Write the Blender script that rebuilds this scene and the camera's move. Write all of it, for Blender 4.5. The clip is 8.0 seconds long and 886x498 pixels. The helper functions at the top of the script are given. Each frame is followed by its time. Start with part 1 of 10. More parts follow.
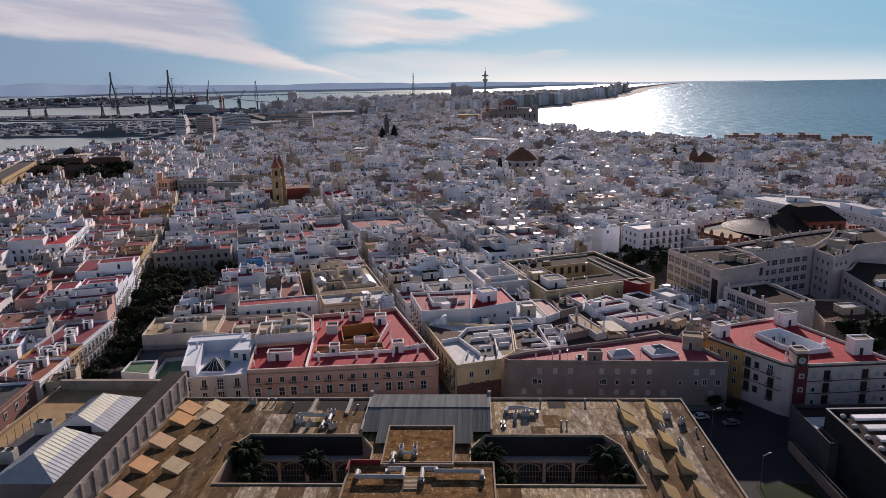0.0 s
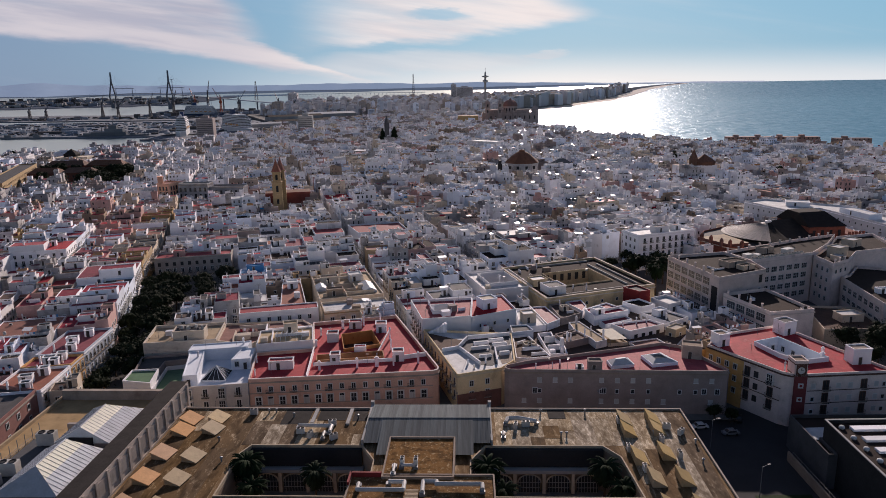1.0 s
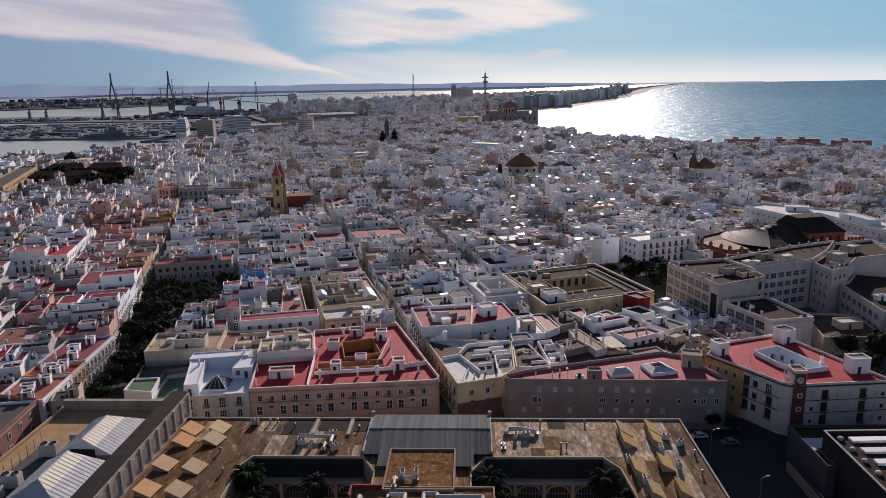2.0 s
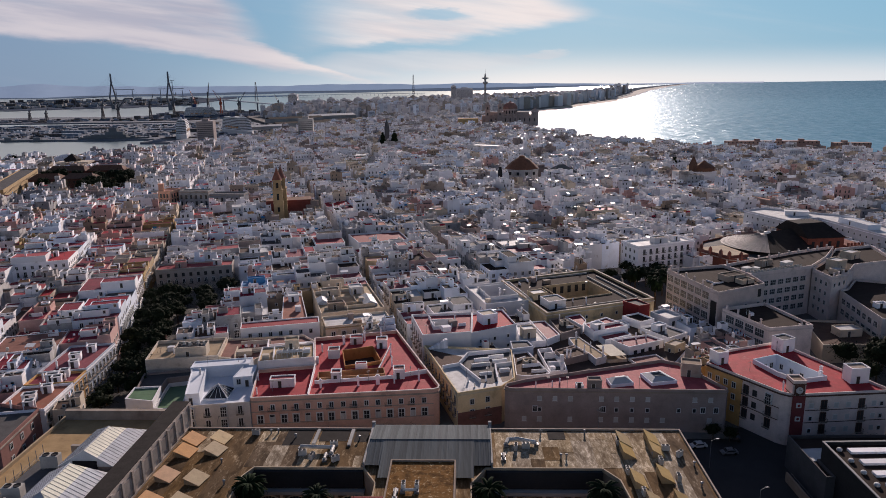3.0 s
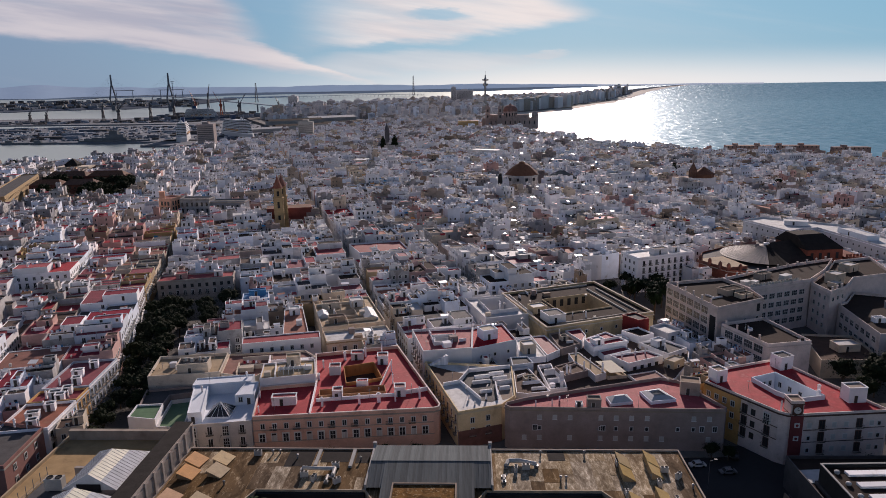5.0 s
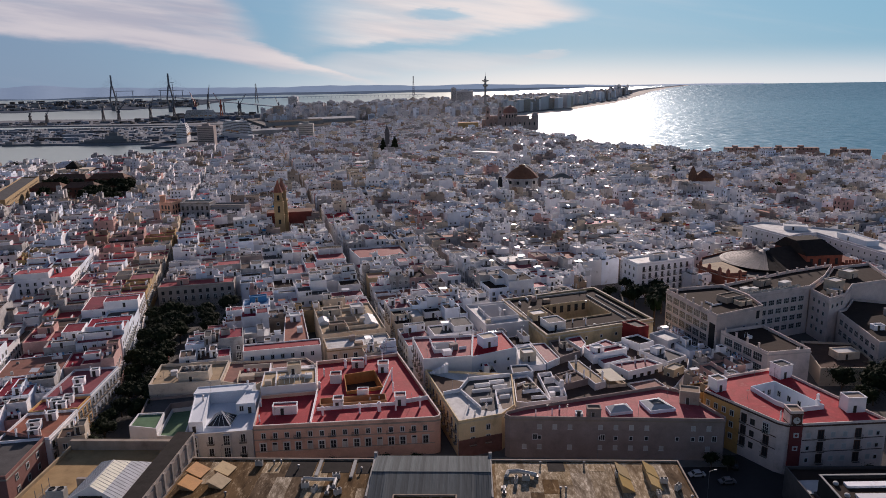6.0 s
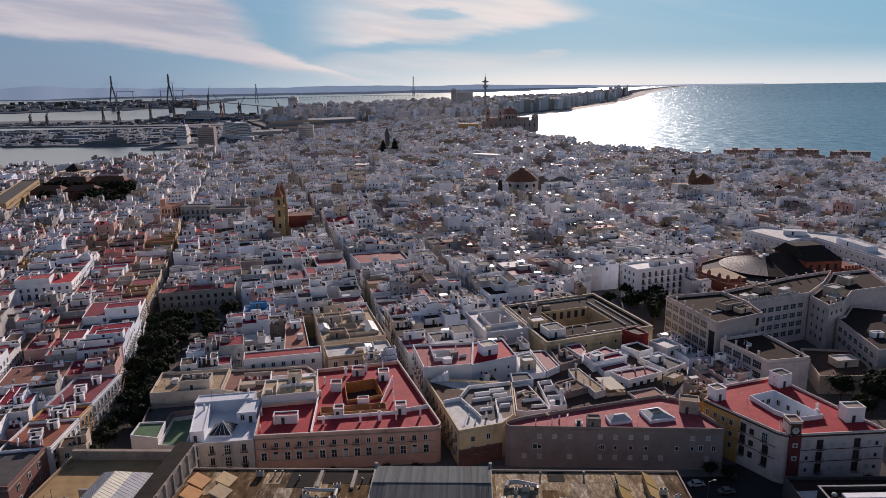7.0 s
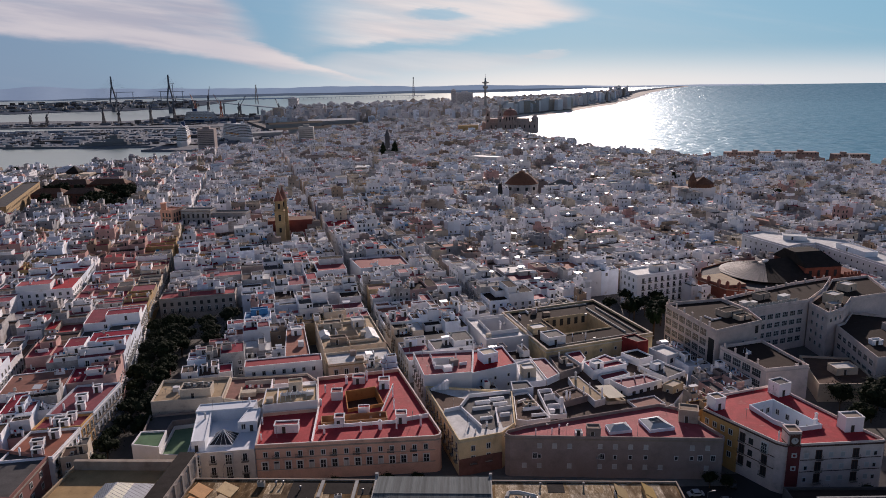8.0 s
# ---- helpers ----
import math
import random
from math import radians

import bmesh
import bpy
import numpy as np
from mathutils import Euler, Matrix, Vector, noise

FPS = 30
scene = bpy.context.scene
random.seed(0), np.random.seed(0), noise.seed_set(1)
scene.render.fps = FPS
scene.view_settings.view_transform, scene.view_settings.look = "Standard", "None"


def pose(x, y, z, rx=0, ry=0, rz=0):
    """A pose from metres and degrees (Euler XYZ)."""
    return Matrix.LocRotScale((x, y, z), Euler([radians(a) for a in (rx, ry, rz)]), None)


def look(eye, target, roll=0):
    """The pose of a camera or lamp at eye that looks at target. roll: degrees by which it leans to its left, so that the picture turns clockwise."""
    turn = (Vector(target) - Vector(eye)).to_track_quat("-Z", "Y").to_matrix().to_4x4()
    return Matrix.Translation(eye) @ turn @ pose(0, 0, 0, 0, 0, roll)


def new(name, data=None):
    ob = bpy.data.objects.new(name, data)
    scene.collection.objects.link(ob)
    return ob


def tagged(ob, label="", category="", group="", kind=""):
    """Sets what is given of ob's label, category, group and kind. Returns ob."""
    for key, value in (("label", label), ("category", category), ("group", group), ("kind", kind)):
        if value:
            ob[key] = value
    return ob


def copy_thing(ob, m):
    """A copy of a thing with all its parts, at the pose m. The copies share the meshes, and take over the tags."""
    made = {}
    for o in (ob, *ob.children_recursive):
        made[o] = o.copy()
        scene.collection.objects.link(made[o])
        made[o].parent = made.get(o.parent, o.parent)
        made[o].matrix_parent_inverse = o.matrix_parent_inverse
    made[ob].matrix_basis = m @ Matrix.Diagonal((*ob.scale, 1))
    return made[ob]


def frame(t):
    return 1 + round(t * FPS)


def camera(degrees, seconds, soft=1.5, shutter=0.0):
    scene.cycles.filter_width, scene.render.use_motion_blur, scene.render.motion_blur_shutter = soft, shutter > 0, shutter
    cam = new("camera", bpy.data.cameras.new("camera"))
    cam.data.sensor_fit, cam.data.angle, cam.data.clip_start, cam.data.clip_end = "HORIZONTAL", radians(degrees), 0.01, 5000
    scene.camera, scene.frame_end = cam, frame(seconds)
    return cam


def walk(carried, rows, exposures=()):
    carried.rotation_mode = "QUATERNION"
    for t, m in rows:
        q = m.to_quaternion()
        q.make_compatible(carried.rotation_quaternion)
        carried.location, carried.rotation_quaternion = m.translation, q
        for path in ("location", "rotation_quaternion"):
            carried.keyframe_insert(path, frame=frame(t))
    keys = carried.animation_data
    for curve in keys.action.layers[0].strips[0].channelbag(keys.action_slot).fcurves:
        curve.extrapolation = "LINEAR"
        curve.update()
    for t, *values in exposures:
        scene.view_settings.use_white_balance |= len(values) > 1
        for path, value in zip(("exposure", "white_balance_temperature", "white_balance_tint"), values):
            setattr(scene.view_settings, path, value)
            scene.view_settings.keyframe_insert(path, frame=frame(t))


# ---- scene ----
cam = camera(65.2, 8.0, soft=0.6)
EYE, RISE = 84.5, 22.0
EXPOSURE, KELVIN, TINT = 0.10, 6300.0, 25.5


def stand(t):
    """The drone's place at t seconds: it climbs straight up, looking down a little, leaning a degree to its right."""
    s = t / 8.0
    eye = Vector((-0.3 * s, 0.15 * s, EYE + RISE * (s - 0.047 * s * (1.0 - s))))
    way = Vector((0.0, math.cos(radians(13.43)), -math.sin(radians(13.43))))
    return look(eye, eye + way * 100.0, -0.966)


walk(cam, [(i * 0.5, stand(i * 0.5)) for i in range(17)], [(0.0, EXPOSURE + 0.03, KELVIN, TINT), (8.0, EXPOSURE - 0.08, KELVIN, TINT)])

# ---------------------------------------------------------------- world, sun
SUN_AZ, SUN_EL = 10.0, 19.0
world = bpy.data.worlds.new("sky_world")
scene.world = world
world.use_nodes = True
wt = world.node_tree
wt.nodes.clear()


def wmath(op, a, b=None, c=None):
    n = wt.nodes.new("ShaderNodeMath")
    n.operation = op
    for i, v in enumerate((a, b, c)):
        if v is None:
            continue
        if isinstance(v, (int, float)):
            n.inputs[i].default_value = v
        else:
            wt.links.new(v, n.inputs[i])
    return n.outputs[0]


def wsmooth(v, lo, hi):
    n = wt.nodes.new("ShaderNodeMapRange")
    n.interpolation_type = "SMOOTHSTEP"
    wt.links.new(v, n.inputs[0])
    n.inputs[1].default_value, n.inputs[2].default_value = lo, hi
    return n.outputs[0]


def wnoise(vec, scale, detail=5.0, rough=0.55):
    n = wt.nodes.new("ShaderNodeTexNoise")
    wt.links.new(vec, n.inputs["Vector"])
    n.inputs["Scale"].default_value, n.inputs["Detail"].default_value, n.inputs["Roughness"].default_value = scale, detail, rough
    return n.outputs[0]


def wmix(fac, a, b):
    n = wt.nodes.new("ShaderNodeMix")
    n.data_type = "RGBA"
    for s, v in ((0, fac), (6, a), (7, b)):
        if isinstance(v, (int, float, tuple)):
            n.inputs[s].default_value = v
        else:
            wt.links.new(v, n.inputs[s])
    return n.outputs[2]


sky = wt.nodes.new("ShaderNodeTexSky")
sky.sky_type = "NISHITA"
sky.sun_disc = False
sky.sun_elevation, sky.sun_rotation = radians(SUN_EL), radians(SUN_AZ)
sky.air_density, sky.dust_density, sky.ozone_density = 1.0, 0.6, 1.5
tc = wt.nodes.new("ShaderNodeTexCoord")
sep = wt.nodes.new("ShaderNodeSeparateXYZ")
wt.links.new(tc.outputs["Generated"], sep.inputs[0])
ay = wmath("ADD", wmath("ABSOLUTE", sep.outputs[1]), 0.05)
P = wmath("DIVIDE", sep.outputs[0], ay)
Q = wmath("DIVIDE", sep.outputs[2], ay)
comb = wt.nodes.new("ShaderNodeCombineXYZ")
wt.links.new(P, comb.inputs[0])
wt.links.new(wmath("MULTIPLY", Q, 4.0), comb.inputs[1])
n1 = wnoise(comb.outputs[0], 4.0, 6.0, 0.6)
n2 = wnoise(comb.outputs[0], 14.0, 5.0, 0.6)
comb2 = wt.nodes.new("ShaderNodeCombineXYZ")
wt.links.new(wmath("ADD", P, wmath("MULTIPLY", Q, 2.2)), comb2.inputs[0])
wt.links.new(wmath("MULTIPLY", wmath("ADD", Q, wmath("MULTIPLY", P, 0.12)), 7.0), comb2.inputs[1])
n3 = wnoise(comb2.outputs[0], 3.2, 6.0, 0.62)
wob = wmath("ADD", wmath("MULTIPLY", wmath("SUBTRACT", n1, 0.5), 0.030), wmath("MULTIPLY", wmath("SUBTRACT", n3, 0.5), 0.028))
wob = wmath("ADD", wob, wmath("MULTIPLY", wmath("SUBTRACT", n2, 0.5), 0.014))
Qw = wmath("ADD", Q, wob)
Pw = wmath("ADD", P, wmath("MULTIPLY", wob, 1.6))


def wline(slope, at, off=0.0, v=P):
    """slope * (v - at) + off"""
    return wmath("ADD", wmath("MULTIPLY", v, slope), off - slope * at)


def wspot(cx, cy, rx, ry):
    """Soft-edged oval patch of sky round a direction."""
    dx_, dy_ = wmath("DIVIDE", wmath("SUBTRACT", Pw, cx), rx), wmath("DIVIDE", wmath("SUBTRACT", Qw, cy), ry)
    return wmath("SUBTRACT", 1.0, wsmooth(wmath("ADD", wmath("MULTIPLY", dx_, dx_), wmath("MULTIPLY", dy_, dy_)), 0.15, 1.3))


# western cloud bank: a broad sheet whose lower edge sinks into a long tail
low_a = wmath("MINIMUM", wline(-0.167, -0.209, 0.020), wline(-0.066, -0.436, 0.058))
right_a = wsmooth(wmath("SUBTRACT", wline(-0.55, 0.082, -0.252, Q), Pw), -0.018, 0.040)
tail_a = wsmooth(wmath("SUBTRACT", wline(-0.353, -0.142, 0.024), Qw), -0.003, 0.005)
bank_a = wmath("MULTIPLY", wsmooth(wmath("SUBTRACT", Qw, low_a), -0.003, 0.012), wmath("MAXIMUM", right_a, tail_a))
# middle cloud bank, with blue holes, running out to a point
low_b = wmath("MAXIMUM", wline(0.05, -0.1, 0.047), wline(0.15, -0.013, 0.049))
right_b = wsmooth(wmath("SUBTRACT", wline(-2.2, 0.08, 0.215, Q), Pw), -0.03, 0.05)
bank_b = wmath("MULTIPLY", wmath("MULTIPLY", wsmooth(wmath("SUBTRACT", Qw, low_b), -0.005, 0.012), wsmooth(Pw, -0.215, -0.06)), right_b)
holes = wmath("MAXIMUM", wspot(0.0, 0.088, 0.05, 0.009), wspot(-0.075, 0.046, 0.04, 0.007))
bank_b = wmath("MULTIPLY", bank_b, wmath("SUBTRACT", 1.0, wmath("MULTIPLY", holes, 0.75)))
veil = wmath("MULTIPLY", wmath("MAXIMUM", wspot(-0.02, 0.028, 0.17, 0.017), wspot(0.135, 0.034, 0.035, 0.004)), 0.42)
streaks = wmath("MULTIPLY", wsmooth(n3, 0.45, 0.75), 0.12)
banks = wmath("MULTIPLY", wmath("MAXIMUM", bank_a, bank_b), wmath("ADD", 0.66, wmath("MULTIPLY", wsmooth(n3, 0.34, 0.58), 0.34)))
front = wsmooth(sep.outputs[1], 0.0, 0.5)
band = wmath("MULTIPLY", wmath("SUBTRACT", 1.0, wsmooth(Q, 0.10, 0.5)), front)
cover = wmath("MAXIMUM", wmath("MAXIMUM", banks, veil), streaks)
cover = wmath("MULTIPLY", cover, wmath("MULTIPLY", front, wmath("SUBTRACT", 1.0, wsmooth(Q, 0.3, 0.9))))
BLUE, PALE = (2.8, 6.9, 8.8, 1.0), (9.7, 11.8, 11.7, 1.0)
glow = wmath("MULTIPLY", wmath("SUBTRACT", 1.0, wsmooth(Q, -0.01, 0.05)), wsmooth(P, -0.45, 0.15))
lowsky = wmix(wsmooth(P, -0.62, 0.05), (2.7, 4.6, 6.3, 1.0), BLUE)
lowsky = wmix(glow, lowsky, PALE)
base = wmix(wmath("MULTIPLY", band, 0.9), sky.outputs[0], lowsky)
shade = wsmooth(wnoise(comb2.outputs[0], 5.0, 5.0, 0.55), 0.36, 0.62)
lilac = wmix(shade, (6.5, 6.9, 7.4, 1.0), (9.0, 9.0, 8.7, 1.0))
warm = wmix(shade, (10.2, 10.2, 9.4, 1.0), (12.4, 12.0, 10.5, 1.0))
clouded = wmix(cover, base, wmix(wsmooth(P, -0.30, -0.12), lilac, warm))
bg = wt.nodes.new("ShaderNodeBackground")
bg.inputs[1].default_value = 0.063
wt.links.new(clouded, bg.inputs[0])
wo = wt.nodes.new("ShaderNodeOutputWorld")
wt.links.new(bg.outputs[0], wo.inputs[0])

sun_data = bpy.data.lights.new("sun", "SUN")
sun_data.energy, sun_data.angle, sun_data.color = 5.0, radians(0.6), (1.0, 0.88, 0.72)
sun = new("sun", sun_data)
sd = Vector((math.sin(radians(SUN_AZ)) * math.cos(radians(SUN_EL)), math.cos(radians(SUN_AZ)) * math.cos(radians(SUN_EL)), math.sin(radians(SUN_EL))))
sun.matrix_world = look(sd * 500.0, (0, 0, 0))


# ---------------------------------------------------------------- materials
def material(name, base, rough=0.8, dark=0.62, fine=3.0, coarse=0.25, stretch=(1, 1, 1), bump=0.25, metal=0.0, vary=0.18,
             stain=None, stain_at=0.58, grain=0.35, spec=0.12, pale=None, pale_at=0.55, pale_soft=0.07, pale_scale=0.5):
    """A weathered surface: coarse stains, fine grain, slight relief, and a shade that differs from object to object."""
    m = bpy.data.materials.new(name)
    m.use_nodes = True
    nt = m.node_tree
    nt.nodes.clear()

    def nd(kind):
        return nt.nodes.new(kind)

    geo = nd("ShaderNodeNewGeometry")
    mp = nd("ShaderNodeMapping")
    mp.inputs["Scale"].default_value = stretch
    nt.links.new(geo.outputs["Position"], mp.inputs[0])
    nc, nf = nd("ShaderNodeTexNoise"), nd("ShaderNodeTexNoise")
    nc.inputs["Scale"].default_value, nc.inputs["Detail"].default_value, nc.inputs["Roughness"].default_value = coarse, 6, 0.65
    nf.inputs["Scale"].default_value, nf.inputs["Detail"].default_value = fine, 4
    nt.links.new(mp.outputs[0], nc.inputs["Vector"])
    nt.links.new(mp.outputs[0], nf.inputs["Vector"])
    oi = nd("ShaderNodeObjectInfo")
    isl = nd("ShaderNodeNewGeometry")

    def rgb(c):
        return (c[0], c[1], c[2], 1.0)

    def mix(fac, a, b, blend="MIX"):
        n = nd("ShaderNodeMix")
        n.data_type, n.blend_type = "RGBA", blend
        for s, v in ((0, fac), (6, a), (7, b)):
            if isinstance(v, (int, float, tuple)):
                n.inputs[s].default_value = v
            else:
                nt.links.new(v, n.inputs[s])
        return n.outputs[2]

    def remap(v, lo, hi, a=0.0, b=1.0):
        n = nd("ShaderNodeMapRange")
        nt.links.new(v, n.inputs[0])
        for i, x in enumerate((lo, hi, a, b)):
            n.inputs[i + 1].default_value = x
        return n.outputs[0]

    col = mix(remap(nc.outputs[0], 0.35, 0.7), rgb(base), rgb([c * dark for c in base]))
    if stain:
        col = mix(remap(nc.outputs[0], stain_at, stain_at + 0.14), col, rgb(stain))
    if pale:
        npl = nd("ShaderNodeTexNoise")
        npl.inputs["Scale"].default_value, npl.inputs["Detail"].default_value, npl.inputs["Roughness"].default_value = pale_scale, 8, 0.75
        nt.links.new(mp.outputs[0], npl.inputs["Vector"])
        pm = nd("ShaderNodeMath")
        pm.operation = "MULTIPLY"
        nt.links.new(remap(npl.outputs[0], pale_at, pale_at + pale_soft), pm.inputs[0])
        nt.links.new(remap(nc.outputs[0], 0.38, 0.60, 1.0, 0.10), pm.inputs[1])
        col = mix(pm.outputs[0], col, rgb(pale))
    col = mix(remap(nf.outputs[0], 0.3, 0.75, 0.0, grain), col, rgb([c * 0.6 for c in base]))
    hs = nd("ShaderNodeHueSaturation")
    hs.inputs["Fac"].default_value = 1.0
    add = nd("ShaderNodeMath")
    add.operation = "FRACT"
    s2 = nd("ShaderNodeMath")
    nt.links.new(oi.outputs["Random"], s2.inputs[0])
    nt.links.new(isl.outputs["Random Per Island"], s2.inputs[1])
    nt.links.new(s2.outputs[0], add.inputs[0])
    nt.links.new(remap(add.outputs[0], 0, 1, 1.0 - vary, 1.0 + vary * 0.5), hs.inputs["Value"])
    nt.links.new(remap(oi.outputs["Random"], 0, 1, 1.1, 0.8), hs.inputs["Saturation"])
    nt.links.new(col, hs.inputs["Color"])
    bs = nd("ShaderNodeBsdfPrincipled")
    nt.links.new(hs.outputs[0], bs.inputs["Base Color"])
    bs.inputs["Metallic"].default_value = metal
    bs.inputs["Specular IOR Level"].default_value = spec
    nt.links.new(remap(nf.outputs[0], 0.3, 0.7, rough - 0.08, min(1.0, rough + 0.08)), bs.inputs["Roughness"])
    if bump:
        b = nd("ShaderNodeBump")
        b.inputs["Strength"].default_value = bump
        b.inputs["Distance"].default_value = 0.08
        nt.links.new(nf.outputs[0], b.inputs["Height"])
        nt.links.new(b.outputs[0], bs.inputs["Normal"])
    out = nd("ShaderNodeOutputMaterial")
    nt.links.new(bs.outputs[0], out.inputs[0])
    return m


WHITE = material("limewash_white", (0.91, 0.89, 0.90), 0.85, 0.88, vary=0.28, stain=(0.46, 0.41, 0.38), stain_at=0.61, grain=0.12)
WHITE2 = material("painted_white_bluish", (0.77, 0.82, 0.91), 0.8, 0.86, vary=0.27, stain=(0.44, 0.42, 0.42), stain_at=0.62, grain=0.16)
FRESH = material("fresh_white_paint", (0.74, 0.78, 0.84), 0.8, 0.9, vary=0.05, stain=(0.66, 0.66, 0.66), stain_at=0.64)
DIRTYW = material("weathered_white_wall", (0.52, 0.50, 0.49), 0.88, 0.6, stain=(0.26, 0.23, 0.21), stain_at=0.52)
CREAM = material("cream_render", (0.72, 0.61, 0.48), 0.85, 0.75, stain=(0.40, 0.32, 0.25))
YELLOWB = material("faded_yellow_render", (0.62, 0.48, 0.28), 0.85, 0.7, stain=(0.36, 0.29, 0.18), stain_at=0.54)
BUTTER = material("buttery_cream_render", (0.78, 0.62, 0.38), 0.85, 0.75, stain=(0.44, 0.33, 0.20))
YFRONT = material("golden_yellow_render", (0.72, 0.43, 0.19), 0.85, 0.75, stain=(0.45, 0.28, 0.12))
OCHRE = material("ochre_render", (0.50, 0.35, 0.18), 0.85, 0.7, stain=(0.35, 0.25, 0.12))
PINK = material("pink_render", (0.60, 0.38, 0.34), 0.85, 0.7)
GREYW = material("grey_render", (0.37, 0.30, 0.275), 0.85, 0.7, stain=(0.25, 0.215, 0.20))
ORANGE = material("salmon_render", (0.80, 0.44, 0.30), 0.85, 0.75, stain=(0.4, 0.24, 0.18))
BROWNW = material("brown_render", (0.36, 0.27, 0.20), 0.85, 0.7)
PATIO = material("burnt_ochre_render", (0.56, 0.28, 0.13), 0.85, 0.7, stain=(0.3, 0.15, 0.07))
STONE = material("oyster_stone", (0.47, 0.39, 0.32), 0.9, 0.65, stain=(0.26, 0.2, 0.16))
SCHOOLW = material("cream_white_school_wall", (0.79, 0.67, 0.62), 0.85, 0.72, stain=(0.42, 0.37, 0.31), stain_at=0.6)
MAROONW = material("dark_red_render", (0.24, 0.085, 0.075), 0.85, 0.7, stain=(0.15, 0.06, 0.05))
TRIM = material("dark_brown_trim", (0.13, 0.065, 0.05), 0.7, 0.75)
BLIND = material("closed_pale_blinds", (0.55, 0.54, 0.52), 0.7, 0.85, fine=10)
MAROON = material("maroon_paint", (0.26, 0.05, 0.05), 0.7, 0.7)
REDROOF = material("red_terrace_paint", (0.45, 0.046, 0.056), 0.75, 0.6, fine=6, coarse=0.35, stain=(0.48, 0.115, 0.118), stain_at=0.60)
CRIMSON = material("crimson_terrace_paint", (0.29, 0.031, 0.054), 0.7, 0.62, fine=6, coarse=0.35, stain=(0.27, 0.085, 0.085), stain_at=0.57)
TERRA = material("terracotta_tiles", (0.33, 0.135, 0.095), 0.8, 0.65, fine=6, coarse=0.3, stain=(0.28, 0.16, 0.11))
WROOF = material("white_terrace", (0.66, 0.66, 0.65), 0.7, 0.6, fine=4, coarse=0.3, stain=(0.3, 0.29, 0.27))
GROOF = material("grey_terrace", (0.112, 0.106, 0.106), 0.8, 0.6, fine=4, coarse=0.25, stain=(0.07, 0.064, 0.062))
BROOF = material("brown_terrace", (0.118, 0.074, 0.056), 0.85, 0.6, fine=4, coarse=0.25, stain=(0.07, 0.050, 0.040))
SAND = material("sandy_terrace", (0.50, 0.37, 0.22), 0.85, 0.65, fine=4, coarse=0.25, stain=(0.26, 0.18, 0.11))
GREENROOF = material("green_terrace", (0.12, 0.24, 0.12), 0.8, 0.65, fine=4, coarse=0.3)
FROOF = material("weathered_felt_roof", (0.23, 0.140, 0.062), 0.9, 0.5, fine=4.0, coarse=0.17, stretch=(1.9, 0.30, 1.0), stain=(0.070, 0.036, 0.013), stain_at=0.51, vary=0.0,
                 pale=(0.64, 0.50, 0.33), pale_at=0.49, pale_soft=0.17, pale_scale=0.95, spec=0.05)
FSTRIP = material("felt_strip_brown", (0.165, 0.102, 0.049), 0.9, 0.5, fine=2.2, coarse=0.30, stretch=(1.5, 0.55, 1.0), stain=(0.058, 0.034, 0.015), stain_at=0.50, vary=0.12,
                  pale=(0.50, 0.38, 0.24), pale_at=0.53, pale_soft=0.12, pale_scale=0.62, spec=0.05, grain=0.5)
FSTRIPP = material("felt_strip_bleached", (0.36, 0.27, 0.165), 0.9, 0.5, fine=2.4, coarse=0.30, stretch=(1.6, 0.55, 1.0), stain=(0.110, 0.066, 0.032), stain_at=0.52, vary=0.12,
                   pale=(0.80, 0.68, 0.50), pale_at=0.47, pale_soft=0.12, pale_scale=0.85, spec=0.05, grain=0.5)
SKYY = material("yellowed_skylight_sheeting", (0.62, 0.45, 0.24), 0.6, 0.75, fine=3, coarse=0.5, stain=(0.40, 0.28, 0.14))
RIDGEL = material("cream_translucent_sheet", (0.86, 0.82, 0.66), 0.5, 0.85, fine=4, coarse=0.5, bump=0.05)
FROOF2 = material("lichen_brown_roof", (0.235, 0.105, 0.012), 0.9, 0.45, fine=4.0, coarse=0.55, stain=(0.075, 0.036, 0.008), stain_at=0.50, vary=0.0,
                  pale=(0.60, 0.47, 0.26), pale_at=0.56, pale_soft=0.05, pale_scale=1.6, spec=0.02)
TAN = material("tan_rendered_wall", (0.52, 0.40, 0.25), 0.85, 0.7, fine=3, coarse=0.3, stain=(0.30, 0.22, 0.13), vary=0.0)
DGREY = material("dark_grey_render", (0.11, 0.11, 0.115), 0.85, 0.7, fine=3, coarse=0.3)
DROOF = material("dark_flat_roof", (0.044, 0.029, 0.023), 0.95, 0.6, fine=3, coarse=0.25, stain=(0.062, 0.045, 0.039), spec=0.1)
PALEFRONT = material("pale_stone_front", (0.80, 0.74, 0.68), 0.85, 0.75, fine=3, coarse=0.3)
QUAY = material("quay_concrete", (0.18, 0.20, 0.235), 0.9, 0.6, fine=0.3, coarse=0.03, vary=0.0)
# steel across the bay, lightened to blue-grey in place of haze
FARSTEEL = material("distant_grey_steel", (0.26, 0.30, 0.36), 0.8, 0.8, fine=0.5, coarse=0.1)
YTERR = material("yellow_lichened_terrace", (0.46, 0.28, 0.09), 0.9, 0.6, fine=3, coarse=0.2, stain=(0.22, 0.13, 0.05), vary=0.0)
SLATEB = material("blue_grey_sheet", (0.58, 0.60, 0.62), 0.6, 0.75, fine=3, coarse=0.4)
CATH = material("pinkish_cathedral_stone", (0.52, 0.39, 0.34), 0.9, 0.75, stain=(0.30, 0.21, 0.17))
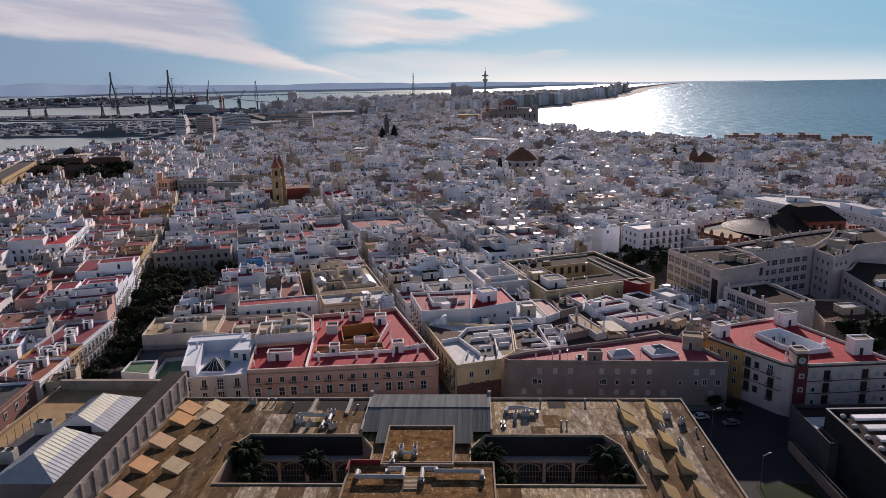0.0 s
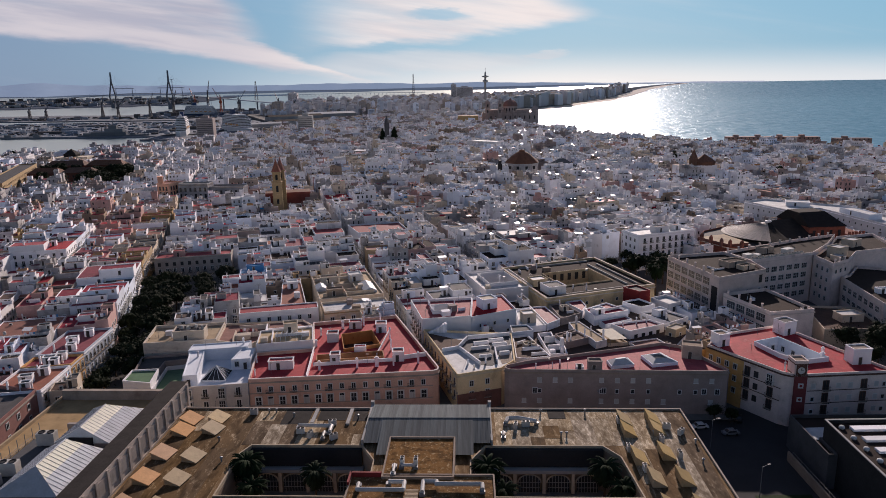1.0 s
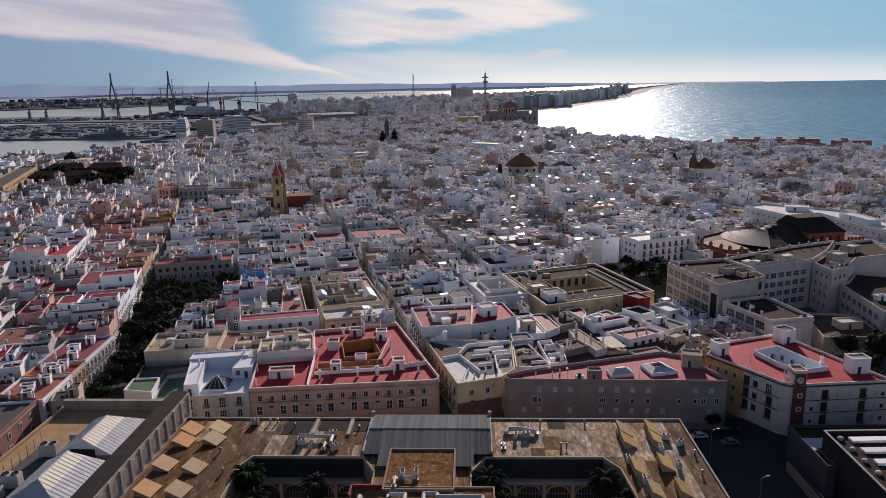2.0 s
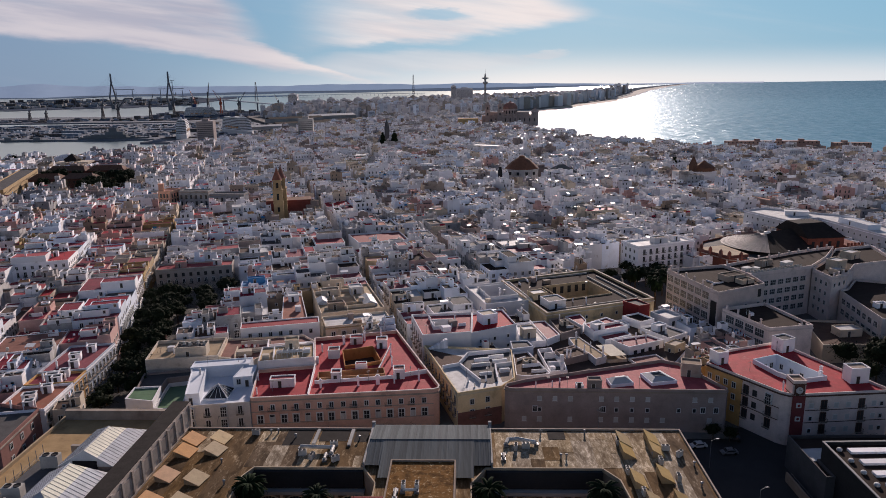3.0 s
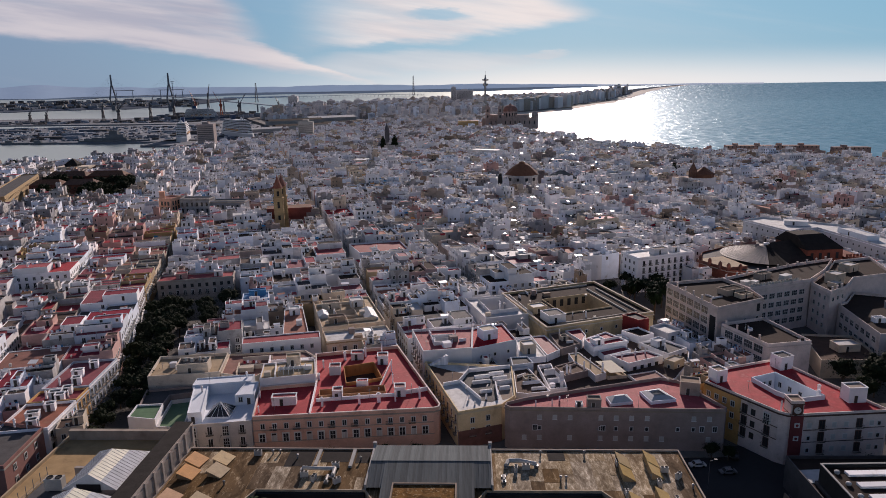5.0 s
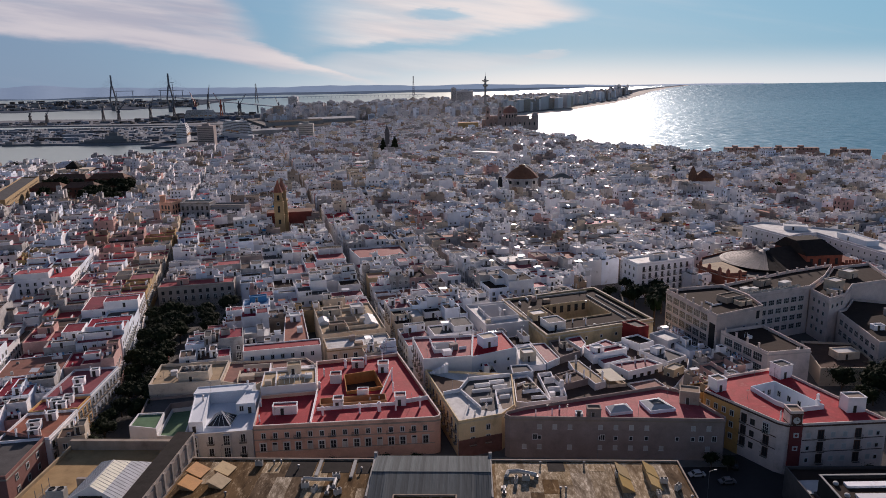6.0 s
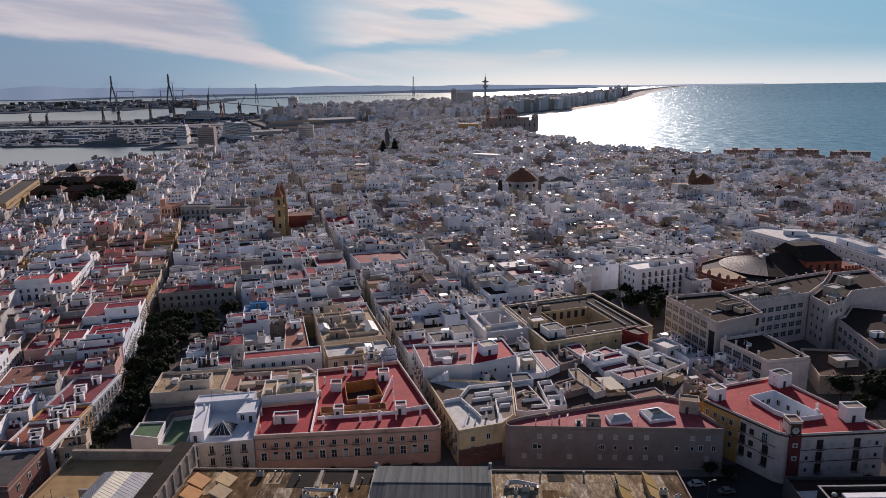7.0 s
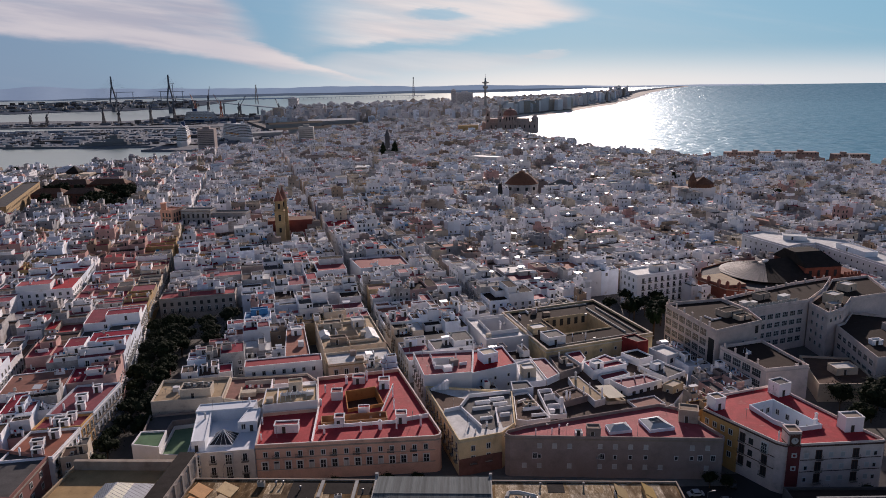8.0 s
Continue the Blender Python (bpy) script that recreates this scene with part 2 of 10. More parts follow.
BARRACK = material("brown_pink_render", (0.36, 0.24, 0.20), 0.85, 0.75, fine=1, coarse=0.1)
SKYR = material("olive_skylight_sheeting", (0.42, 0.29, 0.11), 0.6, 0.75, fine=3, coarse=0.5)
SKYL = material("skylight_sheeting", (0.68, 0.36, 0.15), 0.6, 0.75, fine=3, coarse=0.5)
PANEL = material("grey_brown_wall_panel", (0.37, 0.32, 0.29), 0.9, 0.7, stain=(0.22, 0.19, 0.16))
PILAST = material("pale_mauve_render", (0.50, 0.43, 0.38), 0.9, 0.7, stain=(0.30, 0.25, 0.21))
PALEGREY = material("pale_grey_render", (0.30, 0.30, 0.32), 0.85, 0.7, stain=(0.2, 0.19, 0.19))
ROSE = material("dusky_rose_render", (0.42, 0.21, 0.18), 0.85, 0.7, stain=(0.28, 0.15, 0.12))
ZINC = material("zinc_sheet", (0.165, 0.185, 0.19), 0.95, 0.7, fine=5, coarse=0.4, stretch=(6, 0.3, 1), metal=0.0, bump=0.1, spec=0.05, vary=0.25)
ALU = material("white_metal_sheet", (0.64, 0.66, 0.69), 0.6, 0.75, fine=5, coarse=0.4, metal=0.0, bump=0.1)
METAL = material("painted_steel", (0.30, 0.30, 0.31), 0.5, 0.7, metal=0.5, bump=0.05)
ACM = material("unit_enamel", (0.60, 0.58, 0.54), 0.5, 0.7, bump=0.05)
DARK = material("dark_cladding", (0.034, 0.035, 0.038), 0.8, 0.7, bump=0.1, spec=0.15)
BLACKR = material("dark_slate_roof", (0.035, 0.030, 0.028), 0.95, 0.6, fine=3, coarse=0.4)
BRICK = material("red_brick", (0.25, 0.10, 0.075), 0.85, 0.65, fine=8, coarse=0.5)
TILE = material("brown_roof_tiles", (0.20, 0.10, 0.065), 0.8, 0.6, fine=4, coarse=0.4)
ASPH = material("asphalt", (0.052, 0.050, 0.052), 0.85, 0.7, fine=5, coarse=0.1, vary=0.0)
PAVE = material("paving_stone", (0.24, 0.23, 0.21), 0.85, 0.7, fine=2, coarse=0.2)
GLINT = material("grey_roofing_sheet", (0.60, 0.61, 0.63), 0.38, 0.85, fine=2.0, bump=0.04, metal=0.5, spec=0.5, vary=0.3, grain=0.1)
GLASS = material("window_glass", (0.045, 0.046, 0.050), 0.12, 0.8, bump=0.0, spec=0.6)
FRAME = material("white_joinery", (0.70, 0.70, 0.68), 0.6, 0.85, bump=0.0)
DFRAME = material("dark_joinery", (0.07, 0.06, 0.055), 0.6, 0.85, bump=0.0)
BARK = material("bark", (0.13, 0.09, 0.06), 0.9, 0.6, fine=10)
LEAF = material("dark_foliage", (0.022, 0.031, 0.014), 0.9, 0.6, fine=3, coarse=0.5, vary=0.2, bump=0.0, spec=0.08)
PALM = material("palm_foliage", (0.016, 0.030, 0.013), 0.9, 0.6, fine=3, coarse=0.5, vary=0.35, bump=0.0, spec=0.06)
GRASS = material("lawn", (0.022, 0.040, 0.012), 0.9, 0.6, fine=4, coarse=0.3)
SANDB = material("beach_sand", (0.62, 0.56, 0.47), 0.9, 0.75, fine=0.5, coarse=0.01, vary=0.0)
# ground across the bay, with haze blue-grey mixed into its colour
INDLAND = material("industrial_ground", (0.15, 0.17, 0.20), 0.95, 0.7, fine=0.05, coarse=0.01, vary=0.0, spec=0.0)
DULLPINK = material("dull_pink_render", (0.40, 0.33, 0.31), 0.85, 0.75, fine=1, coarse=0.1)
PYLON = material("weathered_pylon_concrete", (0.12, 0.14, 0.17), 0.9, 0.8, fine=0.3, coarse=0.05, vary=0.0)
# far land: distance haze is put into the base and stain blues
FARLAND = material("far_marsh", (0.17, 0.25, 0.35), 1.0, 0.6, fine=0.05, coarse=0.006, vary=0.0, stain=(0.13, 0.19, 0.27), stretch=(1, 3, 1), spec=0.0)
# hills: haze is put into the blue base and a faint emission
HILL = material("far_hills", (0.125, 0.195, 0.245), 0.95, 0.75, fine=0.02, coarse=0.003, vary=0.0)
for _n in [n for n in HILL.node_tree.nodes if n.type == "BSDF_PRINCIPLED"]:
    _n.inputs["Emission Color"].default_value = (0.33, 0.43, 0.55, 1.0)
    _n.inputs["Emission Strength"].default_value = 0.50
GROUND = material("town_ground", (0.16, 0.15, 0.14), 0.9, 0.6, fine=1.0, coarse=0.05, vary=0.0)
FARB = material("far_block_render", (0.70, 0.66, 0.66), 0.85, 0.9, fine=0.4, coarse=0.05, vary=0.2, grain=0.12)
HULLW = material("ship_white", (0.74, 0.75, 0.76), 0.5, 0.85, fine=0.5, coarse=0.05)
HULLG = material("navy_grey", (0.16, 0.18, 0.20), 0.6, 0.8, fine=0.5, coarse=0.05)
HULLB = material("hull_blue", (0.03, 0.06, 0.14), 0.5, 0.8, fine=0.5, coarse=0.05)
CRANE = material("crane_paint", (0.10, 0.10, 0.11), 0.6, 0.8, fine=0.5, coarse=0.1)
CRANER = material("crane_red", (0.32, 0.09, 0.06), 0.6, 0.8, fine=0.5, coarse=0.1)
FANSHEET = material("weathered_zinc_sheet", (0.30, 0.27, 0.25), 0.72, 0.75, fine=2.0, coarse=0.3, bump=0.05, metal=0.1, spec=0.2, vary=0.15, grain=0.3)
GLASSP = material("window_glass_with_pale_blinds", (0.095, 0.093, 0.10), 0.18, 0.7, fine=0.8, bump=0.0, spec=0.6, vary=0.3)
BLUEP = material("blue_tarpaulin", (0.05, 0.22, 0.45), 0.6, 0.8)
AWN = material("awning_cloth", (0.72, 0.66, 0.52), 0.8, 0.85)
CONC = material("pale_concrete", (0.44, 0.43, 0.41), 0.85, 0.7, fine=0.5, coarse=0.05)
CARP = [material("car_paint_" + n, c, 0.3, 0.9, bump=0.0, spec=0.6) for n, c in
        (("white", (0.6, 0.6, 0.6)), ("grey", (0.2, 0.2, 0.21)), ("black", (0.02, 0.02, 0.022)), ("red", (0.3, 0.03, 0.03)))]
RUBBER = material("tyre_rubber", (0.02, 0.02, 0.02), 0.9, 0.8, bump=0.0)

# sea: dark rough water with wind waves
SEA = bpy.data.materials.new("sea_water")
SEA.use_nodes = True
_nt = SEA.node_tree
_bs = _nt.nodes["Principled BSDF"]
_g = _nt.nodes.new("ShaderNodeNewGeometry")
_mp = _nt.nodes.new("ShaderNodeMapping")
_mp.inputs["Scale"].default_value = (0.5, 1.0, 1.0)
_nt.links.new(_g.outputs["Position"], _mp.inputs[0])
_w1, _w2 = _nt.nodes.new("ShaderNodeTexNoise"), _nt.nodes.new("ShaderNodeTexNoise")
for _n, _s, _d in ((_w1, 0.055, 6.0), (_w2, 0.004, 3.0)):
    _n.inputs["Scale"].default_value, _n.inputs["Detail"].default_value = _s, _d
    _nt.links.new(_mp.outputs[0], _n.inputs["Vector"])
_b = _nt.nodes.new("ShaderNodeBump")
_b.inputs["Strength"].default_value, _b.inputs["Distance"].default_value = 1.0, 7.5
_nt.links.new(_w1.outputs[0], _b.inputs["Height"])
_r = _nt.nodes.new("ShaderNodeMix")
_r.data_type = "RGBA"
_r.inputs[6].default_value, _r.inputs[7].default_value = (0.048, 0.185, 0.265, 1), (0.070, 0.235, 0.32, 1)
_nt.links.new(_w2.outputs[0], _r.inputs[0])
_df, _gl, _mx = _nt.nodes.new("ShaderNodeBsdfDiffuse"), _nt.nodes.new("ShaderNodeBsdfGlossy"), _nt.nodes.new("ShaderNodeMixShader")
_nt.links.new(_r.outputs[2], _df.inputs["Color"])
_gl.inputs["Roughness"].default_value = 0.29
_nt.links.new(_b.outputs[0], _gl.inputs["Normal"])
_sx = _nt.nodes.new("ShaderNodeSeparateXYZ")
_nt.links.new(_g.outputs["Position"], _sx.inputs[0])
_ma = _nt.nodes.new("ShaderNodeMath")
_ma.operation = "MULTIPLY_ADD"
_nt.links.new(_sx.outputs[1], _ma.inputs[0])
_ma.inputs[1].default_value = -0.36
_nt.links.new(_sx.outputs[0], _ma.inputs[2])
# glossy share set by position, so the bay mirrors more pale sky
_mr = _nt.nodes.new("ShaderNodeMapRange")
_nt.links.new(_ma.outputs[0], _mr.inputs[0])
for _i, _v in enumerate((-640.0, -440.0, 0.80, 0.26)):
    _mr.inputs[_i + 1].default_value = _v
# the sheltered bay is silty: its reflections are tinted greener and less blue than the open sea's
_bay = _nt.nodes.new("ShaderNodeMapRange")
_nt.links.new(_ma.outputs[0], _bay.inputs[0])
for _i, _v in enumerate((-640.0, -440.0, 0.0, 1.0)):
    _bay.inputs[_i + 1].default_value = _v
_tint = _nt.nodes.new("ShaderNodeMix")
_tint.data_type = "RGBA"
_nt.links.new(_bay.outputs[0], _tint.inputs[0])
_tint.inputs[6].default_value, _tint.inputs[7].default_value = (0.84, 0.83, 0.74, 1), (0.85, 0.95, 1.0, 1)
_nt.links.new(_tint.outputs[2], _gl.inputs["Color"])
_w3 = _nt.nodes.new("ShaderNodeTexNoise")
_w3.inputs["Scale"].default_value, _w3.inputs["Detail"].default_value, _w3.inputs["Roughness"].default_value = 0.10, 6.0, 0.75
_mp3 = _nt.nodes.new("ShaderNodeMapping")
_mp3.inputs["Scale"].default_value = (1.0, 0.22, 1.0)
_nt.links.new(_g.outputs["Position"], _mp3.inputs[0])
_nt.links.new(_mp3.outputs[0], _w3.inputs["Vector"])
_m3 = _nt.nodes.new("ShaderNodeMapRange")
_nt.links.new(_w3.outputs[0], _m3.inputs[0])
for _i, _v in enumerate((0.36, 0.64, 0.62, 1.38)):
    _m3.inputs[_i + 1].default_value = _v
_mm = _nt.nodes.new("ShaderNodeMath")
_mm.operation, _mm.use_clamp = "MULTIPLY", True
_nt.links.new(_mr.outputs[0], _mm.inputs[0])
_calm = _nt.nodes.new("ShaderNodeMix")
_nt.links.new(_bay.outputs[0], _calm.inputs[0])
_calm.inputs[2].default_value = 1.0
_nt.links.new(_m3.outputs[0], _calm.inputs[3])
_nt.links.new(_calm.outputs[0], _mm.inputs[1])
_chop = _nt.nodes.new("ShaderNodeMapRange")
_nt.links.new(_bay.outputs[0], _chop.inputs[0])
_chop.inputs[3].default_value, _chop.inputs[4].default_value = 0.22, 1.0
_nt.links.new(_chop.outputs[0], _b.inputs["Strength"])
_nt.links.new(_mm.outputs[0], _mx.inputs[0])
_nt.links.new(_df.outputs[0], _mx.inputs[1])
_nt.links.new(_gl.outputs[0], _mx.inputs[2])
_nt.nodes.remove(_bs)
_nt.links.new(_mx.outputs[0], [n for n in _nt.nodes if n.type == "OUTPUT_MATERIAL"][0].inputs[0])


# ---------------------------------------------------------------- mesh helpers
class Geo:
    """Collects faces for one mesh."""

    def __init__(self):
        self.v, self.f, self.m = [], [], []

    def face(self, pts, mi=0):
        n = len(self.v)
        self.v.extend(tuple(p) for p in pts)
        self.f.append(tuple(range(n, n + len(pts))))
        self.m.append(mi)

    def solid(self, pts, faces, mi=0):
        n = len(self.v)
        self.v.extend(tuple(p) for p in pts)
        for f in faces:
            self.f.append(tuple(n + i for i in f))
            self.m.append(mi)

    def prism(self, poly, z0, z1, mi=0, bottom=False, cap=None):
        k = len(poly)
        n = len(self.v)
        self.v.extend((x, y, z0) for x, y in poly)
        self.v.extend((x, y, z1) for x, y in poly)
        for i in range(k):
            j = (i + 1) % k
            self.f.append((n + i, n + j, n + k + j, n + k + i))
            self.m.append(mi)
        self.f.append(tuple(n + k + i for i in range(k)))
        self.m.append(mi if cap is None else cap)
        if bottom:
            self.f.append(tuple(n + i for i in reversed(range(k))))
            self.m.append(mi)

    def box(self, x0, y0, z0, x1, y1, z1, mi=0, cap=None):
        self.prism([(x0, y0), (x1, y0), (x1, y1), (x0, y1)], z0, z1, mi, True, cap)

    def rbox(self, cx, cy, w, d, z0, z1, ang=0.0, mi=0, cap=None):
        c, s = math.cos(ang), math.sin(ang)
        self.prism([(cx + c * u - s * v, cy + s * u + c * v) for u, v in ((-w / 2, -d / 2), (w / 2, -d / 2), (w / 2, d / 2), (-w / 2, d / 2))], z0, z1, mi, True, cap)

    def tube(self, a, b, r, sides=6, mi=0, r2=None):
        a, b = Vector(a), Vector(b)
        q = (b - a).to_track_quat("Z", "Y")
        r2 = r if r2 is None else r2
        pts = [a + q @ Vector((r * math.cos(t), r * math.sin(t), 0)) for t in [2 * math.pi * i / sides for i in range(sides)]]
        pts += [b + q @ Vector((r2 * math.cos(t), r2 * math.sin(t), 0)) for t in [2 * math.pi * i / sides for i in range(sides)]]
        fs = [(i, (i + 1) % sides, sides + (i + 1) % sides, sides + i) for i in range(sides)]
        fs += [tuple(range(sides, 2 * sides)), tuple(reversed(range(sides)))]
        self.solid(pts, fs, mi)

    def lathe(self, cx, cy, prof, sides=16, mi=0, ang=0.0):
        n = len(self.v)
        for r, z in prof:
            for i in range(sides):
                t = 2 * math.pi * i / sides + ang
                self.v.append((cx + r * math.cos(t), cy + r * math.sin(t), z))
        for k in range(len(prof) - 1):
            for i in range(sides):
                j = (i + 1) % sides
                self.f.append((n + k * sides + i, n + k * sides + j, n + (k + 1) * sides + j, n + (k + 1) * sides + i))
                self.m.append(mi)

    def mesh(self, name, mats):
        me = bpy.data.meshes.new(name)
        me.from_pydata(self.v, [], self.f)
        for mt in mats:
            me.materials.append(mt)
        if len(mats) > 1:
            me.polygons.foreach_set("material_index", self.m)
        me.update()
        return me


def put(name, geo, mats, parent=None, label=""):
    mats = mats if isinstance(mats, (list, tuple)) else [mats]
    ob = new(name, geo.mesh(name, mats))
    if parent is not None:
        ob.parent = parent
    if label:
        tagged(ob, label)
    return ob


def shared(name, me, parent, m):
    ob = new(name, me)
    ob.parent = parent
    ob.matrix_local = m
    return ob


def inset(poly, d):
    """The polygon (anticlockwise) moved inwards by d."""
    k, out = len(poly), []
    for i in range(k):
        p0, p1, p2 = Vector(poly[i - 1]), Vector(poly[i]), Vector(poly[(i + 1) % k])
        e1, e2 = (p1 - p0).normalized(), (p2 - p1).normalized()
        n1, n2 = Vector((-e1.y, e1.x)), Vector((-e2.y, e2.x))
        q = p1 + (n1 + n2) * (d / max(0.3, 1.0 + n1.dot(n2)))
        out.append((q.x, q.y))
    return out


def ring(g, outer, inner, z0, z1, mi=0, zi=None):
    """A wall that runs round: outside, top and inside."""
    k = len(outer)
    zi = z0 if zi is None else zi
    n = len(g.v)
    g.v.extend((x, y, z0) for x, y in outer)
    g.v.extend((x, y, z1) for x, y in outer)
    g.v.extend((x, y, z1) for x, y in inner)
    g.v.extend((x, y, zi) for x, y in inner)
    for i in range(k):
        j = (i + 1) % k
        for a in range(3):
            g.f.append((n + a * k + i, n + a * k + j, n + (a + 1) * k + j, n + (a + 1) * k + i))
            g.m.append(mi)


def area2(poly):
    return sum(poly[i - 1][0] * poly[i][1] - poly[i][0] * poly[i - 1][1] for i in range(len(poly)))


def ccw(poly):
    return list(poly) if area2(poly) > 0 else list(reversed(poly))


def floor_with_holes(g, outer, holes, z, mi=0):
    from mathutils.geometry import tessellate_polygon
    loops = [[Vector((x, y, z)) for x, y in outer]] + [[Vector((x, y, z)) for x, y in h] for h in holes]
    flat = [p for lp in loops for p in lp]
    n = len(g.v)
    g.v.extend(tuple(p) for p in flat)
    for tri in tessellate_polygon(loops):
        a, b, c = (flat[i] for i in tri)
        up = (b - a).cross(c - a).z > 0
        g.f.append(tuple(n + i for i in (tri if up else reversed(tri))))
        g.m.append(mi)


# ---------------------------------------------------------------- windows, doors (meshes that alike pieces share)
def window_mesh(name, w, h, deep=0.0, bars=1, cross=0, frame_mat=None, t=0.16, pane=None):
    """One joined casement: a moulded frame round panes divided by bars, in a shallow or a deep box."""
    g = Geo()
    y = -0.09 - deep
    xs, zs = [-w / 2 - t, -w / 2], [-t, 0.0]
    for k, lo, hi, n, bw in ((0, -w / 2, w / 2, bars, 0.05), (1, 0.0, h, cross, 0.05)):
        line = xs if k == 0 else zs
        for i in range(n):
            m = lo + (hi - lo) * (i + 1) / (n + 1)
            line += [m - bw, m + bw]
        line += [hi, hi + t]
    nx, nz = len(xs), len(zs)
    for z in zs:
        for x in xs:
            g.v.append((x, y, z))
    for a in range(nz - 1):
        for b in range(nx - 1):
            g.f.append((a * nx + b, a * nx + b + 1, (a + 1) * nx + b + 1, (a + 1) * nx + b))
            g.m.append(1 if a % 2 == 1 and b % 2 == 1 else 0)
    rim = [(0, 0), (0, nx - 1), (nz - 1, nx - 1), (nz - 1, 0)]
    n0 = len(g.v)
    for a, b in rim:
        g.v.append((xs[b], 0.0, zs[a]))
    loops = [[(0, b) for b in range(nx)], [(a, nx - 1) for a in range(nz)], [(nz - 1, b) for b in reversed(range(nx))], [(a, 0) for a in reversed(range(nz))]]
    for k, lp in enumerate(loops):
        g.f.append(tuple([n0 + k, n0 + (k + 1) % 4] + [a * nx + b for a, b in reversed(lp)]))
        g.m.append(0)
    return g.mesh(name, [frame_mat or FRAME, pane or GLASS])


def balcony_mesh(w):
    """A slab with a railing of thin bars."""
    g = Geo()
    xs = []
    n = 11
    for i in range(n):
        x = -w / 2 + w * i / (n - 1)
        xs += [x - 0.025, x + 0.025]
    zs = [-0.2, -0.05, 0.85, 0.93]
    k = len(xs)
    for z in zs:
        for x in xs:
            g.v.append((x, -0.75, z))
    for r in range(3):
        for c in range(k - 1):
            if r == 1 and c % 2 == 1:
                continue
            g.f.append((r * k + c, r * k + c + 1, (r + 1) * k + c + 1, (r + 1) * k + c))
            g.m.append(0)
    m = len(g.v)
    g.v += [(xs[0], 0, -0.2), (xs[-1], 0, -0.2), (xs[0], 0, -0.05), (xs[-1], 0, -0.05), (xs[0], 0, 0.85), (xs[-1], 0, 0.85), (xs[0], 0, 0.93), (xs[-1], 0, 0.93)]
    g.f += [tuple([m + 2] + [k + c for c in range(k)] + [m + 3]), tuple([m, m + 1] + [c for c in reversed(range(k))]),
            (0, k, m + 2, m), (m + 1, m + 3, 2 * k - 1, k - 1), (2 * k, 3 * k, m + 6, m + 4), (m + 5, m + 7, 4 * k - 1, 3 * k - 1)]
    g.m += [1, 1, 1, 1, 0, 0]
    return g.mesh("balcony", [DFRAME, STONE])


WIN = window_mesh("window", 1.0, 1.45, t=0.18)
FRENCH = window_mesh("french_window", 1.15, 2.3, t=0.32)
WINS = window_mesh("window_small", 0.75, 1.0, bars=0)
WINW = window_mesh("window_wide", 3.7, 2.5, bars=3, cross=1, t=0.12, pane=GLASSP)
BALC = window_mesh("balcony_window", 1.1, 2.2)
BALCONY = balcony_mesh(1.9)
CIERRO = window_mesh("bay_window", 1.5, 2.7, deep=0.55, bars=2, cross=2)
WIND = window_mesh("window_dark", 1.0, 1.4, frame_mat=DFRAME)
FARW = window_mesh("window_plain", 1.1, 1.6, bars=0, frame_mat=DFRAME)
TALLW = window_mesh("tall_window", 1.2, 2.6, bars=1, frame_mat=DFRAME)


def door_mesh():
    g = Geo()
    g.box(-0.45, -0.05, 0.0, 0.45, 0.0, 2.0, 0)
    g.box(-0.55, -0.09, 0.0, -0.45, 0.0, 2.1, 1)
    g.box(0.45, -0.09, 0.0, 0.55, 0.0, 2.1, 1)
    return g.mesh("door", [DFRAME, FRAME])


DOOR = door_mesh()


def blind_mesh():
    """A window behind a lowered blind, with a sill."""
    g = Geo()
    g.box(-0.6, -0.05, 0.0, 0.6, 0.0, 1.35, 1)
    g.box(-0.52, -0.08, 0.06, 0.52, -0.05, 1.28, 0)
    g.box(-0.68, -0.14, -0.1, 0.68, 0.0, 0.0, 1)
    return g.mesh("blind_window", [BLIND, FRAME])


SHUT = blind_mesh()


def pale_french_mesh():
    """A tall white-framed window with drawn pale curtains and a dark gap."""
    g = Geo()
    g.box(-0.8, -0.06, -0.1, 0.8, 0.0, 2.5, 1)
    g.box(-0.6, -0.09, 0.0, -0.03, -0.06, 1.7, 0)
    g.box(0.03, -0.09, 0.0, 0.6, -0.06, 1.7, 0)
    g.box(-0.6, -0.08, 1.78, 0.6, -0.06, 2.35, 2)
    return g.mesh("pale_french_window", [BLIND, FRAME, GLASS])


FRENCHP = pale_french_mesh()
FRENCHB = window_mesh("brown_french_window", 1.25, 2.35, t=0.22, frame_mat=TRIM)


def on_edge(p0, p1, s, z):
    """The pose on a wall from p0 to p1 (its outside on the right hand), s metres along and z up."""
    p0, p1 = Vector((*p0, 0)), Vector((*p1, 0))
    ex = (p1 - p0).normalized()
    ey = Vector((-ex.y, ex.x, 0))
    q = p0 + ex * s
    return Matrix(((ex.x, ey.x, 0, q.x), (ex.y, ey.y, 0, q.y), (0, 0, 1, z), (0, 0, 0, 1)))


def opening(parent, me, m, name="window"):
    ob = shared(name, me, parent, m)
    if me is BALC:
        shared("balcony", BALCONY, parent, m)
    return ob


def windows_along(parent, p0, p1, rows, step, margin=1.4, name="window", skip=0.0, rng=random):
    """rows: (mesh, sill height). One window object for each place."""
    L = (Vector(p1) - Vector(p0)).length
    k = int((L - 2 * margin) / step) + 1
    if k < 1 or L < 2 * margin:
        return
    off = (L - (k - 1) * step) / 2
    for me, z in rows:
        for i in range(k):
            if skip and rng.random() < skip:
                continue
            opening(parent, me, on_edge(p0, p1, off + i * step, z), name)


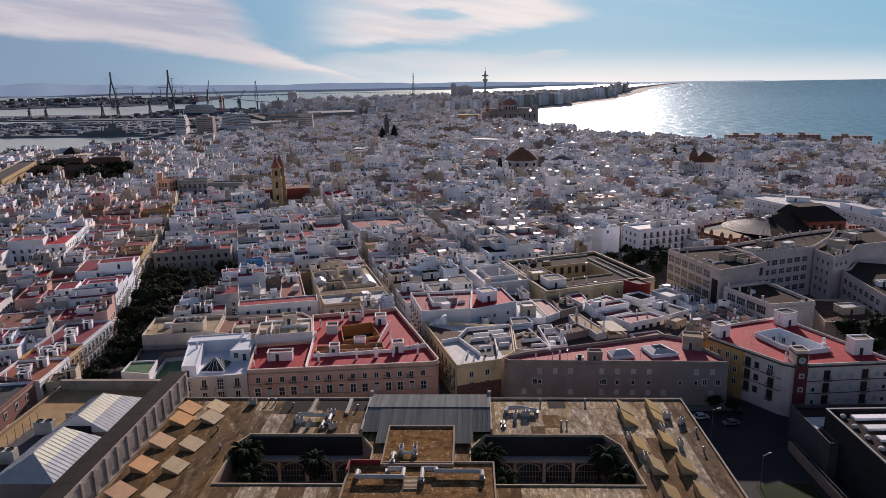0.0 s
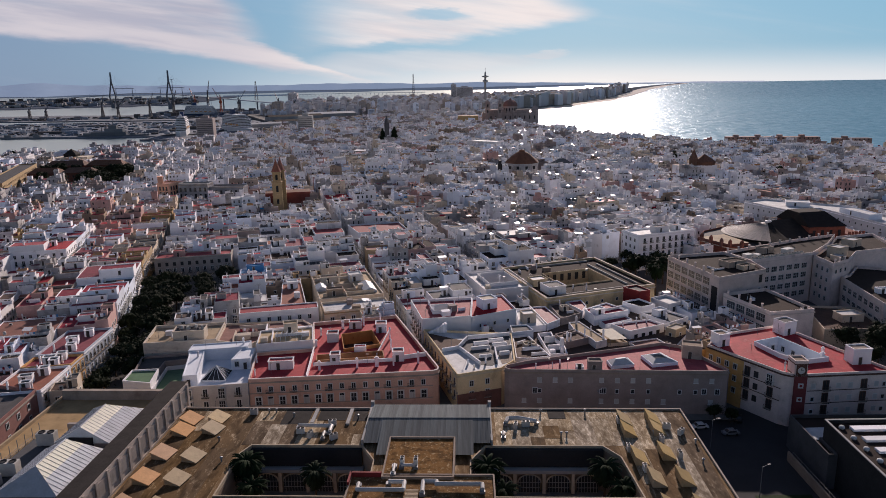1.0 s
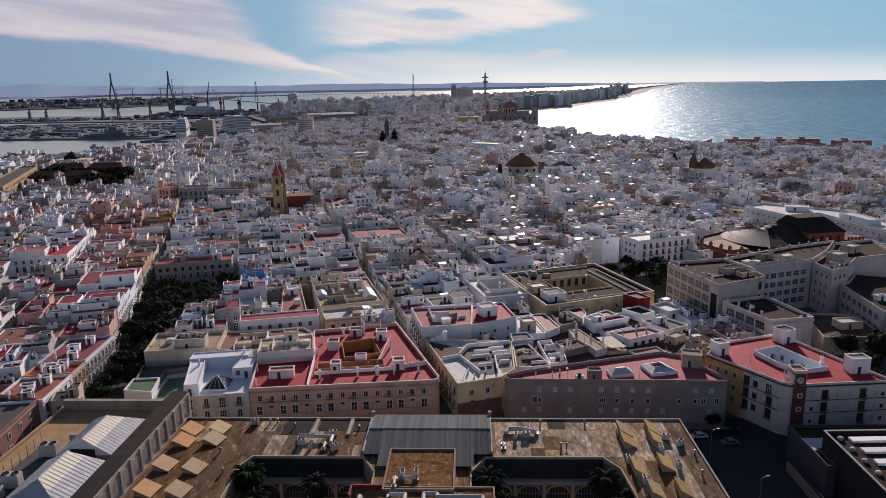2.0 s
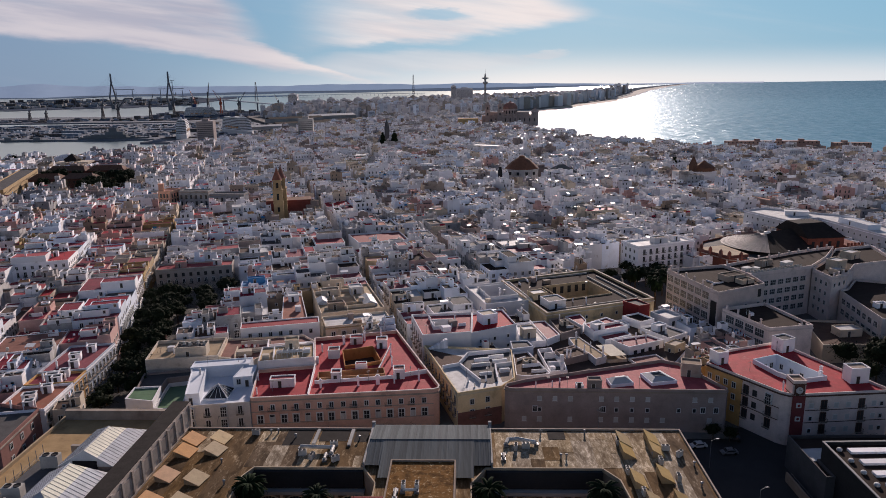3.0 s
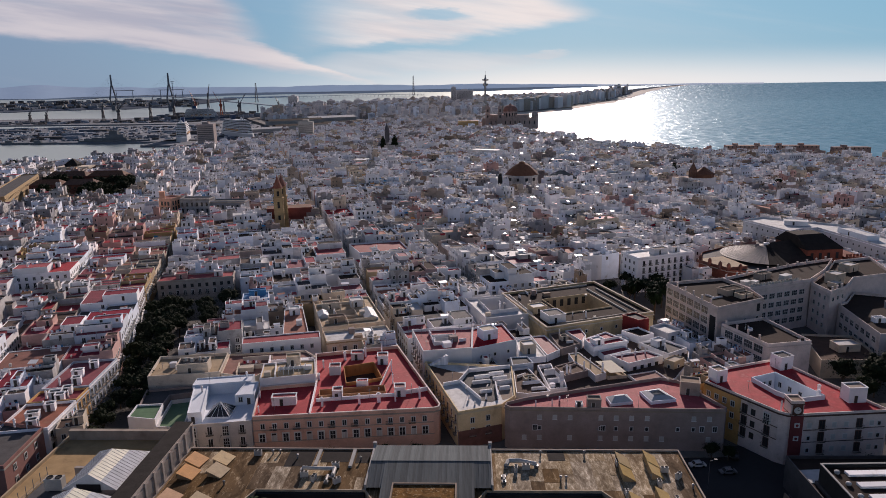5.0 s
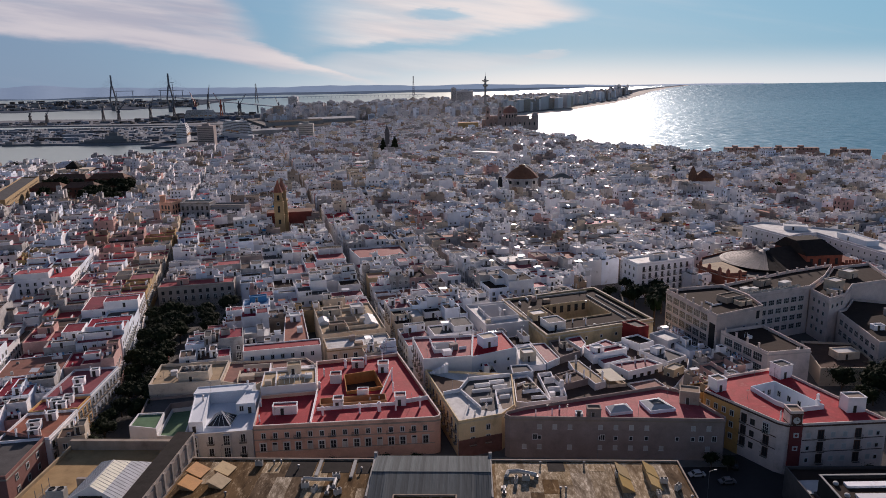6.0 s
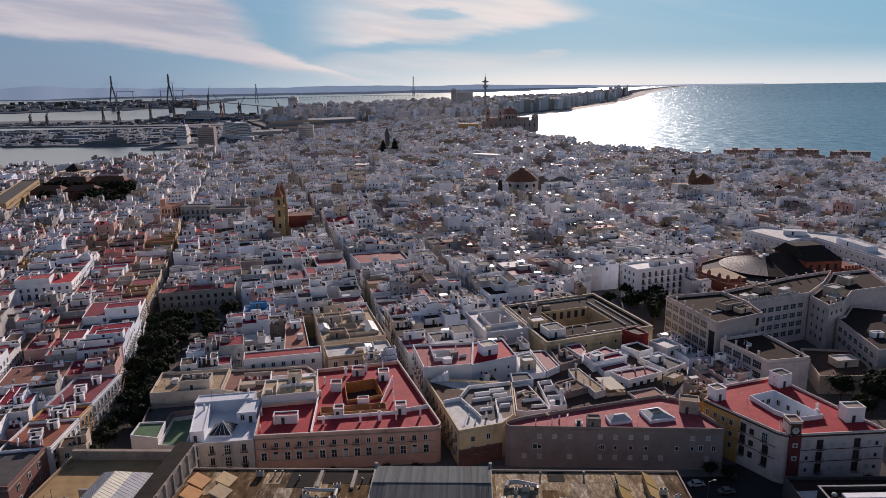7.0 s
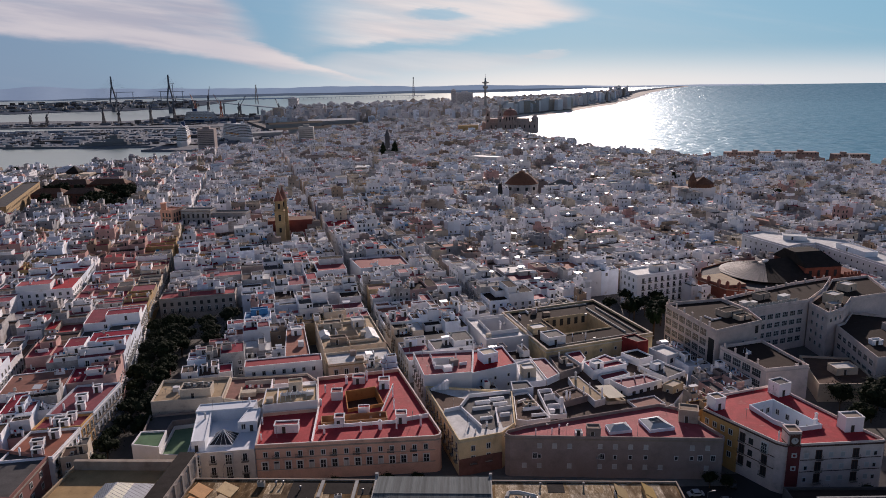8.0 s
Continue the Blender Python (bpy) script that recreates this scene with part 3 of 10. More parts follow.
def stair_hut(parent, x, y, w, d, z, h, ang, wall, roof, door_edge=0, name="stair_hut"):
    c, s = math.cos(ang), math.sin(ang)
    poly = [(x + c * u - s * v, y + s * u + c * v) for u, v in ((-w / 2, -d / 2), (w / 2, -d / 2), (w / 2, d / 2), (-w / 2, d / 2))]
    g = Geo()
    ring(g, poly, inset(poly, 0.18), z, z + h, 0, z + h - 0.22)
    g.face([(px_, py_, z + h - 0.2) for px_, py_ in inset(poly, 0.18)], 1)
    if min(w, d) > 2.0:
        ring(g, inset(poly, -0.12), inset(poly, 0.2), z + h - 0.02, z + h + 0.14, 0, z + h - 0.1)
    hut = put(name, g, [wall, roof], parent)
    L = w if door_edge % 2 == 0 else d
    shared("door", DOOR, hut, on_edge(poly[door_edge], poly[(door_edge + 1) % 4], L * 0.4, z))
    return hut


CHIM = None


def chimney_mesh():
    g = Geo()
    g.box(-0.3, -0.3, 0, 0.3, 0.3, 1.5)
    g.box(-0.38, -0.38, 1.5, 0.38, 0.38, 1.62)
    g.box(-0.2, -0.2, 1.62, 0.2, 0.2, 1.85)
    return g.mesh("chimney", [WHITE])


CHIM = chimney_mesh()


def house(poly, h, wall, roof, label="", par=0.9, patios=(), z0=0.0, category="house", group="", name="house", patio_wall=None,
          cornice=None, thick=0.28, patio_up=0.9, patio_deep=8.0, patio_floor=None):
    """A flat-roofed house: outer walls with a parapet, a terrace, open patios with a raised rim."""
    poly = ccw(poly)
    g = Geo()
    ring(g, poly, inset(poly, thick), z0, h, 0, h - par)
    ob = put(name, g, wall)
    if cornice:
        g = Geo()
        ring(g, inset(poly, -0.22), inset(poly, -0.004), h - par - 0.25, h - par + 0.12, 0, h - par - 0.25)
        put("cornice", g, cornice, ob)
    g = Geo()
    inner = inset(poly, thick)
    holes = [ccw(p) for p in patios]
    if holes:
        floor_with_holes(g, inner, holes, h - par, 0)
    else:
        g.face([(x, y, h - par) for x, y in inner])
    put("roof_terrace", g, roof, ob)
    for p in holes:
        g = Geo()
        zb = max(z0, h - par - patio_deep)
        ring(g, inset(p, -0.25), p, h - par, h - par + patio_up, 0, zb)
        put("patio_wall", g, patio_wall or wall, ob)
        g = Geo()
        g.face([(x, y, zb) for x, y in p], 0)
        put("patio_floor", g, patio_floor or patio_wall or wall, ob)
    tagged(ob, label or "flat-roofed town house", category, group)
    return ob


def chimneys(ob, spots, z):
    for x, y, s, hh in spots:
        shared("chimney", CHIM, ob, pose(x, y, z, 0, 0, 12) @ Matrix.Diagonal((s, s, hh, 1)))


# ---------------------------------------------------------------- water and land
def sheet_z(r):
    """The water's height: level, lifted gently towards the far rim, where it meets the sky."""
    return -8.0 if r < 3600 else -8.0 + 76.0 * ((r - 3600) / 1350.0) ** 1.6


g = Geo()
radii = [0, 300, 700, 1100, 1500, 2000, 2500, 3000, 3600] + [3600 + 90 * i for i in range(1, 16)]
NS = 120
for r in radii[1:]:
    for i in range(NS):
        t = 2 * math.pi * i / NS
        g.v.append((r * math.cos(t), r * math.sin(t), sheet_z(r)))
g.v.append((0, 0, -8.0))
for i in range(NS):
    g.f.append((len(g.v) - 1, i, (i + 1) % NS))
    g.m.append(0)
for k in range(len(radii) - 2):
    for i in range(NS):
        j = (i + 1) % NS
        g.f.append((k * NS + i, (k + 1) * NS + i, (k + 1) * NS + j, k * NS + j))
        g.m.append(0)
water = put("water", g, SEA)
for p in water.data.polygons:
    p.use_smooth = True
tagged(water, "wind-ruffled sea and bay reaching the horizon", "sea", kind="structure")

COAST = [(1500, -900), (1500, 300), (900, 620), (600, 800), (545, 870), (480, 910), (370, 930), (322, 965), (270, 1025), (228, 1135), (190, 1265), (165, 1480), (185, 1700), (205, 1900),
         (212, 2200), (238, 2378), (367, 2544), (500, 2830), (666, 3196), (820, 3500), (975, 3820), (890, 3850), (640, 3560), (300, 3260), (0, 3060), (-250, 2850), (-560, 2600), (-620, 2250),
         (-480, 1900), (-330, 1500), (-345, 1265), (-400, 1100), (-405, 1015), (-452, 945), (-505, 908), (-565, 888), (-1500, 655), (-1500, -900)]
g = Geo()
g.prism(ccw(COAST), -9.0, 0.0, 0)
ground = put("ground", g, GROUND)
tagged(ground, "grey-brown town ground on a low sea wall", "ground", kind="structure")
# beach along the outer shore
g = Geo()
beach_in = [(165, 1700), (195, 1900), (200, 2200), (226, 2378), (352, 2548), (485, 2836), (650, 3200), (806, 3500), (960, 3820)]
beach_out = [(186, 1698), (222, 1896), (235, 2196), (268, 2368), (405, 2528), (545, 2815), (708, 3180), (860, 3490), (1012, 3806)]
for i in range(8):
    a, b, c, d = beach_in[i], beach_out[i], beach_out[i + 1], beach_in[i + 1]
    g.face([(*a, 0.3), (*b, -8.4), (*c, -8.4), (*d, 0.3)])
tagged(put("beach", g, SANDB), "long pale sandy beach beside the sea", "beach", kind="structure")

# road round the front building
g = Geo()
g.box(-130, 40, 0.0, 130, 172, 0.05)
tagged(put("road", g, ASPH), "dark asphalt street in the shade", "road", kind="structure")
g = Geo()
g.prism([(-58, 167.3), (76, 166.2), (76, 170.5), (-2, 173.5), (-58, 170.5)], 0.05, 0.20)
tagged(put("pavement", g, PAVE), "pale stone pavement with a kerb", "pavement", kind="structure")

# ---------------------------------------------------------------- the front building with two courts
FX, FY, FA = 0.0, 153.8, radians(-2.2)


def fl(x, y):
    return (FX + math.cos(FA) * x - math.sin(FA) * y, FY + math.sin(FA) * x + math.cos(FA) * y)


def flm(x, y, z, rz=0.0):
    q = fl(x, y)
    return pose(q[0], q[1], z, 0, 0, -2.2 + rz)


def fbox(g, x0, y0, z0, x1, y1, z1, mi=0, cap=None):
    g.prism([fl(x0, y0), fl(x1, y0), fl(x1, y1), fl(x0, y1)], z0, z1, mi, True, cap)


RZ = 10.5
FLR = random.Random(5)
court_l = [(-43.5, -21.0), (-43.5, -36.5), (-17.0, -36.5), (-14.5, -33.5), (-14.5, -23.5), (-17.8, -17.5), (-42.0, -17.5)]
court_r = [(9.2, -17.5), (6.0, -23.5), (6.0, -33.5), (8.5, -36.5), (38.5, -36.5), (37.2, -22.0), (34.3, -17.5)]
court_l = ccw([fl(*p) for p in court_l])
court_r = ccw([fl(*p) for p in court_r])
outer = ccw([fl(-64, 0.6), fl(-64, -95), fl(56, -95), fl(56, 0)])
g = Geo()
ring(g, outer, inset(outer, 0.35), 0.0, RZ + 0.42, 0, RZ)
faculty = put("faculty_building", g, STONE)
tagged(faculty, "large stone college building with stained flat roofs round two courts", "building")
g = Geo()
floor_with_holes(g, inset(outer, 0.35), [court_l, court_r], RZ, 0)
put("roof_deck", g, FROOF, faculty, "brown stained felt roof with pale streaks")
for court in (court_l, court_r):
    g = Geo()
    ring(g, inset(court, -0.28), court, RZ, RZ + 0.28, 0, RZ - 0.6)
    put("court_coping", g, TAN, faculty, "tan rendered coping")
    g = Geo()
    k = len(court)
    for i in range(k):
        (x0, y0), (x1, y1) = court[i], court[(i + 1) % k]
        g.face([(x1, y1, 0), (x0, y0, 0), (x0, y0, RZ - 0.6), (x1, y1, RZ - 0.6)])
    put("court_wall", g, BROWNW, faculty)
    g = Geo()
    g.face([(x, y, 0.06) for x, y in court])
    put("court_floor", g, PAVE, faculty)
# far side of each court: dark upper gallery, ledge, arcade
for side, (xa, xb) in (("l", (-42.0, -17.8)), ("r", (9.2, 34.3))):
    g = Geo()
    fbox(g, xa, -18.4, 6.2, xb, -17.54, 10.2)
    put("gallery", g, DARK, faculty, "dark glazed upper gallery")
    g = Geo()
    fbox(g, xa - 0.3, -19.6, 5.2, xb + 0.3, -17.56, 6.0)
    put("ledge", g, CONC, faculty, "pale projecting ledge")
    n = 4
    step = (xb - xa) / n
    for i in range(n):
        xc = xa + step * (i + 0.5)
        g = Geo()
        arc = [(xc + 2.35 * math.cos(t), 2.5 + 1.75 * math.sin(t)) for t in [math.pi * j / 14 for j in range(15)]]
        for x, z in arc:
            ox, oz = xc + (x - xc) * 1.12, 2.5 + (z - 2.5) * 1.14
            g.v += [(*fl(x, -18.52), z), (*fl(ox, -18.52), oz), (*fl(ox, -18.30), oz), (*fl(x, -18.30), z)]
        for j in range(14):
            a_, b_ = j * 4, j * 4 + 4
            for c_ in range(4):
                d_ = (c_ + 1) % 4
                g.f.append((a_ + c_, a_ + d_, b_ + d_, b_ + c_))
                g.m.append(0)
        arch = put("arch", g, CREAM, faculty, "wide round arch with a glazed white grille")
        g = Geo()
        pts = [(xc + 2.35, 0.1)] + arc + [(xc - 2.35, 0.1)]
        g.face([(*fl(x, -18.42), z) for x, z in reversed(pts)])
        put("pane", g, GLASS, arch)
        for j in range(-3, 4):
            g = Geo()
            top = 2.5 + 1.75 * math.sqrt(1 - (j * 0.66 / 2.35) ** 2)
            fbox(g, xc + j * 0.66 - 0.04, -18.50, 0.1, xc + j * 0.66 + 0.04, -18.44, top)
            put("glazing_bar", g, CONC, arch)
        for z in (1.2, 2.5):
            g = Geo()
            fbox(g, xc - 2.3, -18.51, z, xc + 2.3, -18.44, z + 0.09)
            put("glazing_bar", g, CONC, arch)
        g = Geo()
        fbox(g, xc - step / 2 - 0.35, -18.9, 0.05, xc - step / 2 + 0.35, -17.56, 5.2)
        put("pier", g, CREAM, faculty)
# metal roof over the hall: standing-seam sheets
for i in range(50):
    x0, x1 = -17.4 + i * 0.556, -17.4 + (i + 1) * 0.556
    ye_ = -22.5 if -14.6 < x0 < 6.5 else -17.6
    g = Geo()
    line = [(ye_, RZ + 0.9), (-9.0, RZ + 2.4), (0.3, RZ + 1.2)]
    for y_, z_ in line:
        for x_, dz in ((x0, 0.0), (x1 - 0.07, 0.0), (x1 - 0.07, 0.09), (x1, 0.09), (x1, 0.0)):
            g.v.append((*fl(x_, y_), z_ + dz))
    for r_ in range(2):
        for c_ in range(4):
            a_ = r_ * 5 + c_
            g.f.append((a_, a_ + 1, a_ + 6, a_ + 5))
            g.m.append(0)
    put("roof_sheet", g, ZINC, faculty, "grey standing-seam metal sheet" if i == 0 else "")
for xe in (-17.4, 10.4):
    g = Geo()
    g.face([(*fl(xe, -17.6), RZ), (*fl(xe, 0.3), RZ), (*fl(xe, 0.3), RZ + 1.2), (*fl(xe, -9), RZ + 2.4), (*fl(xe, -17.6), RZ + 0.9)])
    put("roof_end", g, ZINC, faculty)
g = Geo()
g.tube((*fl(-17.4, -9), RZ + 2.42), (*fl(10.4, -9), RZ + 2.42), 0.14, 6)
put("ridge_cap", g, ZINC, faculty)
for x in (-17.7, 10.5):
    g = Geo()
    fbox(g, x - 0.22, -17.4, RZ, x + 0.22, 0.5, RZ + 1.5)
    fbox(g, x - 0.4, 0.0, RZ, x + 0.4, 0.7, RZ + 2.1)
    put("firewall", g, CONC, faculty, "pale coping wall beside the metal roof")
# central pavilion, a T in plan
stem = ccw([fl(-11.2, -20.6), fl(-11.2, -36.0), fl(2.7, -36.0), fl(2.7, -20.6)])
bar = ccw([fl(-17.2, -34.6), fl(-17.2, -60), fl(10.4, -60), fl(10.4, -34.6)])
g = Geo()
ring(g, stem, inset(stem, 0.32), 0.0, 14.6, 0, 14.2)
g.face([(x, y, 14.2) for x, y in inset(stem, 0.32)], 1)
ob = put("pavilion", g, [BROWNW, FROOF2], faculty, "raised pavilion with a mossy brown roof")
g = Geo()
ring(g, bar, inset(bar, 0.32), 0.0, 14.4, 0, 14.0)
g.face([(x, y, 14.0) for x, y in inset(bar, 0.32)], 1)
put("pavilion_wing", g, [BROWNW, FROOF2], faculty, "lower cross wing with a mossy brown roof")
g = Geo()
fbox(g, -17.1, -35.3, 13.2, -11.2, -34.9, 15.0)
fbox(g, -17.3, -38.6, 14.0, -16.9, -34.9, 15.0)
put("parapet_panel", g, MAROON, faculty, "dark red parapet panel")
# sandy low roofs between pavilion and courts
for x0, x1 in ((-14.4, -11.3), (2.8, 5.9)):
    g = Geo()
    fbox(g, x0, -36.4, 0, x1, -22.6, 10.4)
    put("link_roof", g, [SAND], faculty)


def ac_unit():
    g = Geo()
    g.box(-0.9, -0.4, 0.15, 0.9, 0.4, 1.45)
    ob = put("rooftop_unit", g, ACM)
    for s in (-1, 1):
        g = Geo()
        g.lathe(0.45 * s, 0, [(0.34, 1.44), (0.34, 1.52), (0.26, 1.52), (0.26, 1.47), (0.0, 1.47)], 12)
        put("fan", g, DARK, ob, "dark fan grille")
        g = Geo()
        g.box(0.7 * s - 0.1, -0.38, 0.0, 0.7 * s + 0.1, 0.38, 0.15)
        put("foot", g, METAL, ob)
    tagged(ob, "white cooling unit with two fans on a flat roof", "cooling unit", "rooftop cooling units")
    return ob


UNIT = ac_unit()
UNIT.matrix_basis = flm(-7.6, -31.0, 14.2, 90)
for x, y, z, r in ((-4.9, -31.0, 14.2, 90), (-32.5, -12, RZ, 5), (-30, -13.5, RZ, 80), (-26, -8, RZ, 10), (-24.5, -14.5, RZ, 40), (18.5, -8.6, RZ, 3), (16.2, -9.2, RZ, 80),
                   (-46.0, -2.6, RZ, 0), (40.0, -6.5, RZ, 90), (50.0, -9.5, RZ, 0), (47.5, -15, RZ, 90), (39.5, -19, RZ, 90), (49.5, -21.5, RZ, 90), (41, -27, RZ, 90), (52.5, -12, RZ, 45)):
    copy_thing(UNIT, flm(x, y, z, r))


def duct(pts, r=0.35, label="pale insulated roof duct with bends"):
    g = Geo()
    w = [Vector((*fl(x, y), z)) for x, y, z in pts]
    for a, b in zip(w, w[1:]):
        g.tube(a, b, r, 8)
    for p in w[1:-1]:
        g.lathe(p.x, p.y, [(0.01, p.z - r), (r * 0.8, p.z - r * 0.6), (r, p.z), (r * 0.8, p.z + r * 0.6), (0.01, p.z + r)], 8)
    ob = put("roof_duct", g, ACM)
    tagged(ob, label, "duct", "roof ducts")
    for p in (w[0], w[-1]):
        g = Geo()
        g.rbox(p.x, p.y, 1.0, 1.0, p.z - 0.7, p.z - 0.2)
        put("duct_foot", g, METAL, ob)


duct([(-15.0, -38.8, 14.9), (-15.0, -40.8, 14.9), (-6.5, -40.8, 14.9), (-6.5, -38.2, 14.9), (-9.5, -38.2, 14.9)], 0.42)
duct([(8.0, -40.6, 14.9), (8.0, -38.9, 14.9), (-0.5, -38.9, 14.9), (-0.5, -38.0, 14.9), (-3.0, -38.0, 14.9), (-3.0, -41.5, 14.9)], 0.42)
duct([(-9.0, -32.2, 14.95), (-9.0, -35.0, 14.95)], 0.3)
duct([(-7.6, -32.4, 14.9), (-4.9, -32.4, 14.9)], 0.3)
duct([(-33.5, -9.5, 11.4), (-29.5, -10.0, 11.5), (-25.8, -9.8, 11.4), (-25.8, -12.5, 11.4)], 0.45)
duct([(-27, -12.2, 11.2), (-27, -14.5, 11.2)], 0.3)
duct([(14.0, -8.0, 11.3), (14.6, -6.2, 11.4), (17.0, -6.0, 11.4), (21.0, -7.6, 11.4)], 0.55)
duct([(13.2, -11.8, 11.1), (13.2, -13.8, 11.1)], 0.3)
# timber duckboard on the wing
g = Geo()
for i in range(10):
    fbox(g, -6.2, -43.6 + i * 0.42, 14.02, -3.8, -43.35 + i * 0.42, 14.22)
tagged(put("duckboard", g, SAND), "weathered slatted walkway on the roof", "walkway")


def skylight(hi, w, d, h1, label, sheet=SKYL):
    """A lean-to skylight box: high on one side, its sheet sloping towards the other."""
    g = Geo()
    h0 = 0.3
    xs = (-w / 2, w / 2) if hi < 0 else (w / 2, -w / 2)
    b = [(xs[0], -d / 2, 0), (xs[1], -d / 2, 0), (xs[1], d / 2, 0), (xs[0], d / 2, 0)]
    t = [(xs[0], -d / 2, h1), (xs[1], -d / 2, h0), (xs[1], d / 2, h0), (xs[0], d / 2, h1)]
    g.solid(b + t, [(0, 1, 5, 4), (1, 2, 6, 5), (2, 3, 7, 6), (3, 0, 4, 7)])
    ob = put("roof_skylight", g, SAND)
    g = Geo()
    n = Vector((-(h1 - h0) * (1 if xs[0] < 0 else -1), 0, w)).normalized() * -0.0
    e = 0.15
    sgn = 1 if xs[1] > 0 else -1
    sl = (h1 - h0) / w
    top = [(xs[0] - sgn * e, -d / 2 - e, h1 + sl * e + 0.03), (xs[1] + sgn * e, -d / 2 - e, h0 - sl * e + 0.03), (xs[1] + sgn * e, d / 2 + e, h0 - sl * e + 0.03), (xs[0] - sgn * e, d / 2 + e, h1 + sl * e + 0.03)]
    lo = [(x, y, z - 0.1) for x, y, z in top]
    g.solid(lo + top, [(4, 5, 6, 7), (3, 2, 1, 0), (0, 1, 5, 4), (1, 2, 6, 5), (2, 3, 7, 6), (3, 0, 4, 7)])
    put("cover_sheet", g, sheet, ob, "tan sloping cover sheet")
    tagged(ob, label, "skylight", "roof skylights")
    return ob


sk_l = skylight(-1, 3.6, 4.0, 1.6, "tan lean-to skylight box on a stained flat roof")
sk_y = skylight(-1, 3.5, 3.9, 1.5, "yellowed lean-to skylight box on a stained flat roof", SKYY)
spots_l = [(-59.8, -6.0, sk_l), (-59.6, -11.5, sk_l), (-53.5, -5.2, sk_y), (-53.0, -10.6, sk_y), (-59.8, -21.5, sk_l), (-52.9, -22.6, sk_y), (-59.4, -31.0, sk_l), (-52.9, -31.2, sk_y), (-59.4, -40.5, sk_l), (-52.5, -41.0, sk_y)]
placed = set()
for k, (x, y, src) in enumerate(spots_l):
    m = flm(x, y, RZ, (-13, -9, -12, -15, -10)[k % 5])
    if src in placed:
        copy_thing(src, m)
    else:
        src.matrix_basis = m
        placed.add(src)
sk_r = skylight(-1, 2.7, 4.8, 1.9, "olive-tan lean-to skylight box among vents on a stained flat roof", SKYR)
spots_r = [(41.4, -6.0), (41.2, -11.0), (48.0, -5.4), (47.8, -10.2), (41.0, -22.5), (47.0, -20.6), (42.4, -30.5), (48.0, -30.2), (42.6, -40.0), (48.4, -40.0)]
sk_r.matrix_basis = flm(*spots_r[0], RZ)
for x, y in spots_r[1:]:
    copy_thing(sk_r, flm(x, y, RZ))


def vent():
    g = Geo()
    g.lathe(0, 0, [(0.18, 0), (0.18, 0.9), (0.36, 0.95), (0.30, 1.15), (0.02, 1.25)], 10)
    ob = put("roof_vent", g, METAL)
    tagged(ob, "small round metal roof vent with a cap", "vent", "roof vents")
    return ob


vt = vent()
vt.matrix_basis = flm(-42.5, -2.0, RZ)
for x, y in ((-40.8, -1.8), (26, -13), (27.2, -13), (54.5, -16), (-36, -4), (2, 0.1), (33, -2), (-20.5, -5), (22.5, -2.2), (53.5, -24), (-50, -15.5), (-46.5, -24), (46.5, -12.2)):
    copy_thing(vt, flm(x, y, RZ))
# a darker felt patch, dark sheets laid in for shade by the parapet, and low upstands on the deck
for x0, y0, x1, y1, mt, lab in ((-38.5, -7.5, -32.0, -0.4, BLACKR, "square dark felt patch on the roof"), (-31.4, -7.5, -30.6, -0.4, CONC, "narrow pale upstand on the roof"), (-23.0, -8.0, -22.2, -0.4, CONC, "narrow pale upstand on the roof"), (-30.2, -5.6, -23.4, -0.4, BLACKR, "dark felt tray by the parapet"), (-21.8, -6.0, -18.6, -0.4, BLACKR, "dark felt tray by the parapet"), (24.2, -4.6, 28.2, -0.4, BLACKR, "dark felt patch by the parapet")):
    g = Geo()
    fbox(g, x0, y0, RZ + 0.005, x1, y1, RZ + 0.08 if mt is BLACKR else RZ + 0.5)
    tagged(put("roof_patch", g, mt), lab, "roof patch")

# strips of felt laid down the deck, some bleached, some patched
for x0, x1, y0, y1, bleached in ((-44.6, -18.5, -17.0, -0.9, 0.22), (11.5, 39.4, -17.0, -0.8, 0.85), (-63.2, -44.8, -46.0, -0.9, 0.10), (39.6, 55.2, -46.0, -0.8, 0.40), (-43.0, -18.0, -60.0, -37.2, 0.35), (11.0, 38.6, -60.0, -37.2, 0.6)):
    x = x0
    while x < x1 - 0.5:
        w = min(FLR.uniform(2.6, 5.2), x1 - x)
        cuts = [y0] + sorted(FLR.uniform(y0 + 3, y1 - 3) for _ in range(FLR.choice((0, 1, 1, 2)))) + [y1]
        for ya, yb in zip(cuts, cuts[1:]):
            if yb - ya > 0.6:
                g = Geo()
                fbox(g, x + 0.02, ya + 0.02, RZ - 0.02, x + w - 0.02, yb - 0.02, RZ + FLR.choice((0.02, 0.035, 0.05)))
                put("felt_strip", g, FSTRIPP if FLR.random() < bleached else FSTRIP, faculty)
        x += w

# ---------------------------------------------------------------- the west building beside it
LZ = 16.3
g = Geo()
wl = ccw([fl(-64.0, 3.5), fl(-64.0, -95), fl(-68.4, -95), fl(-68.4, 3.5)])
g.prism(wl, 0, LZ)
west = put("west_building", g, PILAST)
tagged(west, "stone building with a long panelled wall and glazed hip roofs", "building")
g = Geo()
g.prism(inset(wl, 0.1), LZ, LZ + 0.12)
put("wall_top", g, BLACKR, west, "dark capping on the long wall")
for i in range(14):
    g = Geo()
    y = 1.6 - i * 4.3
    fbox(g, -64.0, y - 3.0, RZ + 1.6, -63.86, y, LZ - 1.1)
    put("wall_panel", g, PANEL, west)
    g = Geo()
    fbox(g, -64.0, y + 0.25, RZ, -63.7, y + 1.0, LZ - 0.3)
    put("pilaster", g, PILAST, west)
g = Geo()
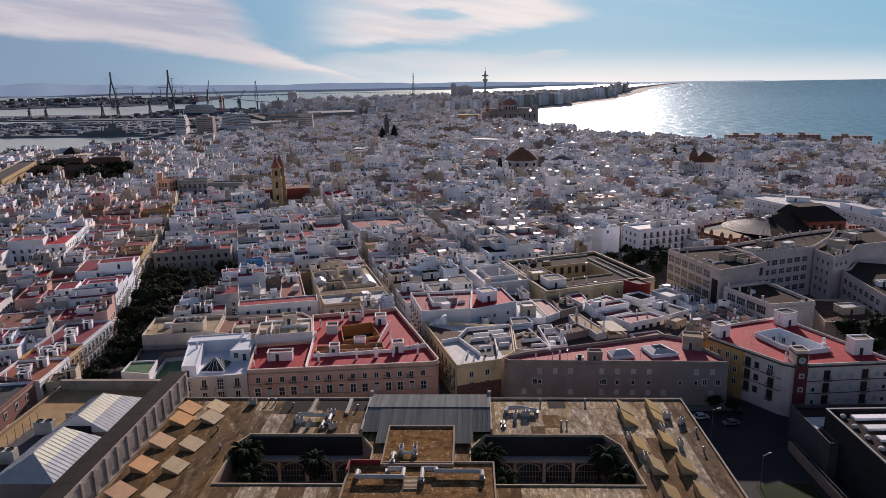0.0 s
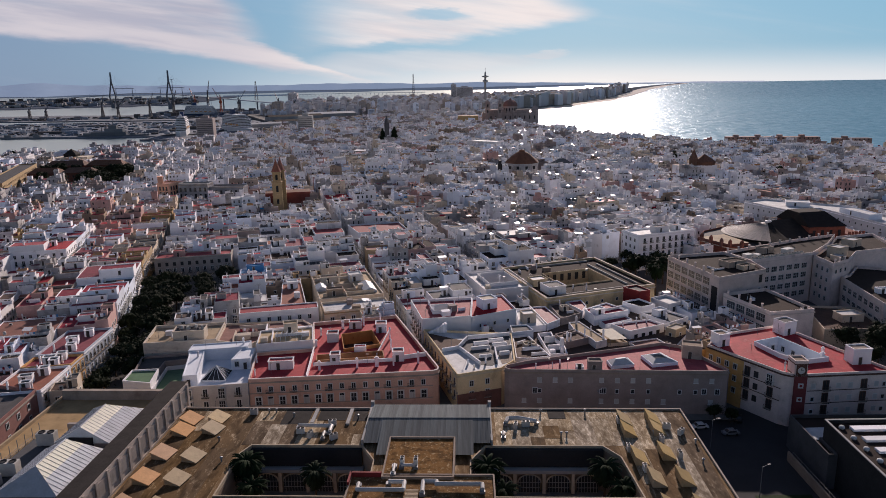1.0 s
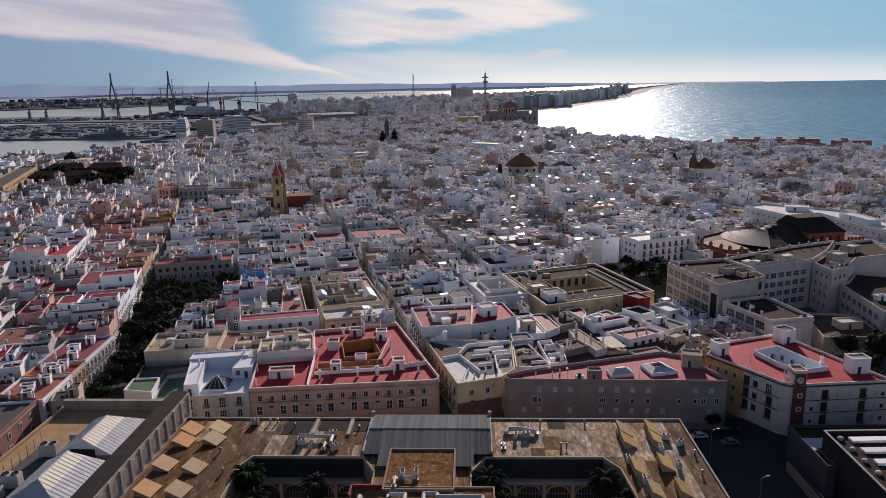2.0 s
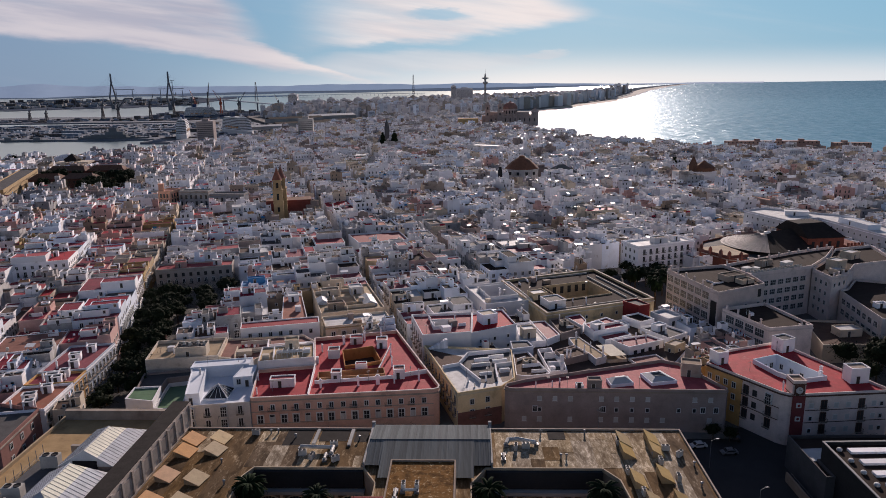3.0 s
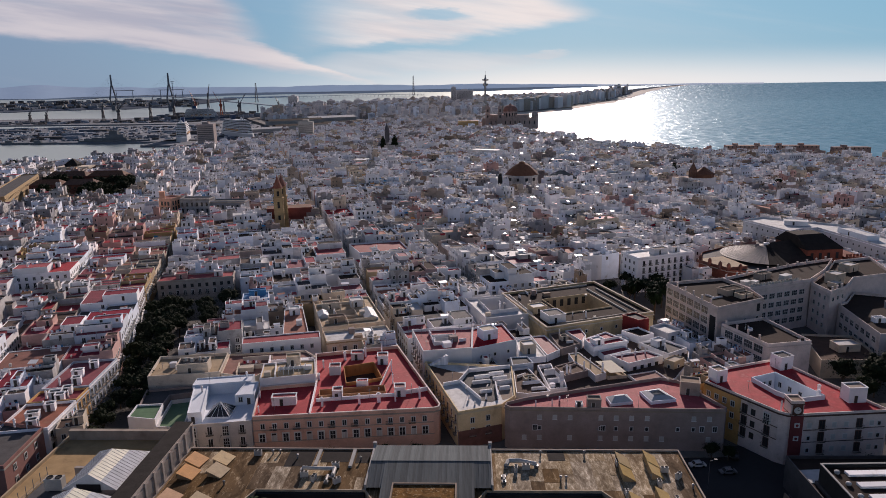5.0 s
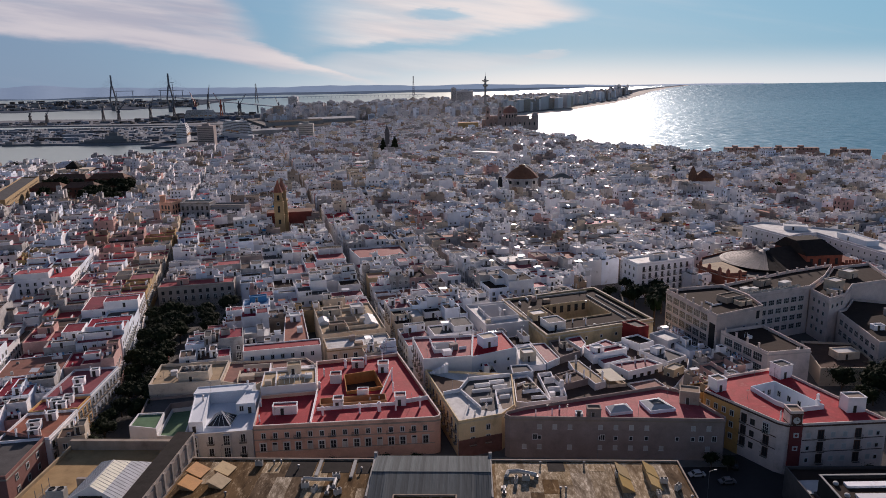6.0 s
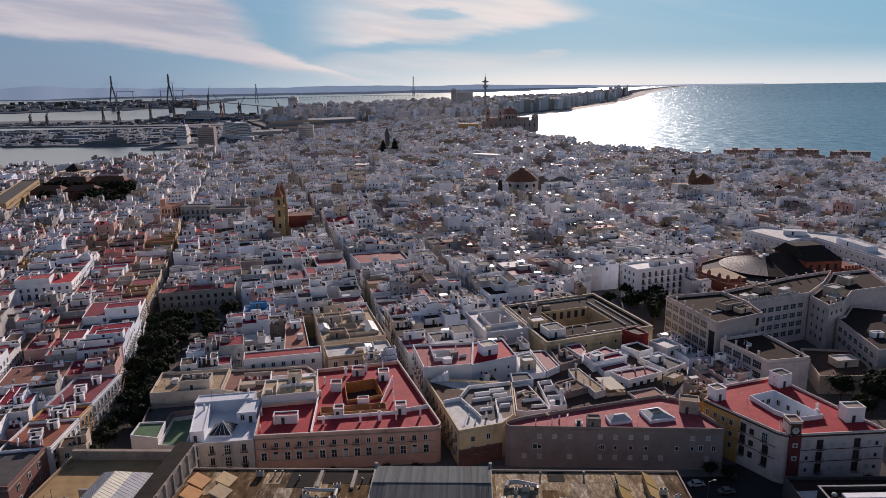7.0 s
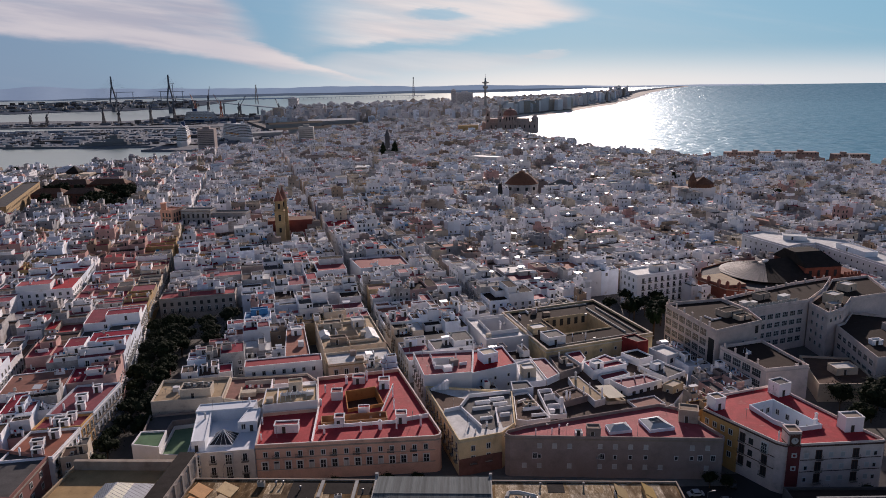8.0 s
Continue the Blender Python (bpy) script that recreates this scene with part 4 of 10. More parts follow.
outer_w = ccw([fl(-68.4, 3.4), fl(-68.4, -95), fl(-95, -95), fl(-96.0, 3.0)])
ring(g, outer_w, inset(outer_w, 0.5), 0, 12.8, 0, 12.0)
put("low_wall", g, OCHRE, west)
g = Geo()
g.face([(x, y, 12.0) for x, y in inset(outer_w, 0.5)])
put("terrace", g, YTERR, west, "sandy yellow terrace")
g = Geo()
fbox(g, -95.5, 2.0, 12.0, -68.5, 3.2, 14.5)
put("end_wall", g, STONE, west)


def hip_roof(x0, x1, y0, y1, hip, back, label):
    """A ribbed roof light: gable at the back, a gable or a hip at the front."""
    z0, z1 = 15.4, 19.0
    g = Geo()
    fbox(g, x0 + 0.2, y0 + 0.2, 12.0, x1 - 0.2, y1 - 0.2, z0)
    body = put("glazed_roof", g, GREYW)
    xm = (x0 + x1) / 2
    A, B, C, D = (*fl(x0, y0), z0), (*fl(x1, y0), z0), (*fl(x1, y1), z0), (*fl(x0, y1), z0)
    R0, R1 = (*fl(xm, y0 + hip), z1), (*fl(xm, y1 - back), z1)
    E, F_ = tuple(Vector(B).lerp(Vector(R0), 0.55)), tuple(Vector(C).lerp(Vector(R1), 0.55))
    for nm, pts in (("slope", [B, C, F_, E]), ("ridge_light", [E, F_, R1, R0]), ("slope", [D, A, R0, R1]), ("front_end", [A, B, R0]), ("back_end", [C, D, R1])):
        g = Geo()
        g.face(pts)
        put(nm, g, ALU if nm == "slope" else RIDGEL if nm == "ridge_light" else SLATEB, body, "cream translucent sheets along the ridge" if nm == "ridge_light" else "")
    if hip < 1.0:
        g = Geo()
        yf = y0 - 0.06
        g.prism([fl(xm - 2.6, yf), fl(xm + 2.6, yf), fl(xm + 2.6, yf + 0.3), fl(xm - 2.6, yf + 0.3)], z0 - 0.6, z0 + 1.3)
        put("gable_light", g, DARK, body, "dark glazed gable light")
    n = 16
    for k, (p, q) in enumerate(((B, C), (A, D))):
        for i in range(n + 1):
            t = i / n
            d = t * (y1 - y0)
            lo = Vector(p).lerp(Vector(q), t)
            if d < hip:
                hi = Vector(A if k else B).lerp(Vector(R0), d / hip)
            elif d > y1 - y0 - back:
                hi = Vector(D if k else C).lerp(Vector(R1), (y1 - y0 - d) / back)
            else:
                hi = Vector(R0).lerp(Vector(R1), (d - hip) / (y1 - y0 - hip - back))
            if (hi - lo).length > 0.3:
                g = Geo()
                g.tube(lo + Vector((0, 0, 0.03)), hi + Vector((0, 0, 0.03)), 0.03, 4)
                put("rib", g, METAL, body)
    g = Geo()
    g.tube(Vector(R0) + Vector((0, 0, 0.06)), Vector(R1) + Vector((0, 0, 0.06)), 0.12, 5)
    put("ridge_cap", g, ALU, body)
    tagged(body, label, "glazed roof", "hipped skylight roofs")


hip_roof(-81.2, -69.2, -25.3, -9.3, 0.3, 5.2, "white ribbed metal gable roof over a skylight")
hip_roof(-81.6, -69.0, -44.6, -27.6, 4.6, 2.4, "white ribbed metal hip roof with a grey hip end")
for x, y, sc_ in ((-85.6, -20.5, 2.1), (-86.2, -32.5, 2.1), (-87.0, -36.5, 1.7), (-86.6, -41.0, 1.7)):
    copy_thing(UNIT, flm(x, y, 12.35, 4)).scale = (sc_, sc_ * 1.15, sc_)
g = Geo()
fbox(g, -90.3, -44, 12.0, -83.0, -18.0, 12.35)
tagged(put("unit_platform", g, DGREY), "dark steel platform under the cooling units", "platform")
g = Geo()
fbox(g, -84.6, -14.6, 12.0, -80.0, -13.8, 14.2)
fbox(g, -80.6, -16.0, 12.0, -79.8, -13.8, 15.0)
tagged(put("screen_wall", g, PILAST), "short rendered screen wall on the terrace", "wall")
g = Geo()
for i in range(12):
    fbox(g, -90.6, -44 + i * 2.6, 12.0, -90.5, -43.9 + i * 2.6, 14.9)
for z in (12.6, 13.15):
    g.tube((*fl(-90.55, -44), z), (*fl(-90.55, -15), z), 0.05, 5)
tagged(put("railing", g, METAL), "dark steel railing on the terrace", "railing")

# ---------------------------------------------------------------- the dark modern building to the east
rr = ccw([(84.3, 140.8), (82.2, 88.0), (150.0, 85.0), (150.0, 140.4)])
g = Geo()
ring(g, rr, inset(rr, 0.4), 0, 13.0, 0, 12.2)
east = put("modern_building", g, DARK)
tagged(east, "dark-clad modern block with white roof strips", "building")
g = Geo()
g.face([(x, y, 12.2) for x, y in inset(rr, 0.4)])
put("roof_deck", g, DROOF, east)
g = Geo()
ring(g, inset(rr, -0.1), inset(rr, 0.35), 12.95, 13.15)
put("coping", g, CONC, east)
for i in range(9):
    y = 137.5 - i * 4.6
    g = Geo()
    g.box(88.4 - i * 0.05, y - 0.9, 12.2, 106 + (i % 3) * 9, y + 0.9, 12.75)
    put("roof_strip", g, WHITE, east, "white raised roof light strip")
    g = Geo()
    xx = 86.6 - i * 0.05
    g.lathe(xx, y + 0.6, [(0.5, 12.2), (0.62, 12.45), (0.58, 12.75), (0.36, 12.95), (0.02, 13.02)], 12)
    put("roof_cowl", g, WROOF, east, "white domed cowl")
g = Geo()
ann = ccw([(82.6, 152.4), (82.0, 134.0), (84.0, 134.0), (84.2, 141.1), (112, 140.9), (112, 151.6)])
ring(g, ann, inset(ann, 0.3), 0, 8.4, 0, 7.6)
g.face([(x, y, 7.6) for x, y in inset(ann, 0.3)], 1)
annex = tagged(put("annex", g, [DGREY, DROOF]), "low dark grey annex with a pale sheet on its flat roof", "building")
g = Geo()
g.prism(ccw([(83.2, 147.0), (83.0, 141.6), (90.5, 141.5), (91.0, 147.2)]), 7.62, 7.75)
put("roof_sheet", g, SLATEB, annex, "pale blue-grey roof sheet")
# lawn, widened and coloured very dark to carry the shade lying there
g = Geo()
g.prism(ccw([(57, 92), (76, 92), (78.0, 132), (66.0, 132)]), 0.05, 0.12)
tagged(put("lawn", g, GRASS), "small lawn with the shade put into its dark green", "lawn", kind="structure")

# low garden wall with a handrail along the lane beside the modern block
g = Geo()
g.prism(ccw([(79.6, 146.0), (78.6, 96.0), (79.0, 96.0), (80.0, 146.0)]), 0, 2.4)
lane = tagged(put("garden_wall", g, BROWNW), "low brown garden wall along a dark lane", "wall")
for i in range(12):
    g = Geo()
    y = 100.0 + i * 4.0
    g.tube((78.9 + 0.02 * (y - 100), y, 2.4), (78.9 + 0.02 * (y - 100), y, 3.3), 0.04, 5)
    put("rail_post", g, METAL, lane)
g = Geo()
g.tube((78.9, 100.0, 3.28), (79.78, 144.0, 3.28), 0.045, 6)
put("handrail", g, METAL, lane, "thin steel handrail")

# ---------------------------------------------------------------- the first row of houses
SPECIAL_OF = {}
SPECIAL = []        # plan outlines that the general town keeps clear of


def special(poly, *a, **k):
    SPECIAL.append(ccw(poly))
    ob = house(poly, *a, **k)
    SPECIAL_OF[ob.name] = ccw(poly)
    return ob


def inside_poly(p, poly):
    return all((q[0] - o[0]) * (p[1] - o[1]) - (q[1] - o[1]) * (p[0] - o[0]) > 0 for o, q in zip(poly, poly[1:] + poly[:1]))


# salmon house with the large red terrace
ob_poly = [(-52.6, 172.0), (-3.4, 175.6), (-2.0, 176.4), (-1.7, 178.0), (-16.2, 223.0), (-43.2, 216.6), (-39.0, 194.0), (-55.4, 191.2)]
ob_patio = [(-32.2, 205.4), (-23.2, 208.6), (-19.6, 196.6), (-29.8, 193.2)]
ob_slot = [(-37.0, 188.4), (-18.4, 190.9), (-17.7, 187.0), (-36.4, 184.6)]
salmon = special(ob_poly, 11.1, ORANGE, REDROOF, "long salmon corner house with a red painted roof terrace", par=1.0, patios=[ob_patio, ob_slot], patio_wall=PATIO,
                 cornice=STONE, patio_up=1.1, patio_deep=2.6, patio_floor=BROOF)
windows_along(salmon, ob_poly[0], ob_poly[1], [(WIN, 7.4)], 3.15, 2.2, skip=0.08)
for s_ in (5.4, 11.7, 21.1, 27.4, 36.9, 43.2):
    shared("balcony", BALCONY, salmon, on_edge(ob_poly[0], ob_poly[1], s_, 7.3))
WFRENCH = window_mesh("french_window", 1.35, 2.2, bars=1, cross=1, t=0.34)
for k in range(15):
    opening(salmon, FRENCHP if k % 3 == 1 else WFRENCH, on_edge(ob_poly[0], ob_poly[1], 2.3 + k * 3.18, 3.6))
windows_along(salmon, ob_poly[3], ob_poly[4], [(WIN, 7.5), (BALC, 3.9)], 3.6, 2.5)
g = Geo()
p0, p1 = Vector(ob_poly[0]), Vector(ob_poly[1])
for zz in (7.0, 3.5):
    g.prism([tuple(p0 + Vector((0.07, -0.12))), tuple(p1 + Vector((0, -0.12))), tuple(p1), tuple(p0)], zz - 0.12, zz + 0.1, 0, True)
put("string_course", g, STONE, salmon)
# white capping on its parapet, dividing walls
pp = ccw(ob_poly)
g = Geo()
ring(g, inset(pp, -0.05), inset(pp, 0.36), 11.12, 11.3)
put("parapet_cap", g, SCHOOLW, salmon)
for a, b, hh in (((-37.4, 173.6), (-39.0, 194.0), 11.5), ((-37.2, 182.8), (-14.5, 185.6), 11.1), ((-14.3, 186.0), (-5.2, 189.0), 11.4), ((-20.0, 190.0), (-17.5, 212.0), 10.7)):
    g = Geo()
    d = Vector(b) - Vector(a)
    g.rbox((a[0] + b[0]) / 2, (a[1] + b[1]) / 2, d.length, 0.3, 10.1, hh, math.atan2(d.y, d.x))
    put("dividing_wall", g, WHITE, salmon)
AN = math.atan2(3.6, 49.2)
for x, y, w, d, hh, e in ((-20.3, 210.6, 3.4, 3.6, 2.9, 0), (-34.6, 202.8, 3.4, 3.4, 2.7, 1), (-31.3, 185.2, 2.8, 3.0, 2.8, 0), (-13.4, 186.6, 3.2, 3.2, 2.9, 0), (-46.0, 182.0, 6.8, 2.8, 2.5, 0), (-25.0, 192.6, 3.4, 2.0, 2.2, 3),
                          (-29.0, 214.5, 4.0, 3.0, 2.3, 0)):
    stair_hut(salmon, x, y, w, d, 10.1, hh, AN, WHITE, MAROON if hh > 2.6 else REDROOF, e)
chimneys(salmon, [(-35.0, 180.0, 1.1, 1.5), (-24.6, 181.0, 1.0, 1.7), (-19.2, 182.0, 1.6, 1.6), (-14.5, 182.2, 0.7, 1.9), (-7.6, 183.6, 0.9, 2.0), (-26.5, 216.0, 1.0, 2.0), (-21.2, 217.6, 0.6, 2.2), (-33.0, 213.5, 1.4, 1.6),
                  (-17.0, 203.0, 0.7, 2.2), (-16.0, 194.0, 0.7, 2.0), (-39.0, 198.0, 1.2, 1.2), (-39.0, 207.0, 0.9, 1.5), (-52.0, 176.5, 0.6, 1.2), (-54.0, 186.0, 0.6, 1.3)], 10.1)

# white house with the glazed pyramid
wh_poly = [(-70.6, 169.4), (-52.7, 171.6), (-55.5, 191.1), (-58.0, 198.0), (-75.5, 195.2)]
white_house = special(wh_poly, 9.9, FRESH, FRESH, "white house with pale street front and roof court", par=0.9)
for nm, pts, zt in (("west_range", [(-70.3, 172.6), (-66.6, 173.1), (-70.2, 190.2), (-74.8, 191.6)], 12.3), ("north_range", [(-74.9, 190.0), (-58.2, 192.6), (-58.4, 197.5), (-75.2, 194.9)], 12.6), ("east_range", [(-60.6, 183.6), (-55.2, 184.4), (-55.9, 192.6), (-59.8, 192.2)], 12.2)):
    pts = ccw(pts)
    g = Geo()
    ring(g, pts, inset(pts, 0.22), 9.0, zt, 0, zt - 0.3)
    g.face([(x, y, zt - 0.28) for x, y in inset(pts, 0.22)], 1)
    wing = put(nm, g, [FRESH, FRESH], white_house)
    if nm != "north_range":
        opening(wing, DOOR, on_edge(pts[0], pts[1], 1.4 if nm == "west_range" else 3.8, 9.0), "door")
opening(white_house, WIN, on_edge((-60.6, 183.55), (-55.2, 184.35), 1.6, 10.0))
cx, cy = -63.3, 179.0
g = Geo()
g.prism([(cx - 3.4, cy - 3.4), (cx + 3.4, cy - 3.4), (cx + 3.4, cy + 3.4), (cx - 3.4, cy + 3.4)], 9.0, 9.5)
pyr = put("glass_pyramid", g, ALU, white_house, "glazed pyramid roof light with white bars")
corners = [(-3.3, -3.3), (3.3, -3.3), (3.3, 3.3), (-3.3, 3.3)]
for q in range(4):
    p, r = corners[q], corners[(q + 1) % 4]
    g = Geo()
    g.face([(cx + p[0], cy + p[1], 9.5), (cx + r[0], cy + r[1], 9.5), (cx, cy, 12.4)])
    put("pane", g, GLASS, pyr)
    for t in (0.0, 0.25, 0.5, 0.75):
        x, y = p[0] + (r[0] - p[0]) * t, p[1] + (r[1] - p[1]) * t
        g = Geo()
        g.tube((cx + x, cy + y, 9.5), (cx, cy, 12.45), 0.14 if t == 0 else 0.07, 5)
        put("bar", g, ALU, pyr)
g = Geo()
p0, p1 = Vector(wh_poly[0]), Vector(wh_poly[1])
g.prism([tuple(p0 + Vector((0.1, -0.2))), tuple(p1 + Vector((0, -0.2))), tuple(p1), tuple(p0)], 0, 10.4, 0, True)
put("street_front", g, PALEFRONT, white_house, "pale stone street front")
f0, f1 = p0 + Vector((0.1, -0.2)), p1 + Vector((0, -0.2))
for i, (me, z) in enumerate(((CIERRO, 6.9), (BALC, 7.2), (CIERRO, 6.9), (BALC, 7.2))):
    s = 2.6 + i * 4.25
    opening(white_house, me, on_edge(f0, f1, s, z))
    opening(white_house, me, on_edge(f0, f1, s, z - 3.6))
    opening(white_house, TALLW, on_edge(f0, f1, s, 0.5))
chimneys(white_house, [(-70.8, 186.5, 0.8, 1.0), (-60.2, 195.5, 0.9, 1.2)], 12.1)

# green terrace and low yards behind the trees
special([(-89.5, 178.5), (-81.0, 176.6), (-82.6, 186.6), (-90.0, 186.0)], 8.6, WHITE, GREENROOF, "low white house with a green roof terrace", par=0.5)
special([(-81.0, 176.4), (-71.6, 175.4), (-75.0, 195.0), (-83.0, 193.0)], 6.5, WHITE, GREENROOF, "low white yard building with a green floor", par=1.2)
special([(-89.8, 186.4), (-83.0, 187.0), (-83.4, 193.4), (-75.4, 195.6), (-76.6, 200.2), (-92.0, 197.5)], 8.0, GREYW, GROOF, "low grey house with a flat roof", par=0.8)
bl = special([(-92.6, 200.2), (-71.0, 203.0), (-73.0, 219.0), (-95.0, 216.5)], 11.2, CREAM, SAND, "cream house with a sandy roof terrace", par=1.0)
stair_hut(bl, -80.0, 206.4, 9.4, 5.4, 10.2, 3.4, 0.12, CREAM, GROOF, 0)
for i in range(8):
    g = Geo()
    g.rbox(-83.6 + i * 1.05, 206.0 + (i % 3) * 0.7, 0.8, 0.6, 13.42, 14.1 + (i % 2) * 0.4, 0.3 * i)
    put("roof_unit", g, ACM if i % 2 else DGREY, bl, "small unit on the roof room")
bl2 = special([(-70.8, 203.2), (-59.4, 199.8), (-57.4, 203.4), (-41.8, 206.6), (-43.4, 216.4), (-47.6, 221.6), (-72.8, 219.0)], 10.6, CREAM, TERRA, "cream house with yards and terraces on its roof", par=0.7)
for x, y, w, d, hh, mt in ((-66.0, 205.6, 0.3, 8.0, 1.6, CREAM), (-61.0, 208.0, 9.0, 0.3, 1.5, CREAM), (-57.2, 210.6, 0.3, 9.0, 1.8, WHITE), (-62.0, 214.6, 9.5, 0.3, 1.6, CREAM), (-50.0, 213.0, 14.0, 0.3, 1.2, WHITE), (-63.5, 206.2, 4.6, 2.2, 1.5, CREAM), (-46.0, 210.0, 3.0, 2.4, 2.0, WHITE)):
    g = Geo()
    g.rbox(x, y, w, d, 9.9, 9.9 + hh, 0.16)
    put("low_wall" if min(w, d) < 1 else "roof_shed", g, mt, bl2)
g = Geo()
g.prism(ccw([(-56.4, 205.4), (-44.0, 207.6), (-45.4, 213.0), (-57.0, 211.6)]), 9.905, 9.94)
put("terrace_floor", g, CRIMSON, bl2, "dark red terrace floor")
for i in range(6):
    g = Geo()
    g.rbox(-65.0 + i * 0.95, 209.8 + (i % 2) * 0.5, 0.7, 0.05, 10.9, 11.9, 0.2 + i * 0.1)
    put("hanging_cloth", g, (CRIMSON, WHITE2, PINK)[i % 3], bl2)
bl3 = special([(-55.4, 191.6), (-39.2, 194.4), (-41.4, 206.4), (-57.0, 203.2)], 13.6, WHITE, SAND, "white house with blank party walls and sandy terrace", par=0.5)
stair_hut(bl3, -47.6, 203.4, 4.2, 3.2, 13.1, 3.0, 0.2, CREAM, SAND, 0)
for x, y, w, d, hh, mt in ((-52.0, 197.6, 0.3, 9.0, 1.1, WHITE), (-46.6, 199.6, 10.0, 0.3, 0.9, WHITE), (-53.8, 194.8, 2.0, 1.6, 1.4, CREAM), (-42.4, 199.6, 2.2, 1.6, 1.2, WHITE)):
    g = Geo()
    g.rbox(x, y, w, d, 13.1, 13.1 + hh, 0.18)
    put("low_wall" if min(w, d) < 1 else "roof_shed", g, mt, bl3)
# a white pergola on it
for i in range(6):
    g = Geo()
    x, y = -50.5 + i * 1.5, 194.8 + i * 0.27
    g.box(x - 0.06, y - 0.06, 13.1, x + 0.06, y + 0.06, 15.2)
    g.box(x - 0.06, y - 0.06, 15.1, x + 0.06, y + 3.0, 15.22)
    g.box(x - 0.06, y + 2.9, 13.1, x + 0.06, y + 3.02, 15.2)
    put("pergola_frame", g, FRAME, bl3, "white pergola frame")

# grey wedge-shaped block with red roof
gb = [(17.2, 172.6), (74.2, 169.0), (75.0, 170.2), (67.8, 187.8), (63.3, 190.3), (41.6, 184.0), (22.0, 178.2), (16.6, 175.6), (16.0, 174.0)]
gb_p1 = [(44.6, 177.5), (50.4, 178.9), (50.9, 174.9), (44.9, 173.7)]
gb_p2 = [(54.9, 180.6), (60.6, 182.2), (63.0, 175.8), (56.1, 174.4)]
wedge = special(gb, 12.6, GREYW, REDROOF, "grey wedge-shaped apartment block with a red flat roof", par=0.9, patios=[gb_p1, gb_p2], patio_wall=WHITE2, cornice=BROWNW, patio_up=0.9, patio_deep=-0.35, patio_floor=SLATEB)
WR = random.Random(21)
for pts, hip in ((gb_p1, 1.1), (gb_p2, 0.7)):
    g = Geo()
    q, inn = ccw(pts), inset(ccw(pts), 1.6)
    for i in range(4):
        j = (i + 1) % 4
        g.face([(*q[i], 12.64), (*q[j], 12.64), (*inn[j], 12.64 + hip), (*inn[i], 12.64 + hip)])
    if pts is gb_p1:
        g.face([(*p, 12.64 + hip) for p in inn])
    put("hipped_glazing", g, SLATEB, wedge, "pale hipped sheet glazing over a light well")
windows_along(wedge, gb[0], gb[1], [(SHUT, 9.0), (WINS, 6.0), (SHUT, 3.0)], 4.1, 3.0, skip=0.25, rng=WR)
for t in (0.12, 0.44, 0.9, 0.96):
    opening(wedge, WIN, on_edge(gb[0], gb[1], 57 * t, 5.9))
stair_hut(wedge, 40.0, 172.9, 3.6, 2.6, 11.7, 3.0, -0.06, GREYW, BROWNW, 0)
stair_hut(wedge, 36.2, 173.8, 2.0, 2.2, 11.7, 1.2, -0.06, WHITE, WROOF, 0)
stair_hut(wedge, 69.0, 181.5, 5.2, 4.2, 11.7, 3.8, -0.3, STONE, BROWNW, 0)
chimneys(wedge, [(24.5, 174.5, 0.4, 1.0), (29.0, 174.8, 0.4, 1.0), (31.5, 177.6, 0.6, 0.7)], 11.7)

# yellow and white block with the emblem turret
rb = [(85.6, 163.6), (87.4, 162.2), (91.4, 161.9), (113.2, 163.2), (114.0, 163.6), (100.8, 198.0), (82.0, 191.5), (73.9, 183.0)]
rb_p = [(87.4, 183.2), (95.4, 186.4), (101.2, 171.2), (93.4, 169.6), (90.0, 174.2)]
emblem_block = special(rb, 14.6, SCHOOLW, REDROOF, "white corner apartment block with red roof and clock turret", par=0.7, patios=[rb_p], patio_wall=WHITE2, cornice=TRIM, patio_up=1.3)
RW0, RW1 = Vector((73.9, 183.0)), Vector((85.6, 163.6))
RWM = RW0.lerp(RW1, 0.52)
RWN = Vector((-(RW1 - RW0).y, (RW1 - RW0).x)).normalized() * -0.25
g = Geo()
g.prism([tuple(RW0 + RWN), tuple(RWM + RWN), tuple(RWM), tuple(RW0)], 0, 13.55)
g.prism([(73.6, 183.2), (73.9, 183.0), (82.0, 191.5), (81.7, 191.8)], 0, 13.55)
put("yellow_front", g, YFRONT, emblem_block, "yellow ochre side front")
g = Geo()
g.prism([(88.0, 161.6), (91.0, 161.4), (91.2, 163.2), (88.2, 163.4)], 0, 14.0)
put("red_strip", g, MAROON, emblem_block, "dark red corner strip")
turret = stair_hut(emblem_block, 89.5, 163.8, 3.2, 3.8, 13.9, 4.1, -0.03, SCHOOLW, BROWNW, 0, "clock_turret")
g = Geo()
for zz in (17.1, 14.2):
    tq = ccw([(87.75, 161.75), (91.2, 161.65), (91.35, 165.8), (87.9, 165.9)])
    ring(g, tq, inset(tq, 0.24), zz, zz + 0.22, 0, zz)
g.box(88.2, 161.74, 14.5, 90.8, 161.86, 17.0)
put("turret_trim", g, TRIM, turret, "dark brown trim bands")
# the turret's emblem, built as a round white disc with two dark bars
g = Geo()
g.lathe(0, 0, [(0.0, 0.0), (0.80, 0.0), (0.80, 0.08), (0.9, 0.08), (0.9, 0.0)], 20)
cf = put("clock_face", g, FRAME, emblem_block, "round white emblem on the turret front")
cf.matrix_local = pose(89.4, 161.66, 15.6, 90, 0, -2)
g = Geo()
g.box(-0.07, 0, 0.02, 0.07, 0.7, 0.06)
g.box(-0.07, -0.02, 0.02, 0.5, 0.07, 0.06)
